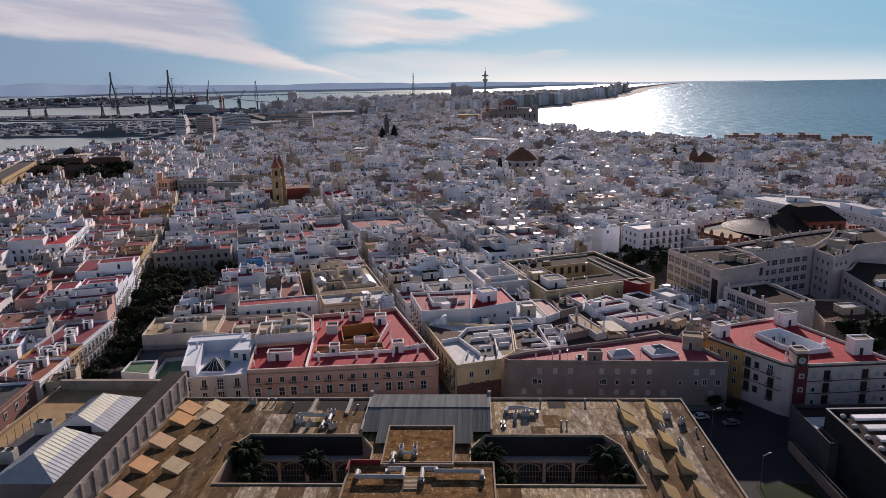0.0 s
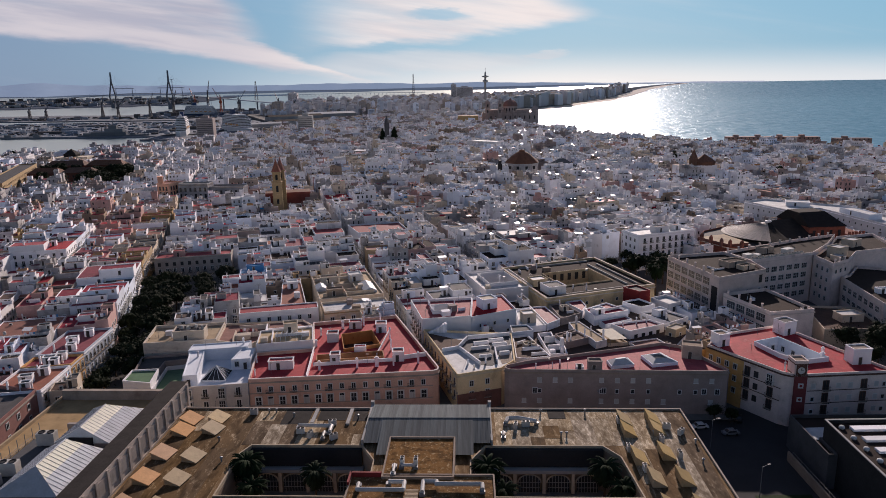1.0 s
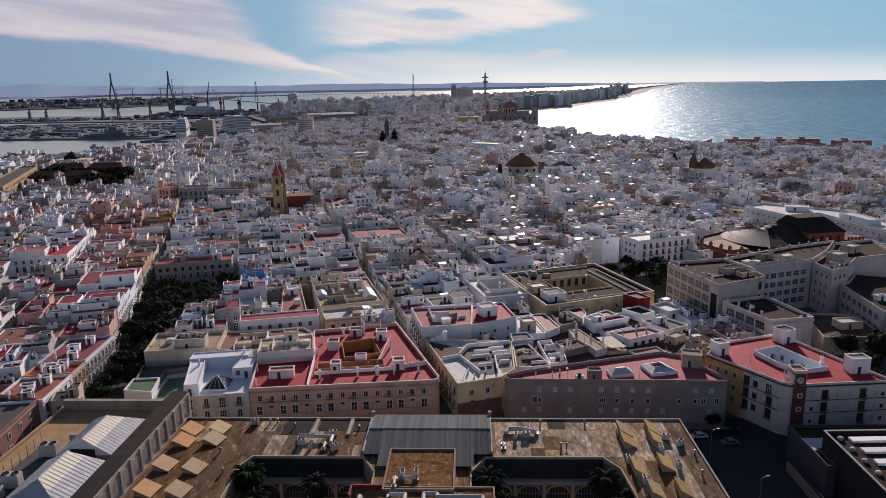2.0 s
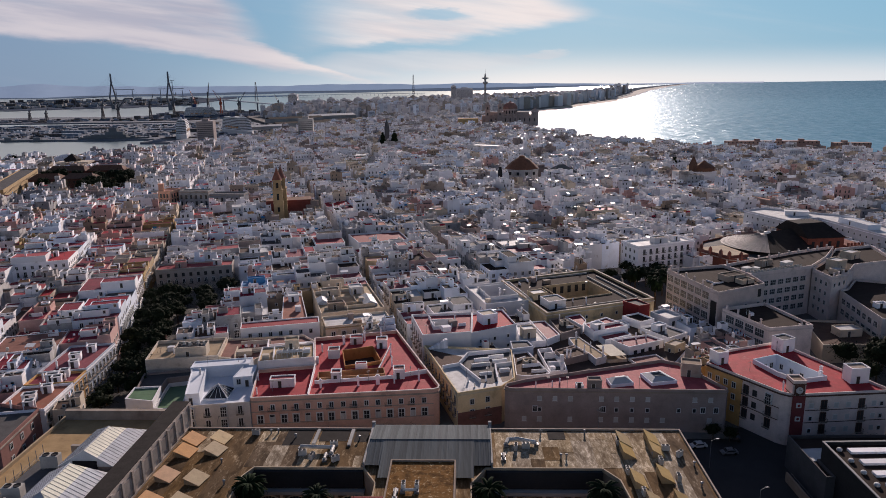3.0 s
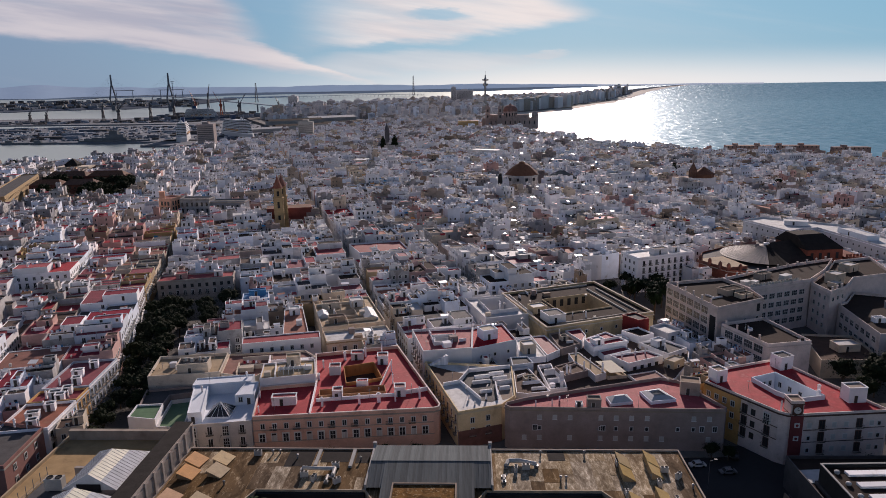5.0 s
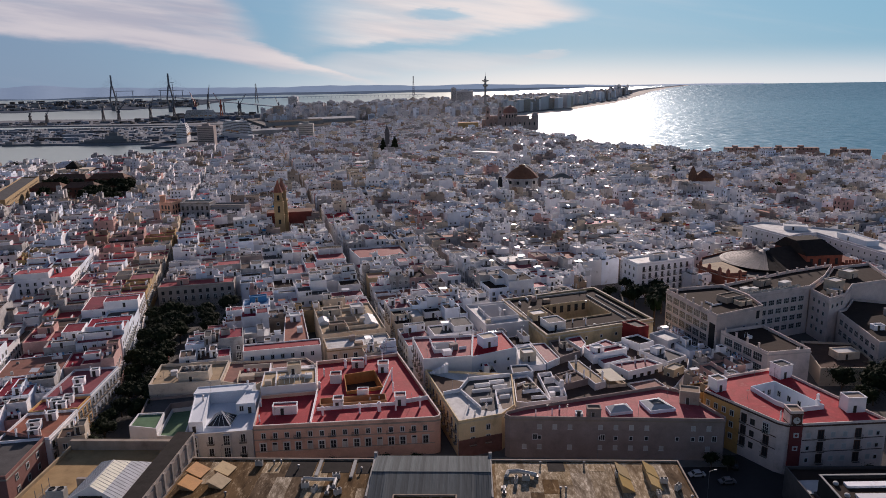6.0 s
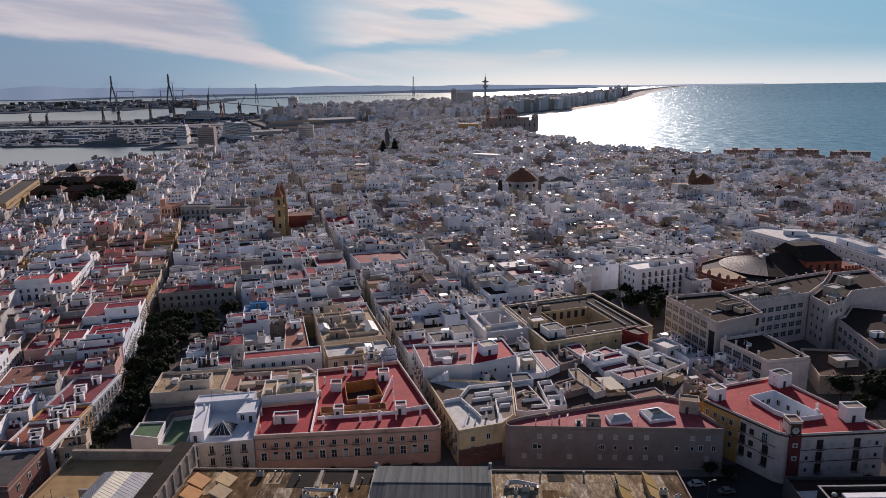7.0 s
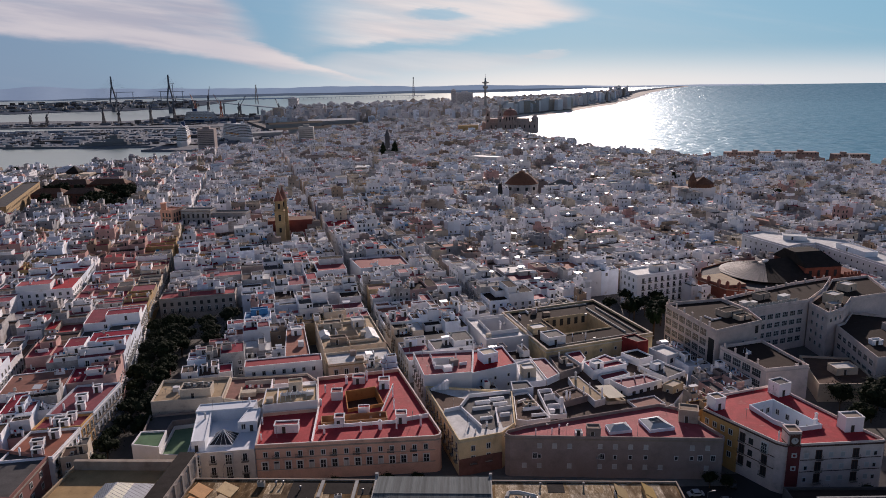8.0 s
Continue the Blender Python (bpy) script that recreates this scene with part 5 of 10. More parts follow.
hh_ = put("clock_hand", g, DFRAME, cf)
hh_.matrix_local = pose(0, 0, 0.03)
for z in (10.9, 7.2):
    g = Geo()
    g.rbox(89.5, 161.42, 1.3, 0.12, z, z + 1.3, -0.06)
    sq = put("white_square", g, FRAME, emblem_block, "white square motif on the red strip")
    g = Geo()
    g.lathe(0, 0, [(0.0, 0.08), (0.36, 0.08), (0.36, 0.0)], 10)
    mo = put("medallion", g, MAROON, sq)
    mo.matrix_local = pose(89.5, 161.38, z + 0.65, 90, 0, -3)
F0, F1 = (91.4, 161.9), (113.2, 163.2)
for s_, bay in ((1.6, 0), (4.9, 1), (8.2, 0), (11.4, 0), (14.9, 1), (18.2, 0), (20.2, 2)):
    for z in (10.5, 7.1, 3.7):
        if bay == 1:
            opening(emblem_block, FRENCHB, on_edge(F0, F1, s_, z - 0.4))
            shared("balcony", BALCONY, emblem_block, on_edge(F0, F1, s_, z - 0.4))
        else:
            opening(emblem_block, WINS if bay == 2 or (s_ == 1.6 and z < 10) else SHUT, on_edge(F0, F1, s_, z))
for s_, bay in ((13.0, 1), (15.6, 0), (19.8, 1)):
    for z in (10.5, 7.1, 3.7):
        me = CIERRO if s_ == 19.8 and z > 10 else FRENCHB if bay else WIND
        opening(emblem_block, me, on_edge(RW0, RW1, s_, z - (0.4 if bay else 0.0)))
        if bay:
            shared("balcony", BALCONY, emblem_block, on_edge(RW0, RW1, s_, z - 0.4))
for s_ in (1.6, 4.2, 6.8, 9.4):
    for z in (10.6, 7.2, 3.8):
        opening(emblem_block, WIN, on_edge(RW0 + RWN, RW1 + RWN, s_, z))
for z in (11.4, 7.8):
    for s_ in (2.0, 5.5, 9.0, 12.5):
        opening(emblem_block, WIN, on_edge((95.4, 186.4), (101.2, 171.2), s_, z))
    for s_ in (2.0, 4.4, 6.8):
        opening(emblem_block, WIN, on_edge((87.4, 183.2), (95.4, 186.4), s_, z))
g = Geo()
for zz in (9.9, 6.5):
    g.prism([(91.4, 161.8), (113.2, 163.1), (113.2, 163.2), (91.4, 161.9)], zz - 0.1, zz + 0.08, 0, True)
for zz in (9.9, 6.5):
    g.prism([tuple(RWM + RWN * 0.5), tuple(RW1 + RWN * 0.5), tuple(RW1), tuple(RWM)], zz - 0.1, zz + 0.08, 0, True)
put("string_course", g, TRIM, emblem_block)
stair_hut(emblem_block, 100.3, 193.0, 4.6, 4.2, 13.9, 4.0, 0.36, WHITE, GROOF, 0)
stair_hut(emblem_block, 108.8, 170.6, 5.0, 3.6, 13.9, 4.2, 0.06, WHITE, BROWNW, 0)
stair_hut(emblem_block, 78.0, 184.6, 3.6, 3.6, 13.9, 3.6, 0.36, WHITE, BROWNW, 0)
chimneys(emblem_block, [(86.9, 165.0, 0.5, 1.6), (100.8, 173.0, 1.3, 1.1), (102.5, 176.0, 1.0, 1.2)], 13.9)

# cream corner house on the side street, its roof full of low walls
cm = [(3.2, 173.0), (15.4, 177.0), (19.6, 182.5), (20.8, 203.6), (8.5, 206.0), (-6.6, 208.5)]
cream_house = special(cm, 11.2, BUTTER, WROOF, "cream corner house with a pale cluttered terrace", par=0.7, cornice=BUTTER)
windows_along(cream_house, cm[0], cm[1], [(WIN, 7.2), (BALC, 3.4)], 4.6, 2.4)
windows_along(cream_house, cm[5], cm[0], [(BALC, 7.0), (BALC, 3.4)], 4.0, 2.4)
g = Geo()
g.prism([(3.1, 172.85), (15.45, 176.85), (15.4, 177.0), (3.2, 173.0)], 0, 5.2)
put("brick_base", g, BRICK, cream_house, "brick-red ground floor")
for pts, mt, lab in (([(-0.8, 191.0), (3.6, 192.8), (6.8, 199.0), (-3.6, 205.5), (-5.4, 206.8)], BROOF, "brown roof yard"), ([(4.4, 193.0), (9.8, 180.9), (12.8, 179.8), (14.6, 181.4), (14.6, 191.0), (19.6, 192.4), (20.0, 203.0), (7.4, 200.6)], GROOF, "grey-blue roof yard"),
                     ([(15.2, 190.4), (19.4, 191.6), (19.0, 182.9), (16.0, 181.0)], BROWNW, "brown sunken roof yard")):
    g = Geo()
    g.prism(ccw(pts), 10.505, 10.55)
    put("roof_patch", g, mt, cream_house, lab)


def low_walls(ob, z, lines, wall=WHITE, t=0.3):
    """Masonry walls on a terrace: (x0, y0, x1, y1, height)."""
    for x0, y0, x1, y1, h in lines:
        g = Geo()
        dd = Vector((x1 - x0, y1 - y0))
        a_ = math.atan2(dd.y, dd.x)
        g.rbox((x0 + x1) / 2, (y0 + y1) / 2, dd.length, t, z, z + h, a_)
        g.rbox((x0 + x1) / 2, (y0 + y1) / 2, dd.length + 0.08, t + 0.1, z + h, z + h + 0.07, a_)
        put("low_wall", g, wall, ob)


low_walls(cream_house, 10.5, ((-0.8, 191.0, 4.2, 193.0, 1.0), (4.2, 193.0, 9.8, 180.8, 1.0), (14.7, 181.6, 14.7, 191.2, 1.2), (14.7, 191.2, 19.8, 192.6, 1.2), (7.0, 200.4, 4.2, 193.0, 1.3), (7.0, 200.6, 20.2, 203.2, 1.2)))
for x, y, w, d, hh in ((11.0, 196.4, 4.6, 1.1, 0.9), (15.6, 198.6, 4.6, 1.1, 0.9), (10.6, 192.6, 5.6, 1.0, 0.9), (16.4, 195.2, 4.4, 1.0, 0.9), (11.6, 186.2, 3.6, 0.9, 0.8), (17.2, 188.0, 3.0, 1.0, 1.0)):
    g = Geo()
    g.rbox(x, y, w, d, 10.55, 10.55 + hh, 0.22)
    g.rbox(x, y, w * 0.9, d * 0.7, 10.55 + hh, 10.62 + hh, 0.22, 1)
    put("roof_bench", g, [WHITE, WROOF], cream_house, "low white masonry trough")
chimneys(cream_house, [(8.0, 178.2, 0.6, 0.7), (6.4, 181.6, 0.7, 0.8), (11.4, 181.6, 0.7, 1.0)], 10.5)
red_twin = special([(-7.2, 210.0), (8.6, 212.2), (9.8, 232.0), (-11.6, 230.4)], 14.2, WHITE, REDROOF, "white house with a red roof terrace and light well", par=0.9,
                   patios=[[(-3.6, 217.0), (2.2, 217.8), (2.6, 224.0), (-4.6, 223.2)]], patio_up=1.3)
windows_along(red_twin, (-11.6, 230.4), (-7.2, 210.0), [(BALC, 9.8), (BALC, 6.0)], 4.0, 2.0)
red_twin2 = special([(8.62, 212.2), (24.0, 219.8), (20.6, 236.0), (9.82, 232.0)], 13.8, WHITE2, REDROOF, "blue-white house with a red roof terrace", par=0.6)
windows_along(red_twin2, (9.0, 212.2), (24.0, 219.8), [(WINS, 9.8), (WINS, 6.4)], 5.2, 3.0)
stair_hut(red_twin2, 14.5, 224.0, 5.4, 5.0, 13.2, 3.4, 0.4, WHITE2, CREAM, 0)
stair = Geo()
for i in range(9):
    stair.rbox(-4.6 + i * 0.62, 206.6 + i * 0.12, 0.66, 1.5, 10.6, 10.9 + i * 0.33, 0.2)
ob = put("outside_stair", stair, WHITE)
tagged(ob, "white masonry outside stair up to a roof terrace", "stair")

# yellow institution round a long court
T = radians(15.5)


def gp(a, b):
    """From street-grid metres to the ground; past the first blocks the old streets bend a little."""
    if b > 330:
        k = min(1.0, (b - 330) / 220.0) * min(1.0, min(abs(a - 47), abs(a + 52)) / 60.0)
        a, b = a + k * 8.0 * math.sin(b / 120.0 + a / 190.0), b + k * (9.0 * math.sin(a / 95.0 + 1.3) + 4.0 * math.sin(a / 41.0))
    return (a * math.cos(T) - b * math.sin(T), a * math.sin(T) + b * math.cos(T))


ye = [(36.5, 235.0), (79.5, 250.5), (66.0, 293.5), (24.0, 278.0)]
ye_court = [(45.5, 252.5), (65.5, 259.5), (60.0, 277.0), (40.0, 270.0)]
yellow = special(ye, 12.2, YELLOWB, DROOF, "yellow ochre institution with flat roofs round a long court", par=0.9, patios=[ye_court], cornice=CREAM, patio_up=0.5)
windows_along(yellow, ye[0], ye[1], [(WINS, 8.2), (WINS, 4.6)], 6.4, 2.2)
windows_along(yellow, (40.0, 269.95), (60.0, 276.95), [(TALLW, 8.0)], 3.4, 1.6)
stair_hut(yellow, 40.5, 246.0, 7.0, 7.0, 11.3, 3.0, 0.34, WHITE, GROOF, 0)
stair_hut(yellow, 36.0, 256.0, 6.0, 5.0, 11.3, 2.6, 0.34, YELLOWB, WROOF, 0)
g = Geo()
yy = ccw(ye)
ring(g, inset(yy, -0.06), inset(yy, 0.7), 12.22, 12.4)
put("parapet_cap", g, CREAM, yellow, "pale stone parapet cap")

for p, q in (((31.5, 279.0), (62.0, 289.5)), ((70.0, 254.0), (61.0, 284.0)), ((74.0, 254.5), (65.0, 284.5)), ((41.0, 240.5), (74.0, 252.5))):
    g = Geo()
    dd = Vector(q) - Vector(p)
    g.rbox((p[0] + q[0]) / 2, (p[1] + q[1]) / 2, dd.length, 0.5, 11.3, 11.9, math.atan2(dd.y, dd.x))
    put("roof_upstand", g, CONC, yellow, "long pale roof upstand")

# white school complex: a high wing, a lower one before it, ranges round a yard
sc = [(88.4, 263.8), (96.0, 231.8), (116.8, 241.8), (116.9, 254.4), (112.3, 268.8)]
school = special(sc, 20.0, SCHOOLW, DROOF, "white school with rows of wide windows and roof posts", par=1.2, category="school", cornice=SCHOOLW)
windows_along(school, sc[0], Vector(sc[0]).lerp(Vector(sc[1]), 0.86), [(WINW, 15.6), (WINW, 11.9), (WINW, 8.2), (WINW, 4.5)], 4.6, 1.6)
for s_ in (14.0, 20.4):
    opening(school, WIN, on_edge(sc[1], sc[2], s_, 12.0))
opening(school, TALLW, on_edge(sc[1], sc[2], 20.6, 15.4))
g = Geo()
q0, q1 = Vector(sc[0]).lerp(Vector(sc[1]), 0.88), Vector(sc[0]).lerp(Vector(sc[1]), 0.98)
g.prism([tuple(q0 + Vector((-0.12, 0))), tuple(q1 + Vector((-0.12, 0))), tuple(q1), tuple(q0)], 0, 16.0)
put("stair_glazing", g, DARK, school, "tall dark stair window")


def roof_posts(ob, a_, b_, n, z, h):
    """Short square posts along a parapet, each with a cap."""
    for i in range(n):
        g = Geo()
        q = Vector(a_).lerp(Vector(b_), (i + 0.25) / n)
        g.rbox(q.x, q.y, 0.5, 0.5, z - 0.4, z + h, 0.4)
        g.rbox(q.x, q.y, 0.66, 0.66, z + h, z + h + 0.16, 0.4)
        put("roof_post", g, SCHOOLW, ob)


roof_posts(school, (88.8, 263.6), (96.2, 232.4), 6, 20.0, 1.5)
for x, y, w, d, hh, mt in ((108.5, 251.5, 8.5, 5.0, 2.2, STONE), (111.5, 246.8, 5.6, 3.6, 1.6, CREAM)):
    stair_hut(school, x, y, w, d, 18.8, hh, 0.42, mt, DROOF, 0)
g = Geo()
g.rbox(101.5, 246.0, 5.0, 0.2, 18.8, 19.4, 0.42)
g.rbox(99.2, 247.8, 4.0, 0.2, 18.8, 19.4, 0.42 + 1.571)
put("roof_upstand", g, WHITE, school, "thin white roof upstand")
sc2 = [(97.5, 231.0), (104.4, 210.2), (119.6, 212.6), (114.6, 236.2)]
school2 = special(sc2, 14.5, SCHOOLW, DROOF, "lower white school wing with wide windows", par=1.1, category="school", cornice=SCHOOLW)
windows_along(school2, sc2[0], sc2[1], [(WINW, 10.2), (WINW, 6.5), (WINW, 2.8)], 4.6, 1.8)
stair_hut(school2, 105.0, 226.0, 2.2, 1.5, 13.4, 1.0, -1.2, WHITE, WROOF, 0)
stair_hut(school2, 117.0, 213.4, 2.6, 2.0, 13.4, 0.9, -0.2, SCHOOLW, WROOF, 0)
roof_posts(school2, (98.0, 230.4), (104.7, 210.8), 4, 14.5, 1.4)
WIN3 = window_mesh("window_triple", 2.5, 1.9, bars=2, cross=1, t=0.14, pane=GLASSP)
school3 = special([(117.1, 254.6), (146.0, 265.2), (160.0, 280.0), (172.5, 297.4), (150.0, 288.5), (130.0, 278.0), (112.6, 269.0)], 20.0, SCHOOLW, DROOF, "white school wing with windows on a yard", par=1.2, category="school", cornice=SCHOOLW)
windows_along(school3, (117.1, 254.6), (146.0, 265.2), [(WIN3, 14.2), (WIN3, 10.5), (WIN3, 6.8), (WIN3, 3.1)], 3.8, 2.2)
for i in range(17):
    g = Geo()
    g.rbox(118.6 + i * 1.42, 256.8 + i * 0.52, 1.1, 1.0, 18.8, 20.5, 0.35)
    g.rbox(118.6 + i * 1.42, 256.8 + i * 0.52, 0.8, 0.7, 20.5, 20.62, 0.35, 1)
    put("roof_unit", g, [ACM, DARK], school3, "pale cooling unit in a row")
for x, y, w, d, h_ in ((118.4, 261.0, 3.4, 2.4, 1.9), (122.8, 262.6, 2.2, 2.0, 1.4), (137.5, 268.4, 4.6, 2.6, 2.0)):
    g = Geo()
    g.rbox(x, y, w, d, 18.8, 18.8 + h_, 0.5)
    g.rbox(x, y, w + 0.2, d + 0.2, 18.8 + h_, 18.95 + h_, 0.5)
    put("plant_box", g, WROOF, school3, "white roof plant housing")
roof_posts(school3, (112.6, 268.6), (172.0, 296.8), 11, 20.0, 1.2)
stair_hut(school3, 129.5, 271.0, 6.0, 3.6, 18.8, 2.4, 0.46, STONE, DROOF, 0)
school4 = special([(146.3, 264.9), (146.8, 251.6), (156.2, 257.8), (166.0, 270.0), (186.0, 276.0), (192.0, 302.0), (173.2, 297.0), (160.4, 279.6)], 19.0, SCHOOLW, DROOF, "white school end block facing a yard", par=1.2, category="school", cornice=SCHOOLW)
windows_along(school4, (146.3, 264.9), (146.8, 251.6), [(WIN, 14.6), (WIN, 10.9), (WIN, 7.2), (WIN, 3.5)], 3.4, 2.0)
windows_along(school4, (146.8, 251.6), (156.2, 257.8), [(WIN, 14.6)], 3.4, 2.0)
for x, y, w, d, hh in ((156.4, 266.4, 6.0, 5.0, 4.2), (153.4, 260.6, 4.6, 3.6, 2.0), (172.0, 284.0, 6.0, 5.0, 3.0)):
    stair_hut(school4, x, y, w, d, 17.8, hh, 0.5, CREAM, WROOF, 0)
roof_posts(school4, (147.2, 252.2), (156.0, 258.0), 3, 19.0, 1.2)
school5 = special([(152.0, 254.4), (147.8, 221.4), (176.0, 224.0), (182.0, 262.0), (166.6, 269.2), (156.8, 257.2)], 13.0, SCHOOLW, DROOF, "low white school hall with a dark flat roof", par=1.0, category="school")
windows_along(school5, (152.0, 254.4), (147.8, 221.4), [(WIN3, 8.6), (WIN3, 4.6)], 4.2, 2.2)
stair_hut(school5, 156.0, 236.0, 4.0, 2.4, 12.0, 1.8, 0.1, WHITE, WROOF, 0)
stair_hut(school5, 171.0, 250.0, 6.0, 4.0, 12.0, 2.6, 0.1, SCHOOLW, WROOF, 0)
school6 = special([(125.0, 215.0), (144.4, 214.6), (146.6, 224.0), (148.4, 237.0), (131.0, 240.0)], 6.5, CREAM, BROOF, "low cream yard buildings with brown roofs", par=0.8)
stair_hut(school6, 139.0, 226.0, 8.0, 5.0, 5.7, 2.6, 0.1, CREAM, WROOF, 0)

# theatre: brick ring, half-round auditorium roof, dark stage roof
th = [(122.0, 320.0), (129.0, 303.5), (144.0, 298.0), (192.0, 322.0), (186.0, 352.0), (150.0, 352.0), (130.0, 338.0)]
theatre = special(th, 13.6, BRICK, GROOF, "red brick theatre with a fan-shaped roof and dark stage roof", par=0.8, category="theatre", cornice=STONE, name="theatre")
TA = radians(6)


def tl(x, y):
    return (156.5 + math.cos(TA) * x - math.sin(TA) * y, 327.0 + math.sin(TA) * x + math.cos(TA) * y)


# fan of ribbed sheets, coloured pale on the side towards the light, the last ones dark slate like the body behind
nn = 30
for i in range(nn):
    g = Geo()
    t0, t1 = radians(80) + radians(190) * i / nn, radians(80) + radians(190) * (i + 1) / nn
    prof = ((20.5, 14.6), (12.0, 16.6), (5.0, 18.5), (0.5, 19.8))
    for (r0, z0_), (r1, z1_) in zip(prof, prof[1:]):
        g.face([(*tl(r0 * math.cos(t0), r0 * math.sin(t0)), z0_), (*tl(r0 * math.cos(t1), r0 * math.sin(t1)), z0_),
                (*tl(r1 * math.cos(t1), r1 * math.sin(t1)), z1_), (*tl(r1 * math.cos(t0), r1 * math.sin(t0)), z1_)])
    g.tube((*tl(20.5 * math.cos(t0), 20.5 * math.sin(t0)), 14.65), (*tl(3 * math.cos(t0), 3 * math.sin(t0)), 19.15), 0.045, 4)
    put("roof_segment", g, FANSHEET if i < 26 else BLACKR, theatre, "pale ribbed segment of the auditorium roof" if i == 0 else "")
g = Geo()
g.lathe(*tl(0.4, 0), [(1.6, 19.6), (1.5, 20.3), (0.1, 20.7)], 10)
put("fan_cap", g, ALU, theatre, "pale cap where the roof ribs meet")
g = Geo()
g.solid([(*tl(0, -20.5), 13.4), (*tl(15, -20.5), 13.4), (*tl(15, 18.0), 13.4), (*tl(0, 18.0), 13.4), (*tl(0, 0), 20.3), (*tl(15, 0), 21.4)],
        [(0, 1, 5, 4), (2, 3, 4, 5), (1, 2, 5), (3, 0, 4)])
put("auditorium_roof", g, BLACKR, theatre, "dark slate auditorium roof")
g = Geo()
g.prism([tl(13, -13), tl(31, -13), tl(31, 13), tl(13, 13)], 12.8, 19.2, 1)
g.solid([(*tl(12.4, -13.6), 19.2), (*tl(31.6, -13.6), 19.2), (*tl(31.6, 13.6), 19.2), (*tl(12.4, 13.6), 19.2), (*tl(12.8, -4), 24.6), (*tl(26, -4), 24.9), (*tl(26, 5), 24.9), (*tl(12.8, 5), 24.6)],
        [(0, 1, 5, 4), (1, 2, 6, 5), (2, 3, 7, 6), (3, 0, 4, 7), (4, 5, 6, 7)])
put("fly_tower", g, [BLACKR, BRICK], theatre, "dark slate fly tower on brick walls")
for k in range(4):
    g = Geo()
    g.rbox(*tl(15.5 + k * 4.2, -13.1), 1.3, 0.3, 14.6, 17.6, TA)
    put("tower_window", g, DARK, theatre)
g = Geo()
g.prism([tl(31.2, -15), tl(40, -15), tl(40, 10), tl(31.2, 10)], 0, 15.5)
for k in range(5):
    g.rbox(*tl(32.2 + k * 1.75, -14.6), 0.9, 0.7, 15.5, 16.8, TA)
put("back_range", g, BRICK, theatre, "red brick back range with merlons")
for i in range(5):
    g = Geo()
    x, y = ((122.5, 319.5), (124.5, 313.5), (127.0, 307.5), (129.5, 304.0), (134.0, 302.0))[i]
    g.rbox(x, y, 1.2, 1.2, 12.7, 15.4, 0.4)
    g.lathe(x, y, [(0.9, 15.4), (0.8, 16.0), (0.02, 16.9)], 8)
    put("pinnacle", g, BRICK, theatre)
g = Geo()
g.prism(ccw([(121.2, 320.6), (129.2, 304.4), (139.4, 306.8), (135.4, 325.6)]), 13.0, 14.4, 0, False, 1)
put("front_range", g, [BRICK, SAND], theatre, "front range with a sandy flat roof")

# long white building beyond the theatre
lw = [(176.0, 398.0), (186.5, 364.0), (196.0, 370.0), (205.5, 371.5), (213.5, 322.0), (217.0, 296.0), (231.0, 298.0), (224.0, 376.0), (190.0, 404.0)]
long_w = special(lw, 18.0, WHITE, WROOF, "long white building with rows of small windows", par=0.9, cornice=WHITE)
for e0, e1 in ((lw[0], lw[1]), (lw[3], lw[4]), (lw[4], lw[5])):
    windows_along(long_w, e0, e1, [(WINS, 14.2), (WIN, 10.4), (WIN, 6.6)], 4.1, 2.2)
stair_hut(long_w, 216.0, 352.0, 7.0, 22.0, 17.1, 2.6, 0.12, WHITE2, WROOF, 3)
stair_hut(long_w, 200.0, 385.0, 12.0, 8.0, 17.1, 2.4, -0.4, WHITE, WROOF, 0)

# houses that stand out in the rows behind
blue = special([(-84.5, 277.0), (-74.0, 279.5), (-76.0, 288.5), (-86.5, 286.0)], 11.6, WHITE2, BLUEP, "white house with a blue covered terrace", par=0.5)
stair_hut(blue, -80.0, 285.0, 7.0, 3.0, 11.1, 2.4, T, BLUEP, BLUEP, 0)
terra = special([(-58.5, 236.0), (-49.5, 238.2), (-57.5, 268.5), (-64.5, 266.5)], 10.6, WHITE, TERRA, "white house with a long orange tiled terrace", par=0.5)
stair_hut(terra, -59.5, 262.0, 4.0, 4.0, 10.1, 2.6, T, WHITE, WROOF, 0)
ochre_front = special([(-41.0, 226.0), (-18.5, 231.6), (-21.5, 242.0), (-44.0, 236.5)], 11.8, CREAM, WROOF, "cream house with tall framed windows", par=0.8, cornice=OCHRE)
windows_along(ochre_front, (-41.0, 226.0), (-18.5, 231.6), [(FRENCH, 7.2), (FRENCH, 3.2)], 3.6, 2.0)
sandy = special([(-45.5, 243.0), (-22.5, 249.0), (-32.0, 281.0), (-54.5, 275.0)], 11.0, CREAM, SAND, "cream house with a large sandy roof terrace", par=0.6, patios=[[(-41.0, 254.0), (-34.0, 256.0), (-36.0, 263.0), (-43.0, 261.0)]])
stair_hut(sandy, -36.0, 270.5, 5.0, 5.0, 10.4, 2.8, T, WHITE, WROOF, 0)
stair_hut(sandy, -46.0, 268.0, 7.0, 4.0, 10.4, 2.4, T, CREAM, BROOF, 0)
stair_hut(sandy, -41.0, 250.0, 6.0, 3.4, 10.4, 2.6, T, BROWNW, BROOF, 0)
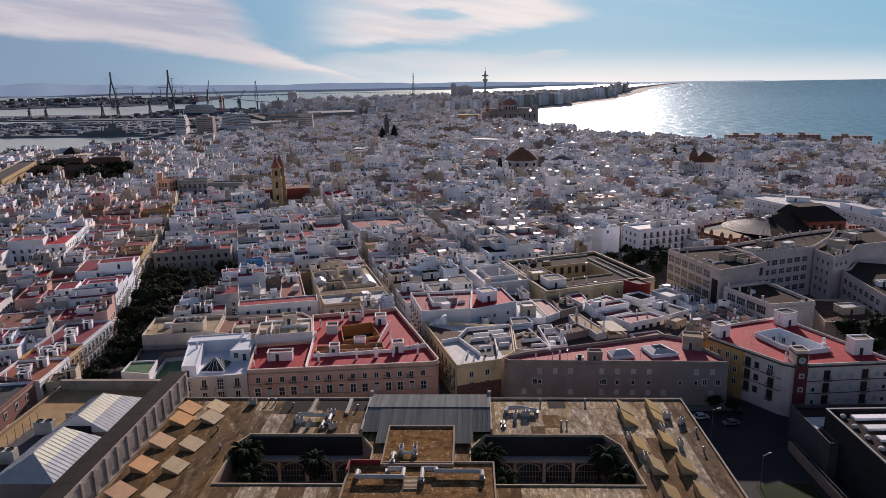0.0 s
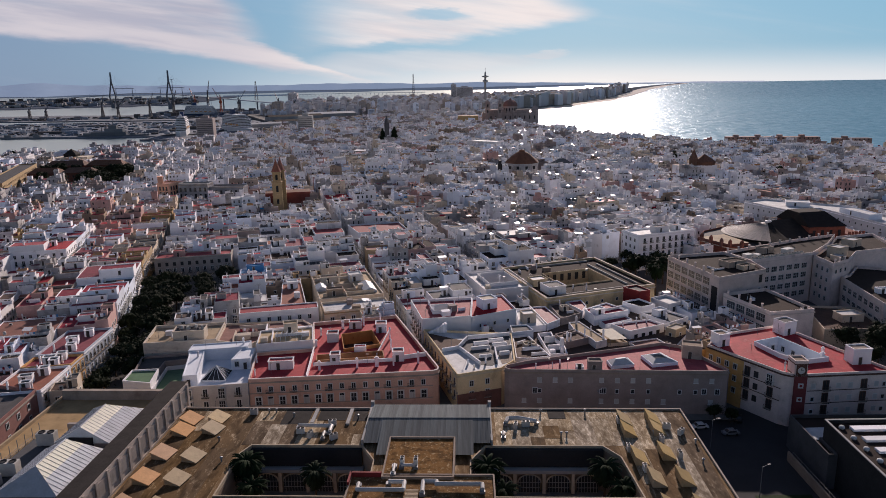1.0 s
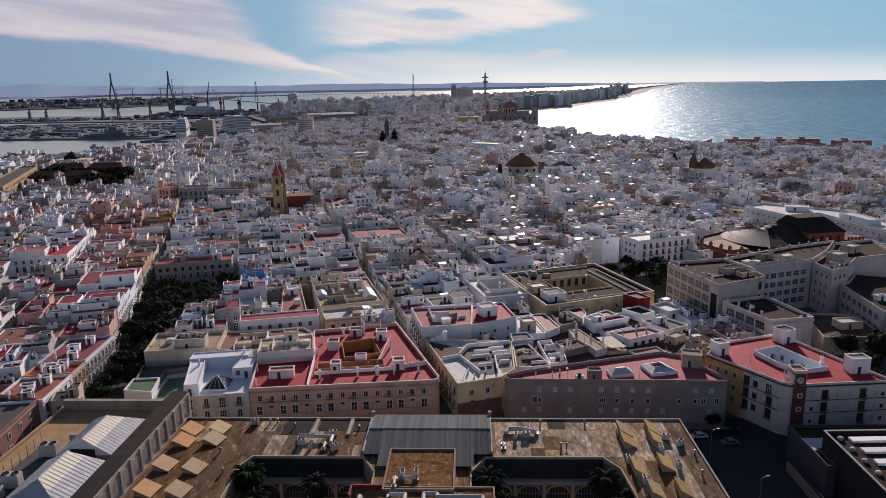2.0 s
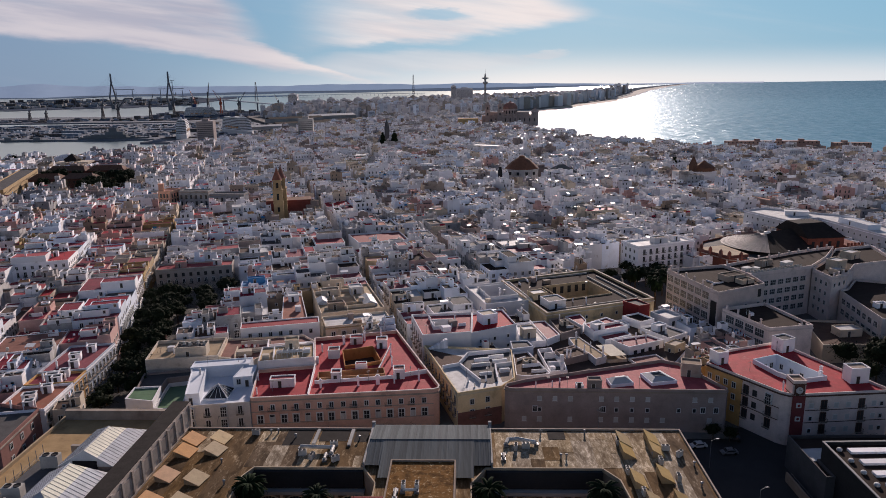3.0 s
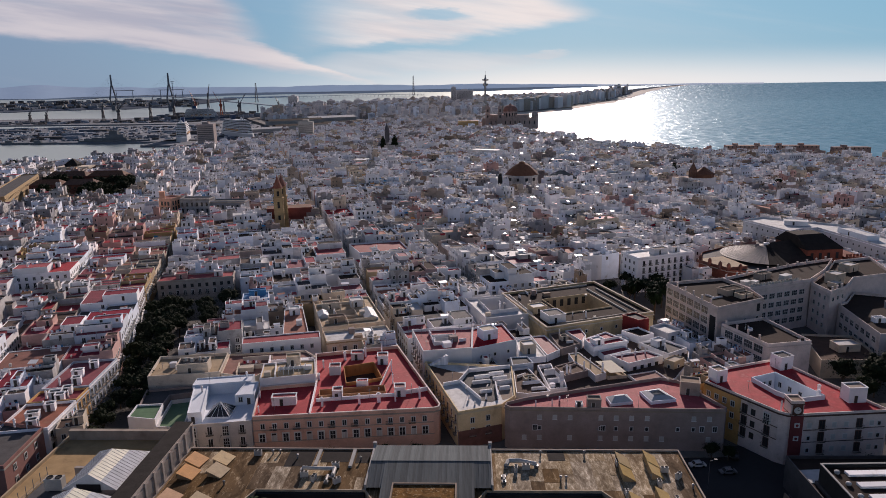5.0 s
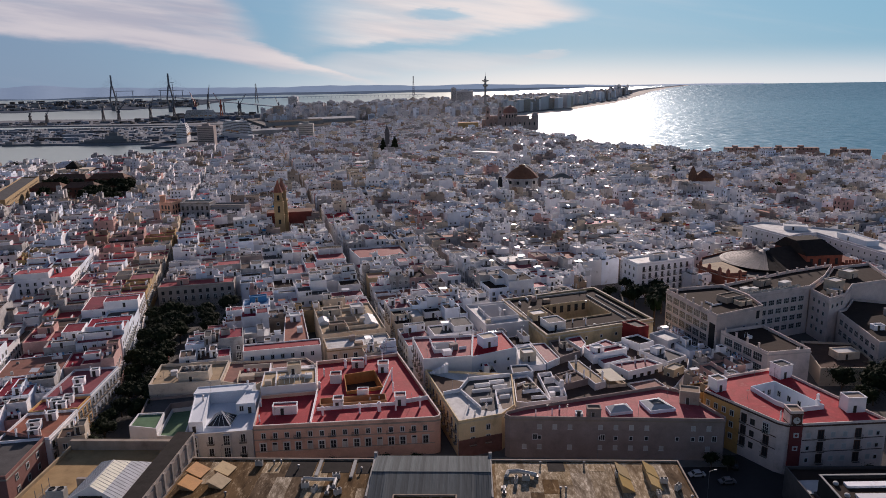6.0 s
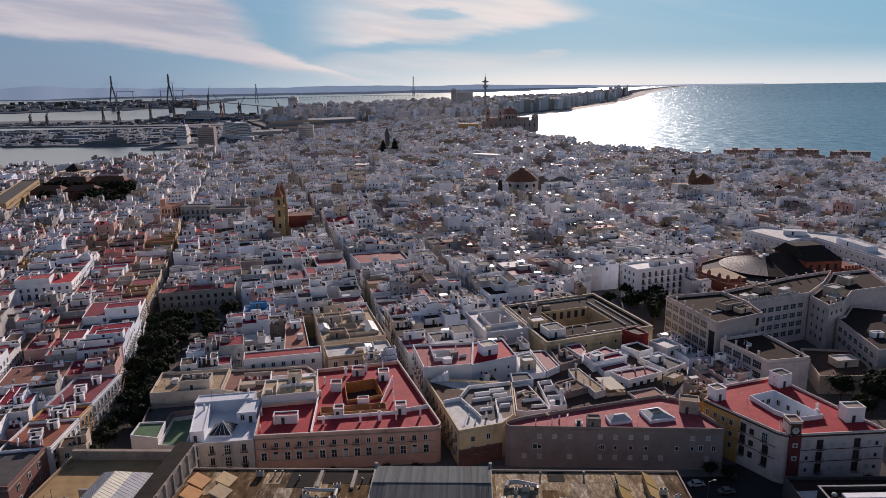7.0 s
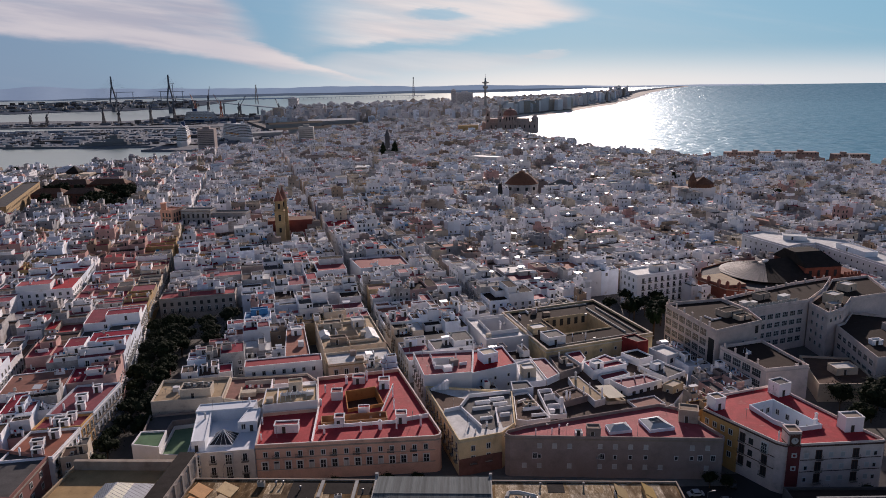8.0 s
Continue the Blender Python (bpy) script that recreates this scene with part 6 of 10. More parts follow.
for i in range(9):
    g = Geo()
    x, y = -46.0 + (i % 5) * 4.6 - (i // 5) * 6.0, 262.5 + (i % 5) * 1.3 + (i // 5) * 11.0
    g.box(x - 0.3, y - 0.3, 10.4, x + 0.3, y + 0.3, 12.6 + (i % 3) * 0.5)
    put("masonry_post", g, CREAM, sandy)
for x, y, w, d, rot in ((-29.5, 258.0, 5.0, 12.0, 0), (-47.5, 258.0, 4.0, 7.0, 0)):
    g = Geo()
    ca, sa = math.cos(T), math.sin(T)
    q = [(x + ca * u - sa * v, y + sa * u + ca * v) for u, v in ((-w / 2, -d / 2), (w / 2, -d / 2), (w / 2, d / 2), (-w / 2, d / 2), (0, -d / 2 + 0.6), (0, d / 2 - 0.6))]
    g.solid([(*p, 10.4) for p in q[:4]] + [(*p, 11.2) for p in q[:4]] + [(*q[4], 12.3), (*q[5], 12.3)],
            [(0, 1, 5, 4), (1, 2, 6, 5), (2, 3, 7, 6), (3, 0, 4, 7), (4, 5, 8), (5, 6, 9, 8), (6, 7, 9), (7, 4, 8, 9)])
    put("glazed_lantern", g, SLATEB, sandy, "pale glazed roof lantern")
for a, b in (((-45.0, 247.5), (-26.5, 252.5)), ((-36.0, 246.5), (-38.5, 255.0)), ((-52.0, 268.5), (-33.0, 273.5))):
    g = Geo()
    dd = Vector(b) - Vector(a)
    g.rbox((a[0] + b[0]) / 2, (a[1] + b[1]) / 2, dd.length, 0.25, 10.4, 11.6, math.atan2(dd.y, dd.x))
    put("low_wall", g, CREAM, sandy)
white_slab = special([(-69.5, 223.0), (-43.5, 228.5), (-45.0, 235.0), (-71.0, 229.5)], 12.6, WHITE, REDROOF, "long white house with a red roof", par=0.4)
windows_along(white_slab, (-69.5, 223.0), (-43.5, 228.5), [(WIN, 9.0)], 3.4, 2.0)
red_long = special([(-44.5, 357.0), (-18.5, 363.5), (-25.0, 386.0), (-53.0, 379.0)], 11.5, WHITE2, MAROON, "white house with dark red terraces", par=0.8)
windows_along(red_long, (-44.5, 357.0), (-18.5, 363.5), [(WIN, 7.2)], 4.0, 2.0)
special([(-36.0, 317.5), (-23.0, 320.6), (-25.0, 329.0), (-38.0, 326.0)], 11.4, OCHRE, TERRA, "ochre corner house with a tiled terrace", par=0.6)
court_w = special([(15.5, 246.0), (33.5, 251.0), (27.0, 276.0), (8.5, 271.0)], 12.4, WHITE, WROOF, "white house round an open roof court", par=0.9, patios=[[(17.5, 253.5), (28.5, 256.5), (24.5, 270.5), (13.8, 267.5)]], patio_up=1.4)
yellow_box = special([(70.6, 209.0), (73.0, 206.4), (77.5, 209.8), (75.0, 212.6)], 10.4, YELLOWB, CREAM, "small yellow house with a pale flat roof", par=0.3)
windows_along(yellow_box, (70.6, 209.0), (73.0, 206.4), [(WINS, 7.8)], 2.0, 1.2)
opening(yellow_box, WINS, on_edge((73.0, 206.4), (77.5, 209.8), 2.4, 7.8))
long_low = special([(54.0, 212.4), (58.2, 205.5), (71.0, 211.6), (67.1, 216.6)], 10.6, WHITE, CRIMSON, "low white house with a red terrace", par=0.6)
windows_along(long_low, (58.2, 205.5), (71.0, 211.6), [(WIND, 7.4)], 3.0, 1.6, skip=0.2, rng=WR)
windows_along(long_low, (54.0, 212.4), (58.2, 205.5), [(WINS, 7.6)], 3.0, 1.6)
chimneys(long_low, [(62.5, 213.6, 0.6, 1.3), (66.0, 214.4, 0.6, 1.2), (57.6, 211.6, 0.5, 1.0)], 10.0)
cream_low = special([(50.2, 199.6), (56.4, 200.6), (53.6, 209.4), (48.2, 208.6)], 8.8, CREAM, SAND, "low cream house with a large cream awning", par=0.4)
grey_yard = special([(30.9, 190.6), (36.2, 191.2), (36.4, 197.8), (34.3, 205.2), (34.2, 209.6), (29.6, 208.4)], 9.3, WHITE, GROOF, "white house with a grey roof yard between high walls", par=1.3)
low_walls(grey_yard, 8.0, ((31.0, 203.0, 34.4, 203.8, 2.0), (31.2, 197.0, 34.8, 197.4, 1.6)))
for x, y, w, d, hh in ((35.4, 196.8, 1.0, 1.0, 4.0), (35.0, 194.0, 0.8, 0.8, 2.4), (32.2, 194.6, 1.6, 1.2, 1.2)):
    g = Geo()
    g.rbox(x, y, w, d, 8.0, 8.0 + hh, 0.2)
    put("roof_block", g, WHITE, grey_yard)
brown_flat = special([(36.8, 198.2), (44.6, 202.2), (41.2, 209.4), (34.7, 205.6)], 10.0, GREYW, BROOF, "grey-brown house with a stained flat roof and pipes", par=0.35)
chimneys(brown_flat, [(37.6, 200.2, 0.9, 1.7), (38.8, 200.9, 0.7, 1.3), (43.6, 203.4, 0.6, 1.6)], 9.65)
low_walls(brown_flat, 9.65, ((37.2, 204.6, 41.6, 206.9, 0.6),), GREYW)
beige_long = special([(46.0, 197.9), (49.8, 200.0), (44.6, 217.0), (40.9, 216.2), (41.4, 209.8), (44.9, 202.3)], 10.0, WHITE, SAND, "long white house with a beige roof", par=0.3)
chimneys(beige_long, [(43.2, 214.8, 0.9, 1.6), (48.9, 201.2, 0.8, 1.8), (46.6, 208.4, 0.5, 1.0)], 9.7)
red_yard = special([(21.2, 203.4), (20.4, 186.2), (23.4, 185.4), (30.5, 186.8), (25.9, 204.7)], 10.3, WHITE, BROOF, "white house with a long red-brown roof yard", par=0.6)
low_walls(red_yard, 9.7, ((24.6, 199.6, 22.0, 197.6, 0.8), (23.0, 192.6, 28.4, 193.8, 1.0), (25.2, 188.8, 29.4, 189.4, 0.9)))
stair_hut(red_yard, 25.4, 195.4, 3.6, 2.4, 9.7, 1.4, 0.25, CREAM, SAND, 0)
special([(21.1, 204.2), (28.0, 206.0), (26.7, 211.4), (21.1, 210.9)], 11.2, WHITE2, GROOF, "low blue-white house beside a taller one", par=0.4)
brown_long = special([(38.9, 219.2), (46.5, 224.2), (42.3, 235.8), (37.2, 234.2)], 10.4, GREYW, BROOF, "long house with a brown stained roof", par=0.5)
stair_hut(brown_long, 41.6, 229.0, 2.6, 2.2, 9.9, 1.6, 0.3, CREAM, BROOF, 0)
special([(43.2, 235.6), (47.2, 225.2), (49.8, 230.8), (49.2, 238.0)], 10.8, WHITE, CRIMSON, "low white house with a crimson terrace", par=0.4)
white_box = special([(24.7, 212.6), (33.3, 214.4), (30.2, 232.4), (25.0, 229.5)], 9.9, WHITE, WROOF, "white house with a bright terrace and a cream roof room", par=0.4)
stair_hut(white_box, 27.9, 219.4, 4.4, 4.2, 9.5, 3.2, 0.2, CREAM, WROOF, 0)
special([(33.6, 214.4), (38.6, 219.0), (35.6, 233.0), (30.5, 232.2)], 10.2, WHITE, CRIMSON, "narrow white house with a dark red roof", par=0.4)
pyr_house = special([(48.1, 225.9), (49.8, 218.4), (62.6, 223.7), (57.1, 232.6)], 11.3, WHITE, CRIMSON, "white house with a red terrace and white lantern", par=0.5)
stair_hut(pyr_house, 51.8, 222.4, 3.8, 3.2, 10.8, 1.9, 0.45, WHITE, WROOF, 0)
g = Geo()
g.rbox(57.0, 225.6, 8.0, 0.3, 10.8, 11.6, 0.42)
put("dividing_wall", g, WHITE, pyr_house)
red_low = special([(52.4, 213.9), (62.6, 219.0), (61.2, 222.6), (51.4, 218.4)], 9.8, WHITE2, CRIMSON, "low white house with a red terrace", par=0.5)
grey_low = special([(67.1, 225.0), (73.8, 214.3), (81.6, 219.6), (75.6, 228.6)], 10.0, WHITE, GROOF, "low white house with a grey terrace", par=0.6)
stair_hut(grey_low, 73.0, 223.5, 4.0, 3.0, 9.4, 2.2, 0.55, WHITE2, WROOF, 0)
windows_along(grey_low, (73.8, 214.3), (81.6, 219.6), [(WIND, 7.0)], 2.8, 1.4)
dark_low = special([(63.6, 235.6), (68.4, 229.0), (74.2, 232.0), (70.4, 239.0)], 10.6, WHITE, DROOF, "white house with dark terraces", par=0.6)
white_low = special([(75.0, 239.6), (79.1, 231.6), (85.6, 235.4), (81.4, 243.2)], 10.6, WHITE, WROOF, "low white house beside the school", par=0.8)
windows_along(white_low, (79.1, 231.6), (85.6, 235.4), [(WIND, 7.6)], 2.6, 1.2)
special([(66.4, 246.0), (70.8, 239.8), (75.2, 241.6), (72.0, 248.6)], 12.9, MAROON, GROOF, "dark red rendered house with a flat roof", par=0.5)

# the lower terraces that join these houses into one block
g = Geo()
bp = ccw([(19.0, 187.5), (42.0, 188.5), (62.0, 193.5), (71.5, 200.0), (79.0, 211.0), (83.5, 222.0), (79.0, 231.0), (66.0, 239.0), (48.0, 233.0), (25.0, 231.0), (24.6, 214.0)])
g.prism(bp, 0, 7.7)
g.prism(inset(bp, 0.3), 7.7, 7.75, 1)
tagged(put("house_block", g, [WHITE, BROOF]), "low block of joined houses with brown stained terraces", "house")
for k, (x, y, w, d, mt) in enumerate(((62.5, 200.0, 10.0, 6.0, TERRA), (71.0, 225.0, 7.0, 5.0, GROOF), (60.0, 231.5, 9.0, 5.0, WROOF), (75.5, 212.0, 6.0, 5.0, BROWNW))):
    g = Geo()
    ca, sa = math.cos(0.3), math.sin(0.3)
    q = [(x + ca * u - sa * v, y + sa * u + ca * v) for u, v in ((-w / 2, -d / 2), (w / 2, -d / 2), (w / 2, d / 2), (-w / 2, d / 2))]
    zt = 8.6 + (k % 3) * 0.35
    ring(g, q, inset(q, 0.22), 0, zt, 0, zt - 0.4)
    g.face([(px_, py_, zt - 0.4) for px_, py_ in inset(q, 0.22)], 1)
    tagged(put("small_house", g, [(WHITE, CREAM, WHITE2)[k % 3], mt]), "small low house with a flat terrace among taller ones", "house", "low houses")

# low walls, sheds and awnings on the terraces between the wedge block and the institution
CR = random.Random(5)
for ob_, poly_, z_ in ((grey_low, (69.0, 217.0, 80.0, 227.0), 9.4), (dark_low, (65.0, 230.0, 73.0, 238.0), 10.0), (brown_long, (36.5, 221.0, 44.0, 237.0), 9.9), (red_low, (55.0, 214.5, 65.0, 221.0), 9.1), (white_box, (26.0, 218.0, 36.0, 228.0), 9.3), (bl, (-92.0, 202.5, -73.5, 217.0), 10.2),
                       (sandy, (-50.0, 250.0, -28.0, 275.0), 10.4), (ochre_front, (-40.0, 229.5, -22.5, 239.0), 11.0), (red_twin, (-8.0, 213.0, 8.0, 229.0), 13.3),
                       (court_w, (13.0, 250.0, 29.0, 273.0), 11.5), (terra, (-61.5, 239.0, -52.5, 265.0), 10.1), (yellow, (36.0, 241.0, 72.0, 251.0), 11.3), (yellow, (30.0, 272.0, 60.0, 284.0), 11.3)):
    for k in range(7):
        x, y = CR.uniform(poly_[0], poly_[2]), CR.uniform(poly_[1], poly_[3])
        if not all(inside_poly((x + dx, y + dy), SPECIAL_OF[ob_.name]) for dx in (-2.0, 2.0) for dy in (-2.0, 2.0)):
            continue
        g = Geo()
        kind = k % 4
        if kind == 0:
            g.rbox(x, y, CR.uniform(2.0, 3.6), 0.22, z_, z_ + CR.uniform(0.8, 1.5), T + CR.choice((0, 1.571)))
            put("low_wall", g, WHITE, ob_)
        elif kind == 1:
            g.rbox(x, y, CR.uniform(1.6, 3.0), CR.uniform(1.4, 2.4), z_, z_ + CR.uniform(1.2, 2.2), T, 0)
            put("roof_shed", g, CR.choice((WHITE, CREAM, GREYW, BROWNW)), ob_)
        elif kind == 2:
            chimneys(ob_, [(x, y, CR.uniform(0.5, 1.0), CR.uniform(0.9, 1.6))], z_)
        else:
            g.rbox(x, y, 0.9, 0.5, z_, z_ + 0.8, T)
            put("cooling_unit", g, ACM, ob_, "small pale cooling unit")
for x, y, w, d, rot in ((52.2, 204.4, 5.6, 9.6, 0.25),):
    ca, sa = math.cos(rot), math.sin(rot)
    c_ = [(x + ca * u - sa * v, y + sa * u + ca * v) for u, v in ((-w / 2, -d / 2), (w / 2, -d / 2), (w / 2, d / 2), (-w / 2, d / 2))]
    g = Geo()
    g.solid([(*c_[0], 10.3), (*c_[1], 10.0), (*c_[2], 10.0), (*c_[3], 10.3), (*c_[0], 10.24), (*c_[1], 9.94), (*c_[2], 9.94), (*c_[3], 10.24)], [(0, 1, 2, 3), (7, 6, 5, 4), (0, 4, 5, 1)])
    aw = put("awning", g, AWN, cream_low, "cream cloth awning")
    for (px_, py_), zt in zip(c_, (10.26, 9.96, 9.96, 10.26)):
        g = Geo()
        g.tube((px_, py_, 8.4), (px_, py_, zt), 0.05, 5)
        put("post", g, METAL, aw)

# house that closes the street of trees
sq_ = [(-133.0, 309.0), (-100.0, 317.0), (-102.0, 327.0), (-135.0, 319.0)]
closing = special(sq_, 11.0, PILAST, REDROOF, "dusky grey three-storey house with a red roof closing the tree-lined street", par=0.6, cornice=STONE)
windows_along(closing, sq_[0], sq_[1], [(WIND, 7.2), (BALC, 3.6)], 3.3, 2.0)
stair_hut(closing, -124.0, 317.0, 5.0, 4.0, 10.4, 2.6, T, PINK, REDROOF, 0)
stair_hut(closing, -108.0, 321.0, 4.0, 3.6, 10.4, 2.4, T, WHITE, WROOF, 0)
# tall white apartment house with balconies before the theatre
ap = [(91.0, 314.0), (121.0, 325.5), (117.0, 338.0), (87.0, 326.5)]
apart = special(ap, 17.2, WHITE, WROOF, "tall white apartment house with balconies in rows", par=0.8, cornice=WHITE)
windows_along(apart, ap[0], ap[1], [(BALC, 13.0), (BALC, 9.6), (BALC, 6.2), (BALC, 2.8)], 3.6, 2.0)
windows_along(apart, ap[3], ap[0], [(WIN, 13.4), (WIN, 10.0), (WIN, 6.6)], 3.6, 2.0)
stair_hut(apart, 104.0, 325.0, 8.0, 4.0, 16.4, 2.8, 0.37, WHITE, BROOF, 0)
stair_hut(apart, 113.0, 330.0, 4.0, 4.0, 16.4, 2.4, 0.37, WHITE, TERRA, 0)

# houses with balconies on the slanting west side of the street of trees
for (aa, ba), (ab, bb), wall, roof, h, lab in (((-57.6, 192.0), (-54.0, 208.4), WHITE, TERRA, 10.2, "white balconied house with a tiled terrace facing street trees"),
                                               ((-53.9, 208.8), (-52.2, 216.6), YFRONT, CRIMSON, 10.4, "narrow yellow house with balconies facing street trees"),
                                               ((-52.1, 217.0), (-47.6, 238.0), WHITE2, CRIMSON, 10.8, "long white balconied house facing street trees")):
    q = [gp(aa, ba), gp(ab, bb), gp(ab - 13.5, bb + 1.5), gp(aa - 13.5, ba + 1.5)]
    hs = special(q, h, wall, roof, lab, par=0.7, cornice=WHITE)
    windows_along(hs, q[0], q[1], [(BALC, h - 3.9), (BALC, h - 7.6)], 2.7, 1.2)
    windows_along(hs, q[3], q[0], [(WIN, h - 3.6)], 4.2, 2.0, skip=0.3, rng=WR)
    for k in range(3):
        x, y = gp(aa + (ab - aa) * (k + 0.6) / 3.4 - 5.0 - 2.2 * (k % 2), ba + (bb - ba) * (k + 0.6) / 3.4 + 0.6)
        stair_hut(hs, x, y, 2.6 + 0.8 * (k % 2), 2.2, h - 0.7, 2.2, T, WHITE, GROOF, 0)
    chimneys(hs, [(*gp(aa - 3.0, ba + 3.5), 0.7, 1.2), (*gp(aa - 9.0, ba + 4.5), 0.8, 1.4), (*gp(ab - 8.0, bb - 1.6), 0.6, 1.3)], h - 0.7)

# pink house at the west edge
pk = [(-140.0, 150.0), (-106.5, 150.0), (-108.0, 169.6), (-123.0, 173.4), (-140.0, 174.0)]
pink = special(pk, 10.6, ROSE, GROOF, "dusky pink corner house with white framed windows", par=1.0, cornice=STONE)
windows_along(pink, pk[1], pk[2], [(WIN, 7.0), (WIN, 3.6)], 5.2, 2.4)

# ---------------------------------------------------------------- the town: blocks of flat-roofed houses on a turned street grid
rng = random.Random(7)


def inside(p, poly):
    x, y = p
    c = False
    for i in range(len(poly)):
        (x0, y0), (x1, y1) = poly[i - 1], poly[i]
        if (y0 > y) != (y1 > y) and x < (x1 - x0) * (y - y0) / (y1 - y0) + x0:
            c = not c
    return c


LAND = [(1400, 100), (760, 600), (500, 775), (441, 822), (351, 878), (306, 950), (252, 1012), (209, 1130), (172, 1260), (150, 1460), (150, 1600), (-60, 1700), (-240, 1700),
        (-300, 1450), (-330, 1260), (-385, 1090), (-390, 1010), (-440, 930), (-500, 893), (-560, 872), (-1400, 640), (-1400, 100)]
FRONT = [(-400, 60), (-400, 176), (-107.5, 176), (-107, 170), (-104, 168), (-52, 172), (-2, 176), (16, 177), (75, 171), (80, 172), (90, 162), (114, 163), (400, 175), (400, 60)]
SQUARE = [gp(-48, 175), gp(-32, 175), gp(-32, 262), gp(-8, 300), gp(-8, 326), gp(-48, 326)]       # street with trees
PLAZA = [(80, 252), (88, 266), (100, 278), (116, 305), (104, 338), (74, 332), (66, 294)]                                 # palms beside the school
PARK = [(-279, 593), (-360, 603), (-408, 722), (-318, 726)]                                       # dark trees near the port
CLEAR = [FRONT, SQUARE, PLAZA, PARK, [(104, 172), (150, 172), (215, 205), (215, 300), (104, 300)], [(-208, 520), (-140, 516), (-140, 499), (-193, 499), (-206, 492)], [(33, 893), (69, 872), (80, 892), (46, 914)], bp, [(-350, 574), (-411, 733), (-441, 723), (-380, 563)], [(-454, 796), (-360, 790), (-363, 816), (-456, 822)]] + SPECIAL
CLEAR_BOX = [(min(p[0] for p in c), min(p[1] for p in c), max(p[0] for p in c), max(p[1] for p in c)) for c in CLEAR]
SMALL_CLEAR = [(-106, 462, 17), (-82, 1062, 10), (-76, 1006, 17), (74, 640, 30), (222, 602, 26), (150, 1520, 75), (49, 584, 12), (74, 618, 22), (54, 1475, 30), (-423, 801, 22)]


def blocked(poly):
    pts = list(poly) + [((poly[i - 1][0] + poly[i][0]) / 2, (poly[i - 1][1] + poly[i][1]) / 2) for i in range(4)]
    pts.append((sum(p[0] for p in poly) / 4, sum(p[1] for p in poly) / 4))
    bx = (min(p[0] for p in poly), min(p[1] for p in poly), max(p[0] for p in poly), max(p[1] for p in poly))
    for c, b in zip(CLEAR, CLEAR_BOX):
        if bx[2] < b[0] or bx[0] > b[2] or bx[3] < b[1] or bx[1] > b[3]:
            continue
        if any(inside(p, c) for p in pts):
            return True
        if any(inside(p, poly) for p in c):
            return True
    return any((pts[-1][0] - x) ** 2 + (pts[-1][1] - y) ** 2 < r * r for x, y, r in SMALL_CLEAR)


WALLS = [WHITE] * 14 + [WHITE2] * 7 + [DIRTYW] * 3 + [CREAM, CREAM, GREYW, PINK, STONE, BROWNW, OCHRE]
WALLS_W = WALLS + [DIRTYW] * 6 + [PINK] * 4 + [BROWNW]
WALLS_FAR = [WHITE] * 15 + [WHITE2] * 4 + [DIRTYW] * 3 + [CREAM, CREAM, CREAM, GREYW, GREYW, PINK, STONE, PALEGREY, BROWNW]
# greyer far-west mix: the dimmer light on that side is put into the walls
WALLS_WDIM = [WHITE] * 6 + [WHITE2] * 5 + [DIRTYW] * 10 + [PALEGREY] * 6 + [GREYW, GREYW, CREAM, PINK, STONE]
LABELW = {PALEGREY.name: "pale grey", DIRTYW.name: "weathered grey-white", WHITE.name: "white", WHITE2.name: "blue-white", CREAM.name: "cream", GREYW.name: "grey", PINK.name: "pinkish", OCHRE.name: "ochre", STONE.name: "stone", BROWNW.name: "brown"}
ROOFS_W = [CRIMSON] * 6 + [REDROOF, TERRA, GROOF, BROOF, BROOF, DROOF]
ROOFS_E = [WROOF, WROOF, GROOF, GROOF, GROOF, BROOF, BROOF, BROOF, DROOF, DROOF, DROOF, CRIMSON, CRIMSON, TERRA]
ROOFS_M = [CRIMSON] * 3 + [REDROOF, TERRA, TERRA, GROOF, GROOF, BROOF, BROOF, BROOF, DROOF, DROOF, DROOF, WROOF]
LABELR = {CRIMSON.name: "crimson", REDROOF.name: "red", TERRA.name: "terracotta", WROOF.name: "white", GROOF.name: "grey", BROOF.name: "brown", SAND.name: "sandy", GREENROOF.name: "green", DROOF.name: "dark"}
ALLM = [WHITE, DROOF, DIRTYW, CRIMSON, SKYL, WHITE2, CREAM, GREYW, PINK, OCHRE, STONE, BROWNW, REDROOF, TERRA, WROOF, GROOF, BROOF, SAND, GREENROOF, GLASS, METAL, PALEGREY, GLINT, BLUEP, ACM]
MI = {m.name: i for i, m in enumerate(ALLM)}
far_geo = Geo()


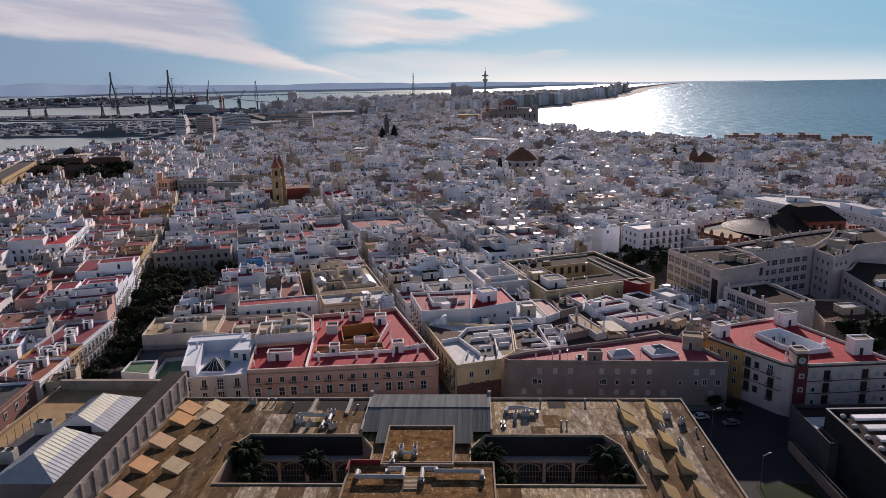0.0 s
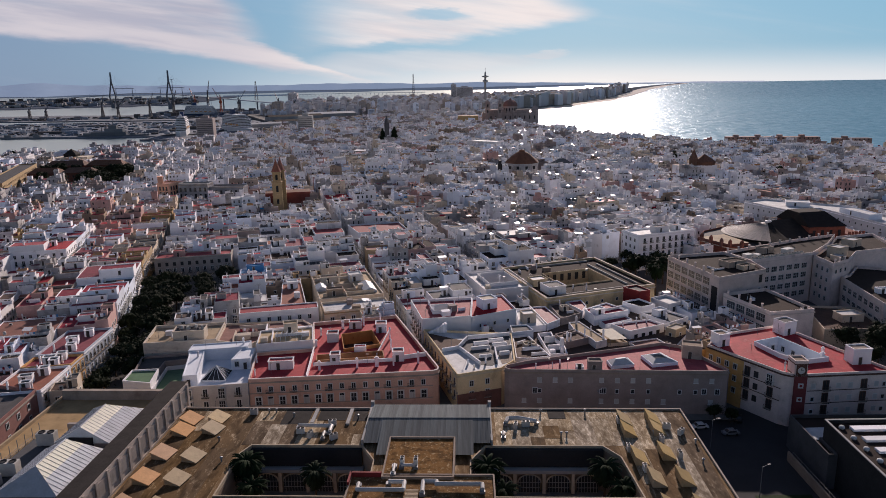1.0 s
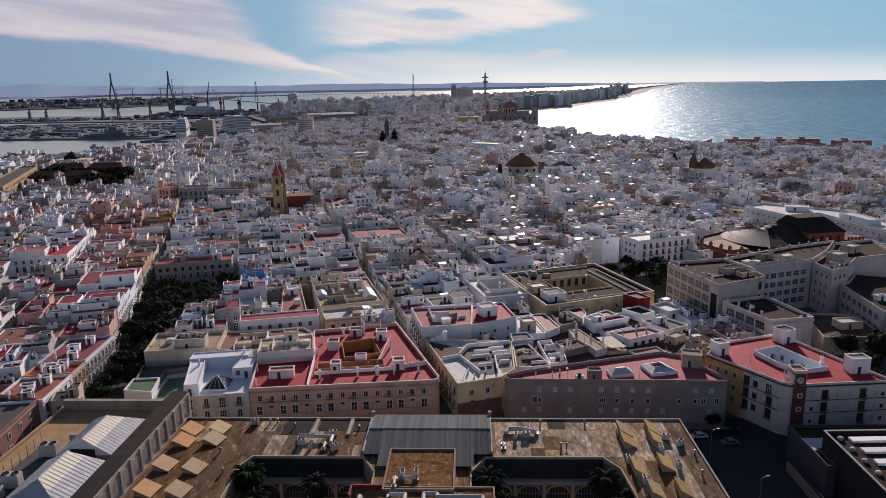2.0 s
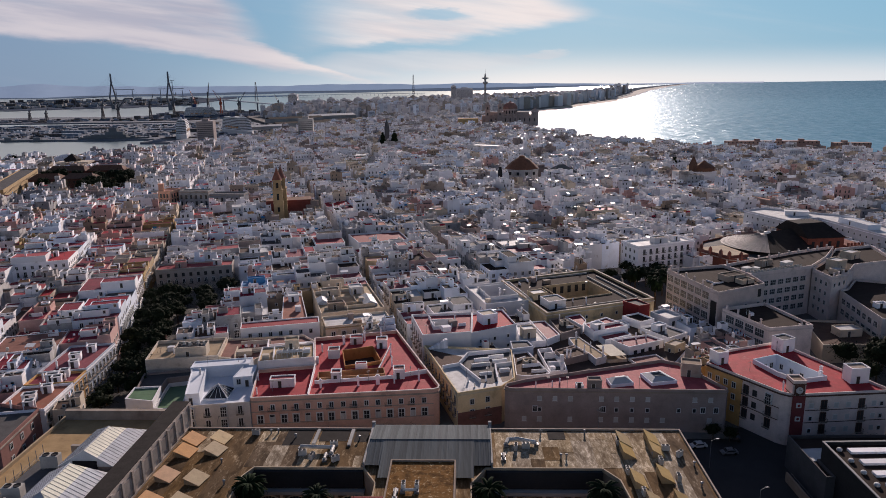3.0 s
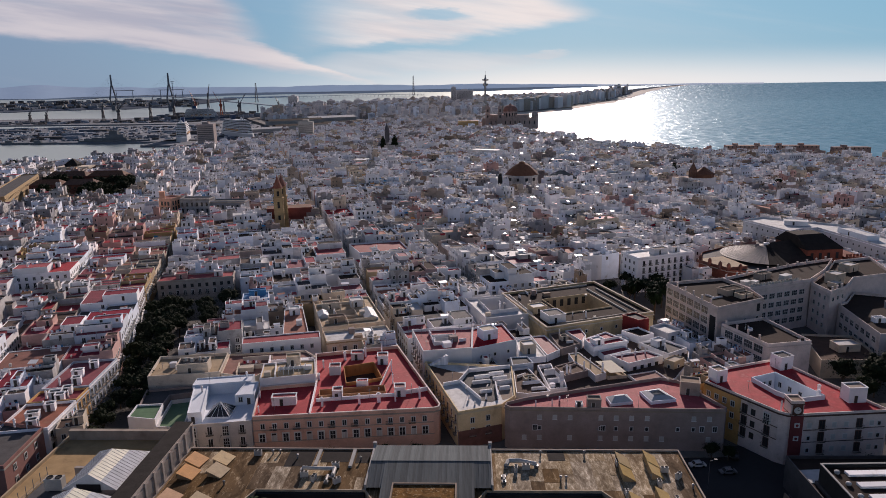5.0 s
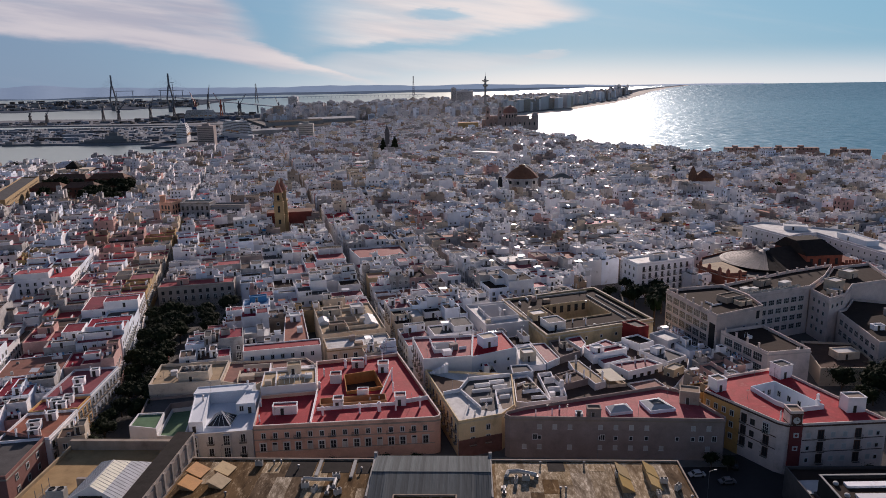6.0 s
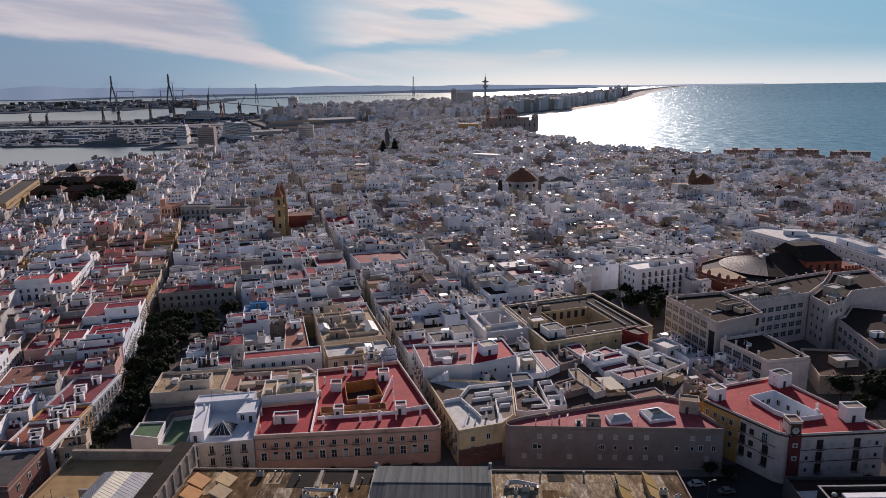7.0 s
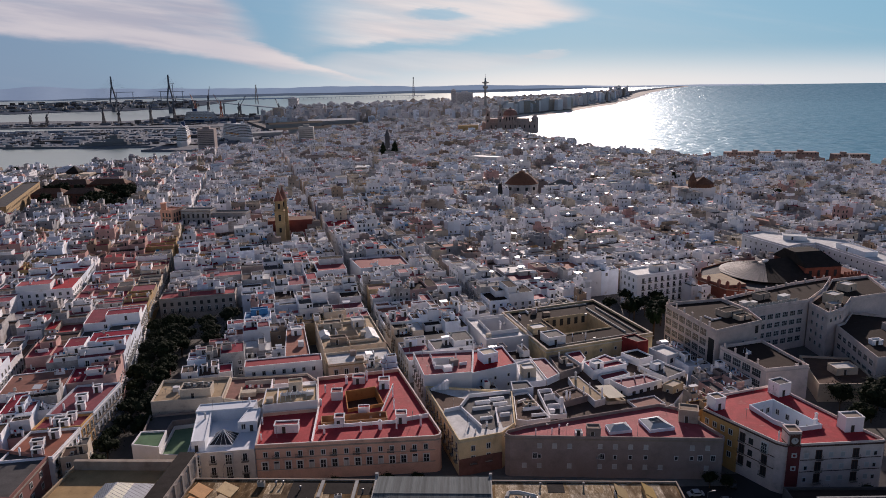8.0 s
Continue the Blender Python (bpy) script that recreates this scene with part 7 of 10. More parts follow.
def clutter_meshes():
    g = Geo()
    g.tube((0, 0, 0), (0, 0, 3.2), 0.05, 4)
    for z, w in ((2.6, 0.5), (2.85, 0.65), (3.1, 0.5)):
        g.box(-w, -0.025, z, w, 0.025, z + 0.05)
    ant = g.mesh("aerial", [METAL])
    g = Geo()
    g.lathe(0, 0, [(0.0, 0.25), (0.55, 0.25), (0.6, 0.9), (0.55, 1.5), (0.2, 1.6), (0.0, 1.6)], 10)
    tank = g.mesh("water_tank", [ACM])
    g = Geo()
    g.box(-1.6, -0.1, 0, 1.6, 0.1, 1.1)
    low_ = g.mesh("low_wall", [WHITE])
    g = Geo()
    for x in (-1.9, 1.9):
        g.tube((x, 0, 0), (x, 0, 1.9), 0.04, 4)
    g.tube((-1.9, 0, 1.82), (1.9, 0, 1.82), 0.02, 3)
    for x, w, h, mi in ((-1.3, 0.7, 0.9, 1), (-0.5, 0.5, 0.6, 2), (0.3, 0.9, 1.0, 1), (1.2, 0.6, 0.7, 3)):
        g.box(x - w / 2, -0.02, 1.82 - h, x + w / 2, 0.02, 1.82, mi)
    wash = g.mesh("washing_line", [METAL, WHITE2, CRIMSON, BLUEP])
    g = Geo()
    g.box(-0.45, -0.18, 0.1, 0.45, 0.18, 0.85)
    g.box(-0.4, -0.15, 0.0, -0.3, 0.15, 0.1)
    g.box(0.3, -0.15, 0.0, 0.4, 0.15, 0.1)
    g.box(-0.3, -0.2, 0.25, 0.2, -0.18, 0.75, 1)
    unit = g.mesh("cooling_unit", [ACM, DARK])
    g = Geo()
    for x in (-1.4, 1.4):
        for y, z in ((-0.9, 2.0), (0.9, 2.16)):
            g.tube((x, y, 0), (x, y, z), 0.05, 4)
    g.solid([(-1.6, -1.1, 2.0), (1.6, -1.1, 2.0), (1.6, 1.1, 2.2), (-1.6, 1.1, 2.2), (-1.6, -1.1, 2.06), (1.6, -1.1, 2.06), (1.6, 1.1, 2.26), (-1.6, 1.1, 2.26)],
            [(4, 5, 6, 7), (3, 2, 1, 0), (0, 1, 5, 4), (1, 2, 6, 5), (2, 3, 7, 6), (3, 0, 4, 7)], 1)
    canopy = g.mesh("sheet_canopy", [METAL, GLINT])
    return ant, tank, low_, wash, unit, canopy


ANT, TANK, LOWW, WASH, ACB, CANOPY = clutter_meshes()
count = {"near": 0, "mid": 0, "far": 0}


def rect(a0, b0, a1, b1):
    return [gp(a0, b0), gp(a1, b0), gp(a1, b1), gp(a0, b1)]


def terrace_cells(a0, b0, a1, b1, roof, choices):
    """The roof of one house as a few terraces at slightly different levels, each with its own parapet and colour."""
    w, d = a1 - a0, b1 - b0
    cells = [(a0, b0, a1, b1)]
    for _ in range(rng.choice((0, 1, 1, 2, 2, 3)) if min(w, d) > 6 else rng.choice((0, 1))):
        cells.sort(key=lambda c: -(c[2] - c[0]) * (c[3] - c[1]))
        u0, v0, u1, v1 = cells.pop(0)
        t = rng.uniform(0.3, 0.7)
        if (u1 - u0) > (v1 - v0) * rng.uniform(0.7, 1.4):
            m = u0 + (u1 - u0) * t
            cells += [(u0, v0, m, v1), (m, v0, u1, v1)]
        else:
            m = v0 + (v1 - v0) * t
            cells += [(u0, v0, u1, m), (u0, m, u1, v1)]
    out = []
    for i, c in enumerate(cells):
        lift = 0.06 if i == 0 else rng.choice((0.06, 0.06, 0.5, 0.9, 1.4, 2.6))
        out.append((c, lift, rng.choice((0.2, 0.25, 0.35, 0.5, 0.8)), roof if rng.random() < 0.6 else rng.choice(choices)))
    return out


def skylight_on(g, x, y, w, d, z, wi, gi):
    """A glazed patio cover: low walls and a pitched glass roof."""
    ca, sa = math.cos(0.27), math.sin(0.27)

    def at(u, v, zz):
        return (x + ca * u - sa * v, y + sa * u + ca * v, zz)
    g.rbox(x, y, w, d, z, z + 0.7, 0.27, wi)
    z1, z2 = z + 0.72, z + 0.72 + 0.35 * d
    p = [at(-w / 2, -d / 2, z1), at(w / 2, -d / 2, z1), at(w / 2, d / 2, z1), at(-w / 2, d / 2, z1), at(-w / 2 + 0.5, 0, z2), at(w / 2 - 0.5, 0, z2)]
    g.solid(p, [(0, 1, 5, 4), (2, 3, 4, 5), (3, 0, 4), (1, 2, 5)], gi)


def lean_to(g, u0, v0, u1, v1, z, h0, h1, wi, ti):
    """A low shed under one sloping sheet."""
    q = rect(u0, v0, u1, v1)
    hs = (h0, h0, h1, h1)
    g.solid([(x, y, z) for x, y in q] + [(x, y, z + k) for (x, y), k in zip(q, hs)], [(0, 1, 5, 4), (1, 2, 6, 5), (2, 3, 7, 6), (3, 0, 4, 7)], wi)
    e = rect(u0 - 0.15, v0 - 0.15, u1 + 0.15, v1 + 0.15)
    g.face([(x, y, z + k + 0.02) for (x, y), k in zip(e, hs)], ti)


def flat_openings(g, p0, p1, zz, step, keep, w, h):
    """A row of dark window recesses along a far wall."""
    p0, p1 = Vector(p0), Vector(p1)
    L = (p1 - p0).length
    ex = (p1 - p0) / max(L, 0.01)
    out = Vector((ex.y, -ex.x)) * 0.02
    for i in range(int((L - 1.2) / step)):
        if rng.random() > keep:
            continue
        p = p0 + ex * (1.2 + i * step) + out
        q = p + ex * w
        g.face([(p.x, p.y, zz), (q.x, q.y, zz), (q.x, q.y, zz + h), (p.x, p.y, zz + h)], MI[GLASS.name])


def town_house(a0, b0, a1, b1, street):
    poly = rect(a0 + 0.04, b0 + 0.04, a1 - 0.04, b1 - 0.04)
    cx, cy = gp((a0 + a1) / 2, (b0 + b1) / 2)
    if not inside((cx, cy), LAND) or abs(cx) > 0.70 * cy + 60:
        return
    if blocked(poly):
        if cy < 460 and max(a1 - a0, b1 - b0) > 7.5:
            if a1 - a0 > b1 - b0:
                m = (a0 + a1) / 2
                town_house(a0, b0, m, b1, street - {1})
                town_house(m, b0, a1, b1, street - {3})
            else:
                m = (b0 + b1) / 2
                town_house(a0, b0, a1, m, street - {2})
                town_house(a0, m, a1, b1, street - {0})
        return
    w, d = a1 - a0, b1 - b0
    dist = cy
    h = rng.choice((7.4, 8.6, 9.6, 10.2, 10.6, 11.0, 11.6, 12.4, 13.4)) + rng.uniform(-0.6, 0.7)
    tall = dist > 430 and rng.random() < 0.07
    if tall:
        h = rng.uniform(14.5, 18.5)
    if 0 < cx < 100 and 176 < cy < 245:
        h = min(h, 9.4)
    wall = rng.choice((WALLS_WDIM if dist > 480 else WALLS_W) if cx < -(0.44 if dist > 480 else 0.32) * cy else WALLS if dist < 330 else WALLS_FAR)
    if abs(a1 + 49.0) < 1.0 and 320 < b0 < 560:
        wall = rng.choice((OCHRE, CREAM, CREAM, OCHRE, STONE))
    choices = ROOFS_W if cx < -0.30 * cy else ROOFS_M if cx < 0.0 else ROOFS_E
    # far roofs drop orange tiles and some crimson: haze toned into the choice
    if dist > 560:
        choices = [m for m in choices if m is not TERRA and (m is not CRIMSON or rng.random() < 0.5)] + ([BROOF, GROOF, DROOF, DROOF] if cx < -0.32 * cy else [DROOF] * 5 + [BROOF, BROOF, CRIMSON])
    roof = rng.choice(choices)
    zf = h - 0.6
    cells = terrace_cells(a0 + 0.04, b0 + 0.04, a1 - 0.04, b1 - 0.04, roof, choices)
    # some houses open on a patio, away from the street
    if len(cells) > 1 and rng.random() < 0.75:
        inner = [c for c in cells if c[0][1] > b0 + 1 and (1 not in street or c[0][2] < a1 - 1) and (3 not in street or c[0][0] > a0 + 1) and min(c[0][2] - c[0][0], c[0][3] - c[0][1]) < 9]
        if inner:
            cells.remove(rng.choice(inner))

    def floor_at(u, v):
        for (c0, d0, c1, d1), lift, _, _ in cells:
            if c0 <= u <= c1 and d0 <= v <= d1:
                return zf + lift
        return None
    # raised rooms along one side of a terrace, stair heads, lookout towers
    ups = []
    for (c0, d0, c1, d1), lift, _, _ in cells:
        cw, cd = c1 - c0, d1 - d0
        if min(cw, cd) < 3.6 or rng.random() > (0.5 if dist < 600 else 0.38):
            continue
        side, f, run = rng.randrange(4), rng.uniform(0.3, 0.6), rng.uniform(0.55, 1.0)
        if side < 2:
            k = max(2.4, cd * f)
            v = d0 + 0.05 if side == 0 else d1 - k - 0.05
            u = c0 + 0.05 + (cw * (1 - run) if rng.random() < 0.5 else 0.0)
            ups.append((u, v, min(u + cw * run - 0.1, c1 - 0.05), v + k, rng.uniform(2.2, 3.1), zf + lift))
        else:
            k = max(2.4, cw * f)
            u = c0 + 0.05 if side == 2 else c1 - k - 0.05
            v = d0 + 0.05 + (cd * (1 - run) if rng.random() < 0.5 else 0.0)
            ups.append((u, v, u + k, min(v + cd * run - 0.1, d1 - 0.05), rng.uniform(2.2, 3.1), zf + lift))
    for _ in range(rng.choice((0, 0, 1, 1, 2))):
        sw, sd_ = rng.uniform(1.5, 3.2), rng.uniform(1.5, 2.8)
        if w > sw + 1.5 and d > sd_ + 1.5:
            ua, ub = rng.uniform(a0 + 0.4, a1 - sw - 0.4), rng.uniform(b0 + 0.4, b1 - sd_ - 0.4)
            zs = [floor_at(ua, ub), floor_at(ua + sw, ub), floor_at(ua, ub + sd_), floor_at(ua + sw, ub + sd_)]
            if None not in zs:
                ups.append((ua, ub, ua + sw, ub + sd_, rng.uniform(1.6, 2.9), min(zs)))
    if rng.random() < 0.05 and dist < 1100:
        (c0, d0, c1, d1), _, _, _ = cells[0]
        ua, ub = (c0 + c1) / 2, (d0 + d1) / 2
        ups.append((ua - 1.8, ub - 1.8, ua + 1.8, ub + 1.8, rng.uniform(3.6, 5.2) if dist < 420 else rng.uniform(4.6, 7.0), zf))
    if min(w, d) < 7.5 and cy < 300:
        ups = [(u0, v0, u1, v1, min(uh, 2.4), z) for u0, v0, u1, v1, uh, z in ups[:1]]
    small = []
    for _ in range(rng.choice((2, 3, 4, 5) if dist < 370 else (4, 6, 8, 10))):
        u, v = rng.uniform(a0 + 0.7, a1 - 0.7), rng.uniform(b0 + 0.7, b1 - 0.7)
        if floor_at(u, v) is not None:
            up = [z + uh - 0.28 for u0, v0, u1, v1, uh, z in ups if u0 < u < u1 and v0 < v < v1]
            small.append((u, v, max(up + [floor_at(u, v)])))
    sky = None
    if rng.random() < 0.10 and w > 8 and d > 8:
        (c0, d0, c1, d1), lift, _, _ = cells[-1]
        if c1 - c0 > 5 and d1 - d0 > 4.5:
            sky = (*gp(c0 + (c1 - c0) * 0.55, d0 + (d1 - d0) * 0.5), min(4.5, (c1 - c0) * 0.5), min(3.4, (d1 - d0) * 0.5), zf + lift)
    shed = None
    if rng.random() < (0.22 if dist < 370 else 0.34):
        (c0, d0, c1, d1), lift, _, _ = rng.choice(cells)
        sw, sd_ = rng.uniform(1.0, 3.0), rng.uniform(0.9, 2.2)
        if c1 - c0 > sw + 0.8 and d1 - d0 > sd_ + 0.8:
            u, v = rng.uniform(c0 + 0.4, c1 - sw - 0.4), rng.uniform(d0 + 0.4, d1 - sd_ - 0.4)
            up = max([zf + lift] + [z + uh - 0.28 for u0, v0, u1, v1, uh, z in ups if u0 < u + sw and u < u1 and v0 < v + sd_ and v < v1])
            h0 = rng.uniform(0.9, 2.1)
            shed = (u, v, u + sw, v + sd_, up, h0, h0 + sd_ * math.tan(radians(rng.uniform(-3.0, 9.0))))
    if dist < 370 and count["near"] < 260:
        count["near"] += 1
        lab = "%s town house with a %s roof terrace" % (LABELW[wall.name], LABELR[roof.name])
        ob = None
        for (c0, d0, c1, d1), lift, par, rm in cells:
            g = Geo()
            q = rect(c0, d0, c1, d1)
            ring(g, q, inset(q, 0.24), 0, zf + lift + par, 0, zf + lift)
            if ob is None:
                wing = ob = tagged(put("house", g, wall), lab, "house", "town houses")
            else:
                wing = put("wing", g, wall, ob)
            g = Geo()
            g.face([(x, y, zf + lift) for x, y in inset(q, 0.24)])
            put("roof_terrace", g, rm, wing)
        ex = {0: (poly[0], poly[1]), 1: (poly[1], poly[2]), 3: (poly[3], poly[0])}
        for e, (q0, q1) in ex.items():
            if e in street:
                rows = [(rng.choice((WIN, BALC, WIN)), zf - 3.0), (rng.choice((BALC, CIERRO, BALC)), zf - 6.6)]
                windows_along(ob, q0, q1, rows, rng.uniform(2.8, 3.6), 1.5, rng=rng)
            elif e == 0:
                windows_along(ob, q0, q1, [(rng.choice((WINS, WIN)), zf - 2.4)], rng.uniform(3.4, 6.0), 2.0, skip=0.7, rng=rng)
        for u0, v0, u1, v1, uh, z in ups:
            q = rect(u0, v0, u1, v1)
            g = Geo()
            ring(g, q, inset(q, 0.2), z, z + uh, 0, z + uh - 0.3)
            g.face([(x, y, z + uh - 0.28) for x, y in inset(q, 0.2)], 1)
            up = put("roof_room", g, [wall if rng.random() < 0.6 else WHITE, rng.choice((roof, roof, GROOF, BROOF))], ob)
            if u1 - u0 > 1.4 and rng.random() < 0.55:
                shared("door", DOOR, up, on_edge(q[0], q[1], (u1 - u0) * rng.uniform(0.3, 0.7), z))
            if u1 - u0 > 3.4 and rng.random() < 0.5:
                shared("window", WINS, up, on_edge(q[0], q[1], (u1 - u0) * 0.87, z + 1.0))
        if sky:
            g = Geo()
            skylight_on(g, *sky, 0, 1)
            put("patio_skylight", g, [WHITE, SKYL], ob)
        if shed:
            g = Geo()
            lean_to(g, *shed, 0, 1)
            put("lean_to_shed", g, [wall, rng.choice((GLINT, TERRA, GROOF, BROOF, TERRA))], ob)
        for u, v, z in small:
            x, y = gp(u, v)
            kind = rng.choice((ANT, ANT, TANK, LOWW, LOWW, CHIM, CHIM, CHIM, WASH, WASH, ACB, ACB) if rng.random() < 0.97 else (CANOPY,))
            sc = rng.uniform(0.6, 1.2) if kind in (CHIM, LOWW, TANK) else rng.uniform(0.9, 1.1)
            shared("chimney" if kind is CHIM else kind.name.split(".")[0], kind, ob, pose(x, y, z, 0, 0, 15.5 + rng.choice((0, 90))) @ Matrix.Diagonal((sc, sc, rng.uniform(0.8, 1.3), 1)))
        return
    g = far_geo
    wi = MI[wall.name]
    for (c0, d0, c1, d1), lift, par, rm in cells:
        q = rect(c0, d0, c1, d1)
        ring(g, q, inset(q, 0.26), 0, zf + lift + par, wi, zf + lift)
        g.face([(x, y, zf + lift) for x, y in inset(q, 0.26)], MI[rm.name])
    # dark openings: rows on street fronts and tall houses, a few on party walls
    for e in (0, 1, 3):
        if e != 0 and (e not in street or dist > 900):
            continue
        keep = 0.85 if e in street or tall else 0.4
        q0, q1 = poly[e], poly[(e + 1) % 4]
        step, ww, wh = rng.uniform(2.6, 3.6), rng.uniform(0.7, 1.1), rng.uniform(1.2, 2.0)
        for row in range(4 if tall else 2):
            flat_openings(g, q0, q1, zf - 2.6 - row * 3.4, step, keep, ww, wh)
    for u0, v0, u1, v1, uh, z in ups:
        q = rect(u0, v0, u1, v1)
        um = wi if rng.random() < 0.6 else 0
        ring(g, q, inset(q, 0.22), z, z + uh, um, z + uh - 0.3)
        g.face([(x, y, z + uh - 0.3) for x, y in inset(q, 0.22)], MI[rng.choice((roof, roof, GROOF, BROOF)).name])
        if u1 - u0 > 2 and rng.random() < 0.5:
            s = rng.uniform(0.5, u1 - u0 - 1.3)
            p, r_ = gp(u0 + s, v0 - 0.02), gp(u0 + s + rng.uniform(0.7, 1.0), v0 - 0.02)
            hh = rng.choice((1.0, 2.0))
            g.face([(*p, z + 2.0 - hh), (*r_, z + 2.0 - hh), (*r_, z + 2.0), (*p, z + 2.0)], MI[GLASS.name])
    if sky:
        skylight_on(g, *sky, 0, MI[SKYL.name])
    if shed:
        lean_to(g, *shed, wi, MI[GLINT.name] if rng.random() < 0.75 else MI[BROOF.name])
    for u, v, z in small:
        x, y = gp(u, v)
        k = rng.random()
        turn = 0.27 + rng.choice((0, 1.571))
        if k < 0.22:
            g.rbox(x, y, 0.12, 0.12, z, z + rng.uniform(2.2, 4.0), 0.27, MI[METAL.name])
            g.rbox(x, y, 1.1, 0.1, z + 2.0, z + 2.12, turn, MI[METAL.name])
        elif k < 0.48:
            g.rbox(x, y, rng.uniform(2.0, 5.0), 0.2, z, z + rng.uniform(0.8, 1.9), turn, wi if rng.random() < 0.7 else 0)
        elif k < 0.72:
            c = rng.uniform(0.4, 0.9)
            g.rbox(x, y, c, c * rng.uniform(1.0, 2.2), z, z + rng.uniform(0.9, 2.1), turn, rng.choice((0, wi, wi)))
        elif k < 0.78:
            g.rbox(x, y, rng.uniform(1.5, 3.0), 0.06, z + 0.7, z + 1.7, turn, rng.choice((0, MI[CRIMSON.name], MI[BLUEP.name], MI[CREAM.name])))
        else:
            g.rbox(x, y, rng.uniform(0.6, 1.8), rng.uniform(0.5, 1.2), z, z + rng.uniform(0.5, 1.3), turn, rng.choice((MI[ACM.name], MI[METAL.name], MI[GREYW.name], MI[DROOF.name], MI[DROOF.name], MI[BROWNW.name])))
    count["far"] += 1


def split(a0, b0, a1, b1, street, big):
    w, d = a1 - a0, b1 - b0
    cx, cy = gp((a0 + a1) / 2, (b0 + b1) / 2)
    if 20 < cx < 100 and 185 < cy < 248:
        big = 0.6
    lim = rng.uniform(12, 24) * big
    if max(w, d) > lim and max(w, d) > 13 * big:
        t = rng.uniform(0.38, 0.62)
        if w > d:
            m = a0 + w * t
            split(a0, b0, m, b1, street - {1}, big)
            split(m, b0, a1, b1, street - {3}, big)
        else:
            m = b0 + d * t
            split(a0, b0, a1, m, street - {2}, big)
            split(a0, m, a1, b1, street - {0}, big)
        return
    town_house(a0, b0, a1, b1, frozenset(street))


# streets along b (between blocks in a): the two that the picture shows, and others
a_edges = [(-49.0, -44.5), (44.5, 50.0)]
a = -49.0
while a > -900:
    w = rng.uniform(30, 46)
    a_edges.insert(0, (a - w - rng.uniform(3.5, 5.0), a - w))
    a = a_edges[0][0]
a = 50.0
while a < 1300:
    w = rng.uniform(32, 46)
    a_edges.append((a + w, a + w + rng.uniform(3.5, 5.0)))
    a = a_edges[-1][1]
for i in range(len(a_edges) - 1):
    a0, a1 = a_edges[i][1], a_edges[i + 1][0]
    b = 60.0 if a1 < -40 else 150.0
    b -= rng.uniform(0, 20)
    while b < 1750:
        L = rng.uniform(45, 80)
        big = (1.25 if a1 < -45 and b < 420 else 1.0) if b < 700 else 1.15
        split(a0, b, a1, b + L, {0, 1, 2, 3}, big)
        b += L + rng.uniform(2.4, 3.6)
far_town = put("far_town", far_geo, ALLM)
tagged(far_town, "dense white flat-roofed town houses in the distance", "houses", kind="stuff")

# ---------------------------------------------------------------- landmarks in the town
def put_top(name, geo, mats, label, category, group="", kind=""):
    return tagged(put(name, geo, mats), label, category, group, kind)


# church with two ochre towers
g = Geo()
g.prism([(-121, 470), (-91, 476), (-94, 490), (-124, 484)], 0, 16.0, 0, False, 1)
church = put_top("church", g, [MAROONW, TILE], "old dark red church with twin ochre bell towers", "church")
for k, (x, y) in enumerate(((-109.0, 456.0), (-108.4, 465.0))):
    g = Geo()
    g.rbox(x, y, 6.2, 6.2, 0, 25.6, 0.2)
    for zz, w in ((17.0, 6.6), (25.6, 7.0)):
        g.rbox(x, y, w, w, zz, zz + 0.6, 0.2)
    g.rbox(x, y, 5.2, 5.2, 26.2, 32.0, 0.2)
    g.rbox(x, y, 6.0, 6.0, 32.0, 32.6, 0.2)
    tw = put("bell_tower", g, OCHRE, church, "ochre bell tower with a pointed cap")
    g = Geo()
    g.lathe(x, y, [(3.3, 32.6), (2.7, 34.0), (1.6, 36.6), (0.7, 39.0), (0.08, 41.5)], 8, 0, 0.2)
    put("cap", g, TERRA, tw, "reddish tiled cap")
    for z, hh, f in ((27.4, 3.4, 2.62), (19.4, 4.2, 3.12), (11.6, 3.0, 3.12)):
        for a_ in (0.2, 0.2 - math.pi / 2):
            g = Geo()
            g.rbox(x + math.sin(a_) * f, y - math.cos(a_) * f, 1.5, 0.3, z, z + hh, a_)
            put("bell_opening", g, DARK, tw)
# domed oratory
g = Geo()
g.lathe(74, 640, [(15.4, 0), (15.4, 14.6), (16.0, 14.6), (16.0, 15.4)], 12)
orat = put_top("domed_oratory", g, [DIRTYW], "pale church with a brown faceted dome", "church")
g = Geo()
g.lathe(74, 640, [(15.8, 15.4), (12.6, 18.6), (9.0, 21.8), (5.6, 24.2), (3.0, 25.4), (2.6, 26.6), (0.05, 27.4)], 12)
put("dome", g, TILE, orat, "brown tiled dome")
for i in range(4):
    g = Geo()
    t = radians(-140 + i * 30)
    g.rbox(74 + 15.1 * math.cos(t), 640 + 15.1 * math.sin(t), 2.2, 1.2, 10.4, 13.2, t + math.pi / 2)
    put("dome_window", g, DARK, orat)
# glazed market roof beside it
g = Geo()
g.solid([(100, 622, 12), (124, 628, 12), (119, 646, 12), (95, 640, 12), (107, 632, 19.0), (112, 634, 19.0)], [(0, 1, 5, 4), (1, 2, 5), (2, 3, 4, 5), (3, 0, 4)])
put_top("glazed_market_roof", g, [ZINC], "glazed hipped roof of a market", "roof")
# dark narrow tower
g = Geo()
g.rbox(49.5, 588, 3.0, 3.0, 0, 20.5, 0.2)
g.rbox(49.5, 588, 2.2, 2.2, 20.5, 23.0, 0.2)
put_top("narrow_tower", g, [DARK], "narrow dark tower wrapped in netting", "tower")
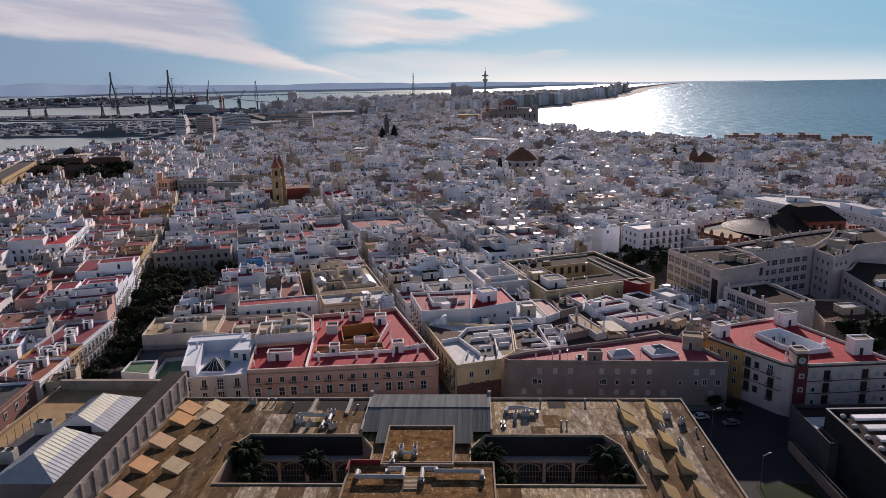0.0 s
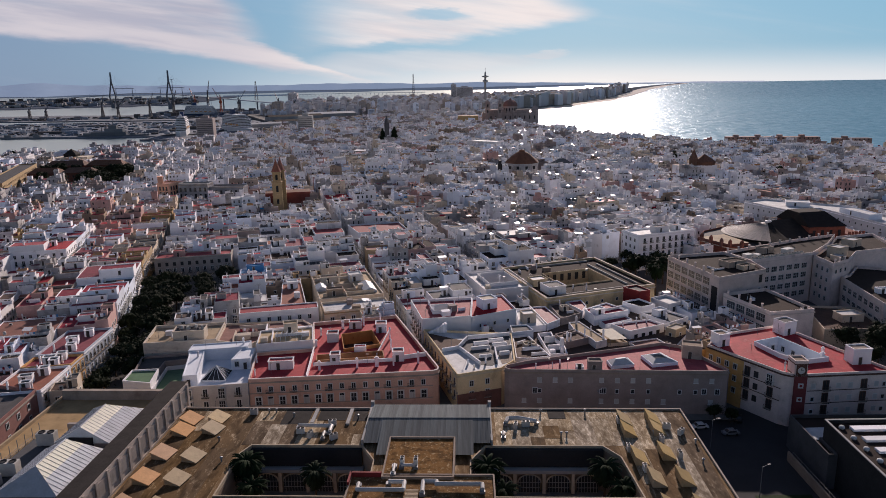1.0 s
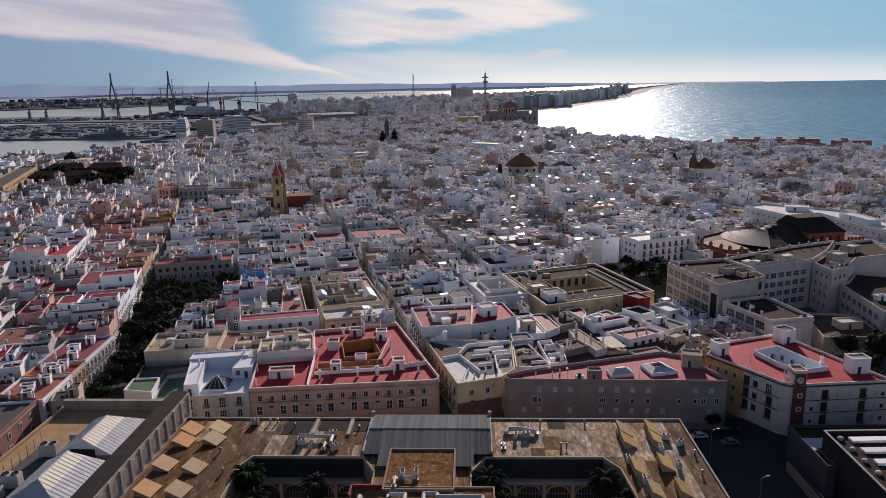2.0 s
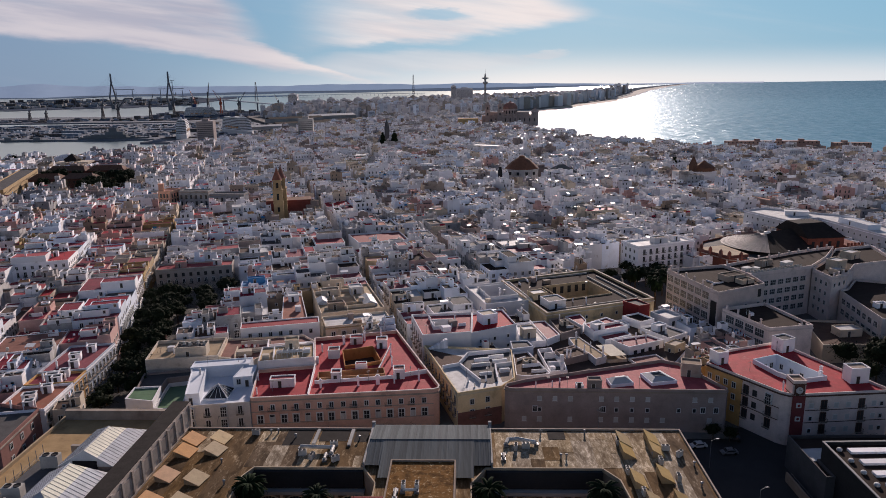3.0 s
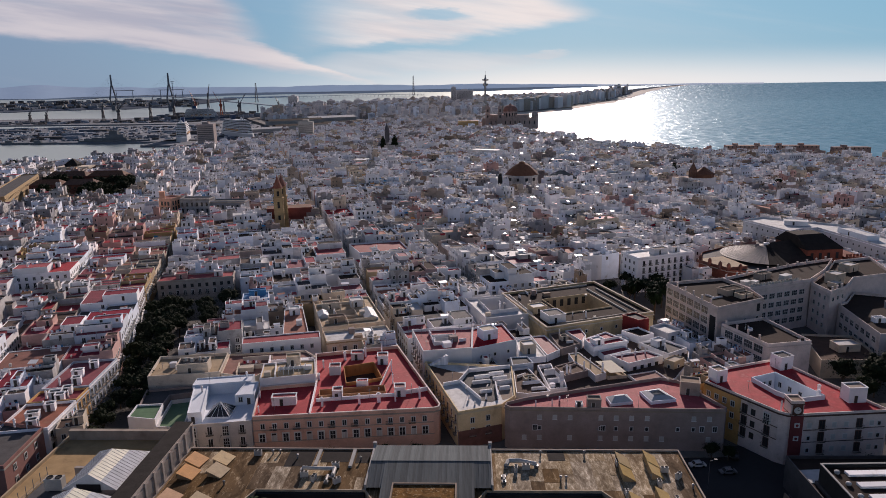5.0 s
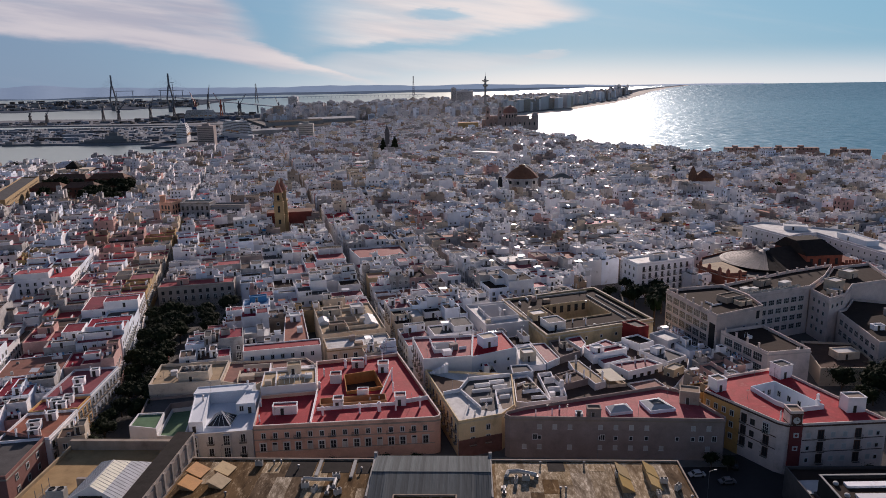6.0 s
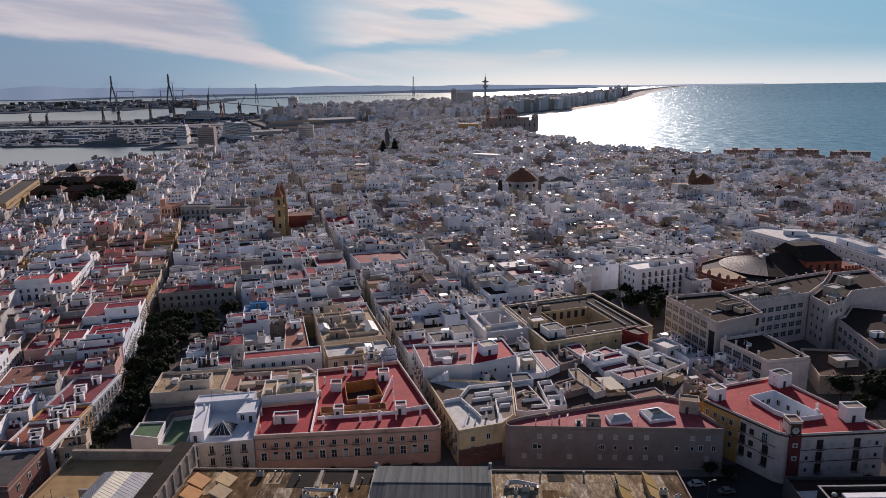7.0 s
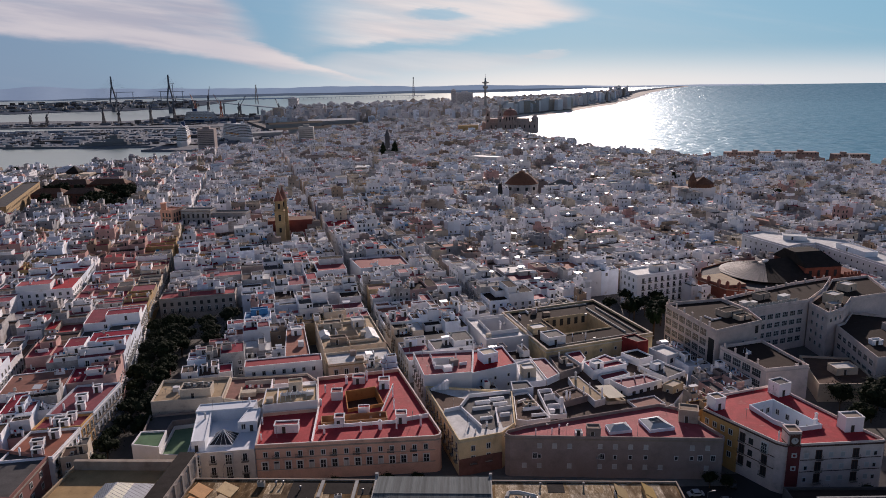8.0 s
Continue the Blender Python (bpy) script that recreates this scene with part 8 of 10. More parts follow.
# brown-roofed church to the east
g = Geo()
g.prism(ccw([(206, 592), (238, 598), (234, 612), (202, 606)]), 0, 15.0, 0, False, 1)
bch = put_top("brown_church", g, [WHITE, TILE], "white church with brown tiled roofs", "church")
g = Geo()
g.lathe(228, 602, [(9.0, 15.0), (9.0, 18.0), (9.6, 18.0), (0.2, 24.0)], 8, 0, 0.4)
put("roof_pyramid", g, TILE, bch, "brown tiled pyramid roof")
g = Geo()
g.rbox(218, 600, 5, 5, 0, 20.0, 0.2)
g.lathe(218, 600, [(3.8, 20.0), (2.2, 24.0), (0.05, 28.5)], 4, 0, 0.98)
put("tower", g, TILE, bch)
# villa with a pyramid roof near the harbour
g = Geo()
g.prism(ccw([(-440, 790), (-404, 794), (-405, 812), (-441, 808)]), 0, 12.5)
villa = put_top("harbour_villa", g, [CREAM], "cream villa with a dark pyramid roof", "house")
g = Geo()
g.rbox(-424, 800, 13, 13, 12.5, 15.0, 0.1)
g.lathe(-424, 800, [(10.5, 15.0), (0.1, 21.5)], 4, 0, 0.885)
put("pyramid_roof", g, BLACKR, villa, "dark pyramid roof")
# palace fronts and a salmon corner house at the end of the western street
for pts, zt, wall, lab, n in (([(-192.0, 501), (-170.2, 500), (-170, 512), (-192.2, 513)], 19.4, DIRTYW, "tall pale grey palace front with tall windows", 6),
                              ([(-169.8, 501.5), (-144.5, 500.5), (-144.3, 512), (-169.6, 513)], 17.0, PALEGREY, "grey palace front with a pale cornice", 7)):
    g = Geo()
    ring(g, pts, inset(pts, 0.3), 0, zt, 0, zt - 0.8)
    g.face([(x, y, zt - 0.8) for x, y in inset(pts, 0.3)], 1)
    lf = put_top("palace", g, [wall, GROOF], lab, "house")
    g = Geo()
    ring(g, inset(pts, -0.35), inset(pts, -0.01), zt - 1.2, zt - 0.7, 0, zt - 1.2)
    put("cornice", g, STONE, lf)
    L = (Vector(pts[1]) - Vector(pts[0])).length
    for i in range(n):
        for z in (zt - 5.6, zt - 10.2, zt - 14.6):
            opening(lf, TALLW, on_edge(pts[0], pts[1], L * (i + 0.5) / n, z))
g = Geo()
pts = ccw([(-205.5, 497), (-195.6, 494), (-193.0, 508), (-203.0, 512)])
ring(g, pts, inset(pts, 0.3), 0, 20.6, 0, 19.8)
g.face([(x, y, 19.8) for x, y in inset(pts, 0.3)], 1)
g.rbox(-203.4, 499.2, 3.6, 3.6, 19.8, 25.0, 0.27)
g.rbox(-203.4, 499.2, 4.2, 4.2, 25.0, 25.4, 0.27)
sal = put_top("salmon_corner_house", g, [ORANGE, TERRA], "tall salmon corner house with a roof turret", "house")
for z in (15.6, 11.6, 7.6):
    for s_ in (2.6, 5.4, 8.0):
        opening(sal, TALLW, on_edge((-205.5, 497), (-195.6, 494), s_, z))
    for s_ in (2.6, 6.0, 9.6):
        opening(sal, TALLW, on_edge((-195.6, 494), (-193.0, 508), s_, z))
# slim dark spire by the conifers, and a broad white block before the cathedral
g = Geo()
g.rbox(-82, 1062, 6.4, 6.4, 0, 30, 0.2)
g.rbox(-82, 1062, 7.2, 7.2, 30, 30.8, 0.2)
g.lathe(-82, 1062, [(3.4, 30.8), (3.0, 34), (2.0, 36.5), (0.1, 42)], 8, 0, 0.2)
put_top("church_spire", g, [CRANE], "dark church tower with a pointed cap", "tower")
g = Geo()
pts = ccw([(33, 893), (69, 872), (80, 892), (46, 914)])
ring(g, pts, inset(pts, 0.4), 0, 15.5, 0, 14.7)
g.face([(x, y, 14.7) for x, y in inset(pts, 0.4)], 1)
put_top("white_hall", g, [WHITE, WROOF], "broad plain white hall among houses", "building")
# cathedral
g = Geo()
g.prism([(88, 1508), (205, 1500), (208, 1538), (91, 1546)], 0, 24.0, 0, False, 1)
g.prism([(105, 1514), (190, 1508), (192, 1530), (107, 1536)], 24.0, 31.0, 0, False, 1)
cat = put_top("cathedral", g, [CATH, BROOF], "large pinkish stone cathedral with a tiled dome and towers", "cathedral")
for i in range(12):
    g = Geo()
    x = 92 + i * 10.2
    g.rbox(x, 1507.6 - i * 0.68, 2.4, 2.4, 0, 26.0, -0.07)
    g.lathe(x, 1507.6 - i * 0.68, [(1.2, 26.0), (0.9, 28.0), (0.05, 30.0)], 6)
    put("buttress", g, CATH, cat)
for i in range(11):
    g = Geo()
    g.rbox(97.2 + i * 10.2, 1507.2 - i * 0.68, 2.2, 0.8, 11.0, 18.0, -0.07)
    put("window", g, DARK, cat)
g = Geo()
g.lathe(150, 1522, [(15, 24), (15, 36), (16, 36), (16, 37.5)], 16)
drum = put("drum", g, CATH, cat)
for i in range(6):
    g = Geo()
    t = radians(-150 + i * 24)
    g.rbox(150 + 14.8 * math.cos(t), 1522 + 14.8 * math.sin(t), 2.6, 0.8, 27, 34, t + math.pi / 2)
    put("drum_window", g, DARK, drum)
g = Geo()
g.lathe(150, 1522, [(15.6, 37.5), (14.9, 42), (12.4, 46.5), (8.0, 49.8), (3.0, 51.2), (2.0, 53.0), (0.1, 54.5)], 16)
put("dome", g, [TERRA], cat, "reddish tiled dome")
for x in (100, 126):
    g = Geo()
    g.rbox(x, 1504, 9.5, 9.5, 0, 34.0)
    g.rbox(x, 1504, 10.6, 10.6, 34.0, 35.2)
    g.lathe(x, 1504, [(4.4, 35.2), (4.4, 44), (5.0, 44), (5.0, 45), (3.8, 48), (0.2, 51.5)], 8)
    tw = put("west_tower", g, CATH, cat)
    for z in (25.0, 37.5):
        g = Geo()
        g.rbox(x, 1499.3 if z < 35 else 1499.9, 2.4, 0.8, z, z + 5.5)
        put("bell_opening", g, DARK, tw)
g = Geo()
g.lathe(202, 1512, [(8, 0), (8, 30), (8.6, 30), (6, 35), (1, 38), (0.1, 43)], 10)
put("chapel", g, [CATH], cat)
g = Geo()
g.prism([(36, 1468), (78, 1466), (78, 1486), (36, 1488)], 0, 21.0)
put_top("ochre_palace", g, [OCHRE], "large ochre palace in the old town", "building")

# ochre street front by the park
och = ccw([(-363, 570), (-424, 728), (-439, 722), (-378, 564)])
g = Geo()
ring(g, och, inset(och, 0.5), 0, 13.0, 0, 12.1)
g.face([(x, y, 12.1) for x, y in inset(och, 0.5)], 1)
och_row = put_top("street_front_house", g, [OCHRE, GROOF], "long ochre house front along a sunlit street", "house")
for k in range(34):
    for z in (8.6, 4.8):
        opening(och_row, FARW, on_edge((-363, 570), (-424, 728), 3.0 + k * 4.8, z))
# long range on the water, with tiled roofs
for x0, x1, y0 in ((-448, -408, 800), (-404, -362, 796)):
    g = Geo()
    g.prism(ccw([(x0, y0), (x1, y0 - 2), (x1 - 3, y0 + 14), (x0 - 3, y0 + 16)]), 0, 9.0)
    rng_ = put_top("harbour_range", g, [BRICK], "long low range with a red tiled roof by the water", "building", "ranges on the water")
    g = Geo()
    g.solid([(x0 - 0.5, y0 - 0.6, 9.0), (x1 + 0.5, y0 - 2.6, 9.0), (x1 - 2.5, y0 + 14.6, 9.0), (x0 - 3.5, y0 + 16.6, 9.0), (x0 + 4, y0 + 7.6, 12.5), (x1 - 5, y0 + 6.2, 12.5)], [(0, 1, 5, 4), (2, 3, 4, 5), (1, 2, 5), (3, 0, 4)])
    put("hipped_roof", g, TILE, rng_)
    for k in range(7):
        opening(rng_, FARW, on_edge((x0, y0), (x1, y0 - 2), 4.0 + k * 5.2, 5.6))

# dark barracks round the park
for y_, xs_, hh_ in ((646.0, ((-387, -358), (-356, -326)), 11.5), (702.0, ((-402, -362), (-360, -323)), 12.5)):
    xa, xb = xs_[0][0], xs_[1][1]
    g = Geo()
    g.prism(ccw([(xa, y_), (xb, y_ + 4), (xb - 1, y_ + 17), (xa - 1, y_ + 13)]), 0, hh_)
    barr = put_top("barrack_building", g, [BRICK], "long dark red barracks with tiled roofs beside the park", "building", "barracks by the park")
    for x0, x1 in xs_:
        g = Geo()
        g.solid([(x0, y_ - 0.5, hh_), (x1, y_ + 1.5, hh_), (x1, y_ + 17.5, hh_), (x0, y_ + 15.5, hh_), (x0 + 5, y_ + 7.5, hh_ + 4.5), (x1 - 5, y_ + 9.5, hh_ + 4.5)], [(0, 1, 5, 4), (2, 3, 4, 5), (1, 2, 5), (3, 0, 4)])
        put("hipped_roof", g, TILE, barr)
    for i in range(int((xb - xa) / 4.4)):
        opening(barr, FARW, on_edge((xa, y_), (xb, y_ + 4), 3.0 + i * 4.3, 7.4))

# ---------------------------------------------------------------- trees
LR = random.Random(3)


def leaf_quads(g, c, n, spread, size, mi=0):
    for _ in range(n):
        d = Vector((LR.gauss(0, 1), LR.gauss(0, 1), LR.gauss(0, 0.75)))
        p = c + d * spread * 0.55
        u = Vector((LR.uniform(-1, 1), LR.uniform(-1, 1), LR.uniform(-0.6, 0.6))).normalized()
        v = u.cross(Vector((LR.uniform(-1, 1), LR.uniform(-1, 1), 1.0))).normalized()
        s = size * LR.uniform(0.6, 1.3)
        g.face([p - u * s, p + v * s * 0.45, p + u * s, p - v * s * 0.45], mi)


def leaf_mass(g, c, r):
    """A lumpy closed clump of foliage, dark inside."""
    n, k = len(g.v), 7
    for a_ in range(1, 5):
        th = math.pi * a_ / 5
        for b_ in range(k):
            ph = 2 * math.pi * (b_ + 0.5 * (a_ % 2)) / k
            q = r * LR.uniform(0.72, 1.18)
            g.v.append((c.x + q * math.sin(th) * math.cos(ph), c.y + q * math.sin(th) * math.sin(ph), c.z + 0.8 * q * math.cos(th)))
    g.v += [(c.x, c.y, c.z + 0.85 * r), (c.x, c.y, c.z - 0.8 * r)]
    top, bot = len(g.v) - 2, len(g.v) - 1
    for b_ in range(k):
        d_ = (b_ + 1) % k
        fs = [(top, n + b_, n + d_), (bot, n + 3 * k + d_, n + 3 * k + b_)]
        fs += [(n + a_ * k + b_, n + (a_ + 1) * k + b_, n + (a_ + 1) * k + d_, n + a_ * k + d_) for a_ in range(3)]
        g.f += fs
        g.m += [0] * len(fs)


def tree(h, r, clumps, leaves, size, label, group):
    g = Geo()
    g.tube((0, 0, 0), (0.15, 0.05, h * 0.45), 0.28, 8, 0, 0.18)
    limbs = []
    for i in range(7):
        t = 2 * math.pi * i / 7 + LR.uniform(-0.3, 0.3)
        e = (r * 0.62 * math.cos(t), r * 0.62 * math.sin(t), h * LR.uniform(0.62, 0.85))
        g.tube((0.1, 0.03, h * LR.uniform(0.28, 0.44)), e, 0.13, 6, 0, 0.04)
        limbs.append(Vector(e))
    root = put("tree", g, BARK)
    g = Geo()
    for i in range(clumps):
        if i < 7:
            b = limbs[i]
        else:
            t, q = LR.uniform(0, 2 * math.pi), r * 0.78 * math.sqrt(LR.random())
            b = Vector((q * math.cos(t), q * math.sin(t), h * (0.62 + 0.36 * LR.random() * (1.0 - 0.5 * (q / r) ** 2))))
        cr = r * LR.uniform(0.20, 0.34)
        leaf_mass(g, b, cr)
        leaf_quads(g, b, leaves, cr * 1.75, size)
    put("crown", g, LEAF, root, "dense dark green crown")
    tagged(root, label, "tree", group)
    return root


def pine(h, r, label):
    """A tall conifer: straight trunk, whorls of drooping branches of needles."""
    g = Geo()
    g.tube((0, 0, 0), (0, 0, h * 0.97), 0.35, 8, 0, 0.06)
    root = put("conifer_tree", g, BARK)
    g = Geo()
    for k in range(17):
        z = h * (0.14 + 0.05 * k)
        q = r * (1.0 - 0.045 * k) * LR.uniform(0.8, 1.1)
        for i in range(7):
            t = 2 * math.pi * (i + LR.random() * 0.6) / 7
            for f in (0.3, 0.75):
                leaf_mass(g, Vector((q * f * math.cos(t), q * f * math.sin(t), z - 0.12 * q * f)), q * 0.34)
                leaf_quads(g, Vector((q * f * math.cos(t), q * f * math.sin(t), z)), 14, q * 0.4, 0.4)
    put("crown", g, LEAF, root, "dark layered crown of needles")
    tagged(root, label, "conifer tree", "tall conifers")
    return root


def palm(h, label):
    g = Geo()
    g.lathe(0, 0, [(0.42, 0), (0.30, 0.6), (0.26, h * 0.5), (0.28, h * 0.9), (0.4, h)], 8)
    root = put("palm_tree", g, BARK)
    g = Geo()
    for i in range(110):
        t = LR.uniform(0, 2 * math.pi)
        up = LR.uniform(-0.6, 1.3)
        L = LR.uniform(3.6, 5.0)
        d = Vector((math.cos(t), math.sin(t), 0))
        s = Vector((-math.sin(t), math.cos(t), 0))
        prev = Vector((0, 0, h))
        ang = up
        for k in range(7):
            nxt = prev + (d * math.cos(ang) + Vector((0, 0, 1)) * math.sin(ang)) * (L / 7)
            wdt = 0.42 * math.sin(math.pi * (k + 1.0) / 8.5) + 0.05
            drop = Vector((0, 0, -wdt * 0.55))
            for sg in (1, -1):
                g.face([prev, nxt, nxt + s * sg * wdt + drop + d * 0.12, prev + s * sg * wdt * 0.8 + drop])
            prev, ang = nxt, ang - 0.27
    put("fronds", g, PALM, root, "arching dark green fronds")
    tagged(root, label, "palm tree", "palm trees")
    return root


t1 = tree(9.0, 4.4, 34, 46, 0.30, "street tree with a dense dark crown", "street trees")
t2 = tree(7.5, 3.8, 32, 44, 0.28, "lower street tree with a rounded dark crown", "street trees")
t3 = tree(12.0, 5.0, 36, 56, 0.34, "tall garden tree with an uneven dark crown", "garden trees")
first = {t1: True, t2: True, t3: True}


def plant(src, x, y, s=1.0, z=0.0):
    m = pose(x, y, z, 0, 0, LR.uniform(0, 360)) @ Matrix.Scale(s, 4)
    if first.get(src):
        first[src] = False
        src.matrix_basis = m
    else:
        c = copy_thing(src, pose(x, y, z, 0, 0, LR.uniform(0, 360)))
        c.scale = (s, s, s * LR.uniform(0.9, 1.1))


for i in range(17):
    b = 178 + i * 8.6
    plant(t2 if i % 3 else t1, *gp((-44.6 if b > 232 else -49.5 + (b - 190) * 0.11) + LR.uniform(-0.6, 1.2), b), LR.uniform(0.8, 1.0))
for i in range(13):
    b = 214 + i * 8.6
    plant(t1 if i % 3 else t2, *gp(-37.0 + LR.uniform(-1.6, 1.6), b), LR.uniform(0.85, 1.15))
for i in range(12):
    plant(t1, *gp(-40 + (i % 4) * 9 + LR.uniform(-2, 2), 282 + (i // 4) * 14 + LR.uniform(-2, 2)), LR.uniform(0.9, 1.15))
for x, y, s in ((84, 300, 0.9), (93, 306, 1.0), (88, 320, 0.9), (100, 298, 0.8), (78, 312, 0.8), (101, 318, 0.9)):
    plant(t1, x, y, s)
for x, y, s in ((128, 207, 0.8), (134, 200, 0.95), (141, 208, 1.0), (148, 199, 0.9), (127, 194, 0.8), (137, 190, 0.9), (146, 188, 1.0), (155, 196, 1.0), (152, 209, 0.9), (159, 215, 1.0), (166, 208, 1.1), (173, 217, 1.0), (163, 201, 1.0), (177, 207, 1.0), (169, 197, 1.1), (182, 214, 1.1), (188, 204, 1.2), (156, 223, 0.9)):
    plant(t3, x, y, s)
for i in range(55):
    x = -405 + (i % 11) * 12 + LR.uniform(-4, 4)
    y = 602 + (i // 11) * 20 + LR.uniform(-6, 6)
    if inside((x, y), PARK) and (x > -322 or 668 < y < 696 or (y < 636 and i % 3 == 0)):
        plant(t3, x, y, LR.uniform(1.1, 1.5))
for x, y, s in ((285, 585, 1.1), (-530, 862, 1.1), (-516, 866, 0.9), (-428, 880, 1.0), (70, 165.5, 0.55), (74, 164.5, 0.5), (96, 157, 0.55), (102, 157.5, 0.5), (108, 158, 0.55),
                (-30, 166.0, 0.6), (-16, 166.5, 0.6), (-8, 167.0, 0.6)):
    plant(t2 if s < 1 else t3, x, y, s)
pn = pine(29.0, 7.5, "dark tall conifer among white houses")
pn.matrix_basis = pose(-67.5, 1010, 0)
copy_thing(pn, pose(-84.5, 1012, 0, 0, 0, 40)).scale = (0.85, 0.85, 0.93)
copy_thing(pn, pose(218, 650, 0, 0, 0, 70)).scale = (0.8, 0.8, 0.8)
p1 = palm(10.4, "tall palm in the college courtyard")
p1.matrix_basis = flm(-41.0, -24.5, 0.06)
for x, y, s in ((-26.5, -25.5, 0.85), (-38.0, -31.0, 0.85), (9.5, -25.5, 0.98), (33.5, -25.0, 0.95), (12.5, -31.0, 0.8), (36.0, -30.5, 0.85)):
    copy_thing(p1, flm(x, y, 0.06, x * 7)).scale = (s, s, s)
for x, y in ((91, 286), (96, 292), (84, 292), (98, 284), (88, 276)):
    copy_thing(p1, pose(x, y, 0, 0, 0, x * 9)).scale = (1.15, 1.15, 1.1)


# ---------------------------------------------------------------- parked cars in the front street
def car(paint, label):
    g = Geo()
    prof = [(-2.1, 0.35), (-2.15, 0.75), (-1.3, 0.9), (-0.7, 1.42), (0.9, 1.45), (1.6, 0.95), (2.1, 0.85), (2.15, 0.4)]
    k = len(prof)
    pts = [(x, -0.85, z) for x, z in prof] + [(x, 0.85, z) for x, z in prof]
    g.solid(pts, [tuple(range(k)), tuple(reversed(range(k, 2 * k)))] + [(i, k + i, k + (i + 1) % k, (i + 1) % k) for i in range(k)])
    body = put("car", g, paint)
    for nm, q in (("windscreen", [(-1.26, 0.94), (-0.74, 1.38)]), ("rear_window", [(0.96, 1.40), (1.52, 1.02)])):
        g = Geo()
        (x0, z0_), (x1, z1_) = q
        o = -0.03 if x0 < 0 else 0.03
        g.face([(x0 + o, -0.72, z0_ + 0.02), (x0 + o, 0.72, z0_ + 0.02), (x1 + o, 0.66, z1_ + 0.02), (x1 + o, -0.66, z1_ + 0.02)])
        put(nm, g, GLASS, body)
    for s in (-1, 1):
        g = Geo()
        g.face([(-1.15, 0.862 * s, 0.95), (1.35, 0.862 * s, 0.98), (0.85, 0.862 * s, 1.36), (-0.7, 0.862 * s, 1.34)])
        put("side_window", g, GLASS, body)
        for x in (-1.3, 1.3):
            g = Geo()
            g.tube((x, 0.72 * s, 0.33), (x, 0.9 * s, 0.33), 0.33, 12)
            put("wheel", g, RUBBER, body)
    tagged(body, label, "car", "parked cars")
    return body


cars = [car(CARP[0], "white parked hatchback on the street"), car(CARP[1], "grey parked hatchback on the street"), car(CARP[2], "black parked hatchback on the street"), car(CARP[3], "dark red parked hatchback on the street")]
for c, (x, y, r) in zip(cars, ((65.0, 162.0, 4), (71.5, 158.5, 4), (76.5, 166.0, 70), (-20.0, 165.0, 3))):
    c.matrix_basis = pose(x, y, 0.05, 0, 0, r)
for i, (x, y, r) in enumerate(((-34, 164.3, 3), (-27, 164.6, 3), (-12, 165.2, 3), (24, 165.2, -2), (32, 164.9, -2), (41, 164.6, -2), (50, 164.2, -2), (-106, 247, 105), (-108, 254, 105), (-110, 261, 105))):
    copy_thing(cars[i % 4], pose(x, y, 0.05, 0, 0, r))


def lamp_post():
    g = Geo()
    g.tube((0, 0, 0), (0, 0, 7.5), 0.09, 8, 0, 0.05)
    g.tube((0, 0, 7.4), (1.3, 0, 7.9), 0.04, 6)
    ob = put("street_lamp", g, METAL)
    g = Geo()
    g.box(1.1, -0.15, 7.82, 1.8, 0.15, 7.95)
    put("lamp_head", g, METAL, ob)
    tagged(ob, "tall steel street lamp with one arm", "street lamp", "street lamps")
    return ob


lp = lamp_post()
lp.matrix_basis = pose(66.5, 131, 0.05, 0, 0, 10)
for x, y, r in ((64, 152.0, 0), (86, 128, 180), (3, 167, 90), (40, 166.5, 90), (-60, 166.5, 90), (-103, 236, 0), (-99, 214, 0)):
    copy_thing(lp, pose(x, y, 0.05, 0, 0, r))

# television aerials on the nearer roofs
for ob_, z_, spots_ in ((salmon, 10.1, ((-30.0, 183.5), (-22.0, 184.0), (-10.0, 186.0), (-18.5, 206.0), (-36.0, 206.0), (-48.0, 178.0), (-27.0, 218.0))), (cream_house, 10.5, ((6.0, 184.0), (12.0, 184.5), (2.0, 193.0), (7.0, 200.0))),
                        (red_twin, 13.3, ((-6.0, 214.0), (5.0, 228.0), (-8.0, 226.0))), (wedge, 11.7, ((28.0, 175.5), (33.0, 174.2), (52.0, 172.4), (64.0, 185.0))), (emblem_block, 13.9, ((84.0, 178.0), (98.0, 192.0), (106.0, 172.0), (92.0, 192.0))),
                        (bl, 10.2, ((-90.0, 206.0), (-76.0, 214.0))), (white_house, 12.3, ((-70.5, 192.5), (-62.0, 194.5))), (yellow, 11.3, ((34.0, 262.0), (52.0, 246.5), (62.0, 286.0))), (court_w, 11.5, ((14.0, 262.0), (30.0, 254.0)))):
    for k, (x, y) in enumerate(spots_):
        shared("aerial", ANT, ob_, pose(x, y, z_, 0, 0, 40.0 * k) @ Matrix.Diagonal((0.9, 0.9, 0.9 + 0.12 * (k % 3), 1)))

# ---------------------------------------------------------------- port, bridge, far shores
FR = random.Random(11)


def slab(name, poly, z0, z1, mat, label, category, kind="structure"):
    g = Geo()
    g.prism(ccw(poly), z0, z1)
    return put_top(name, g, [mat], label, category, kind=kind)


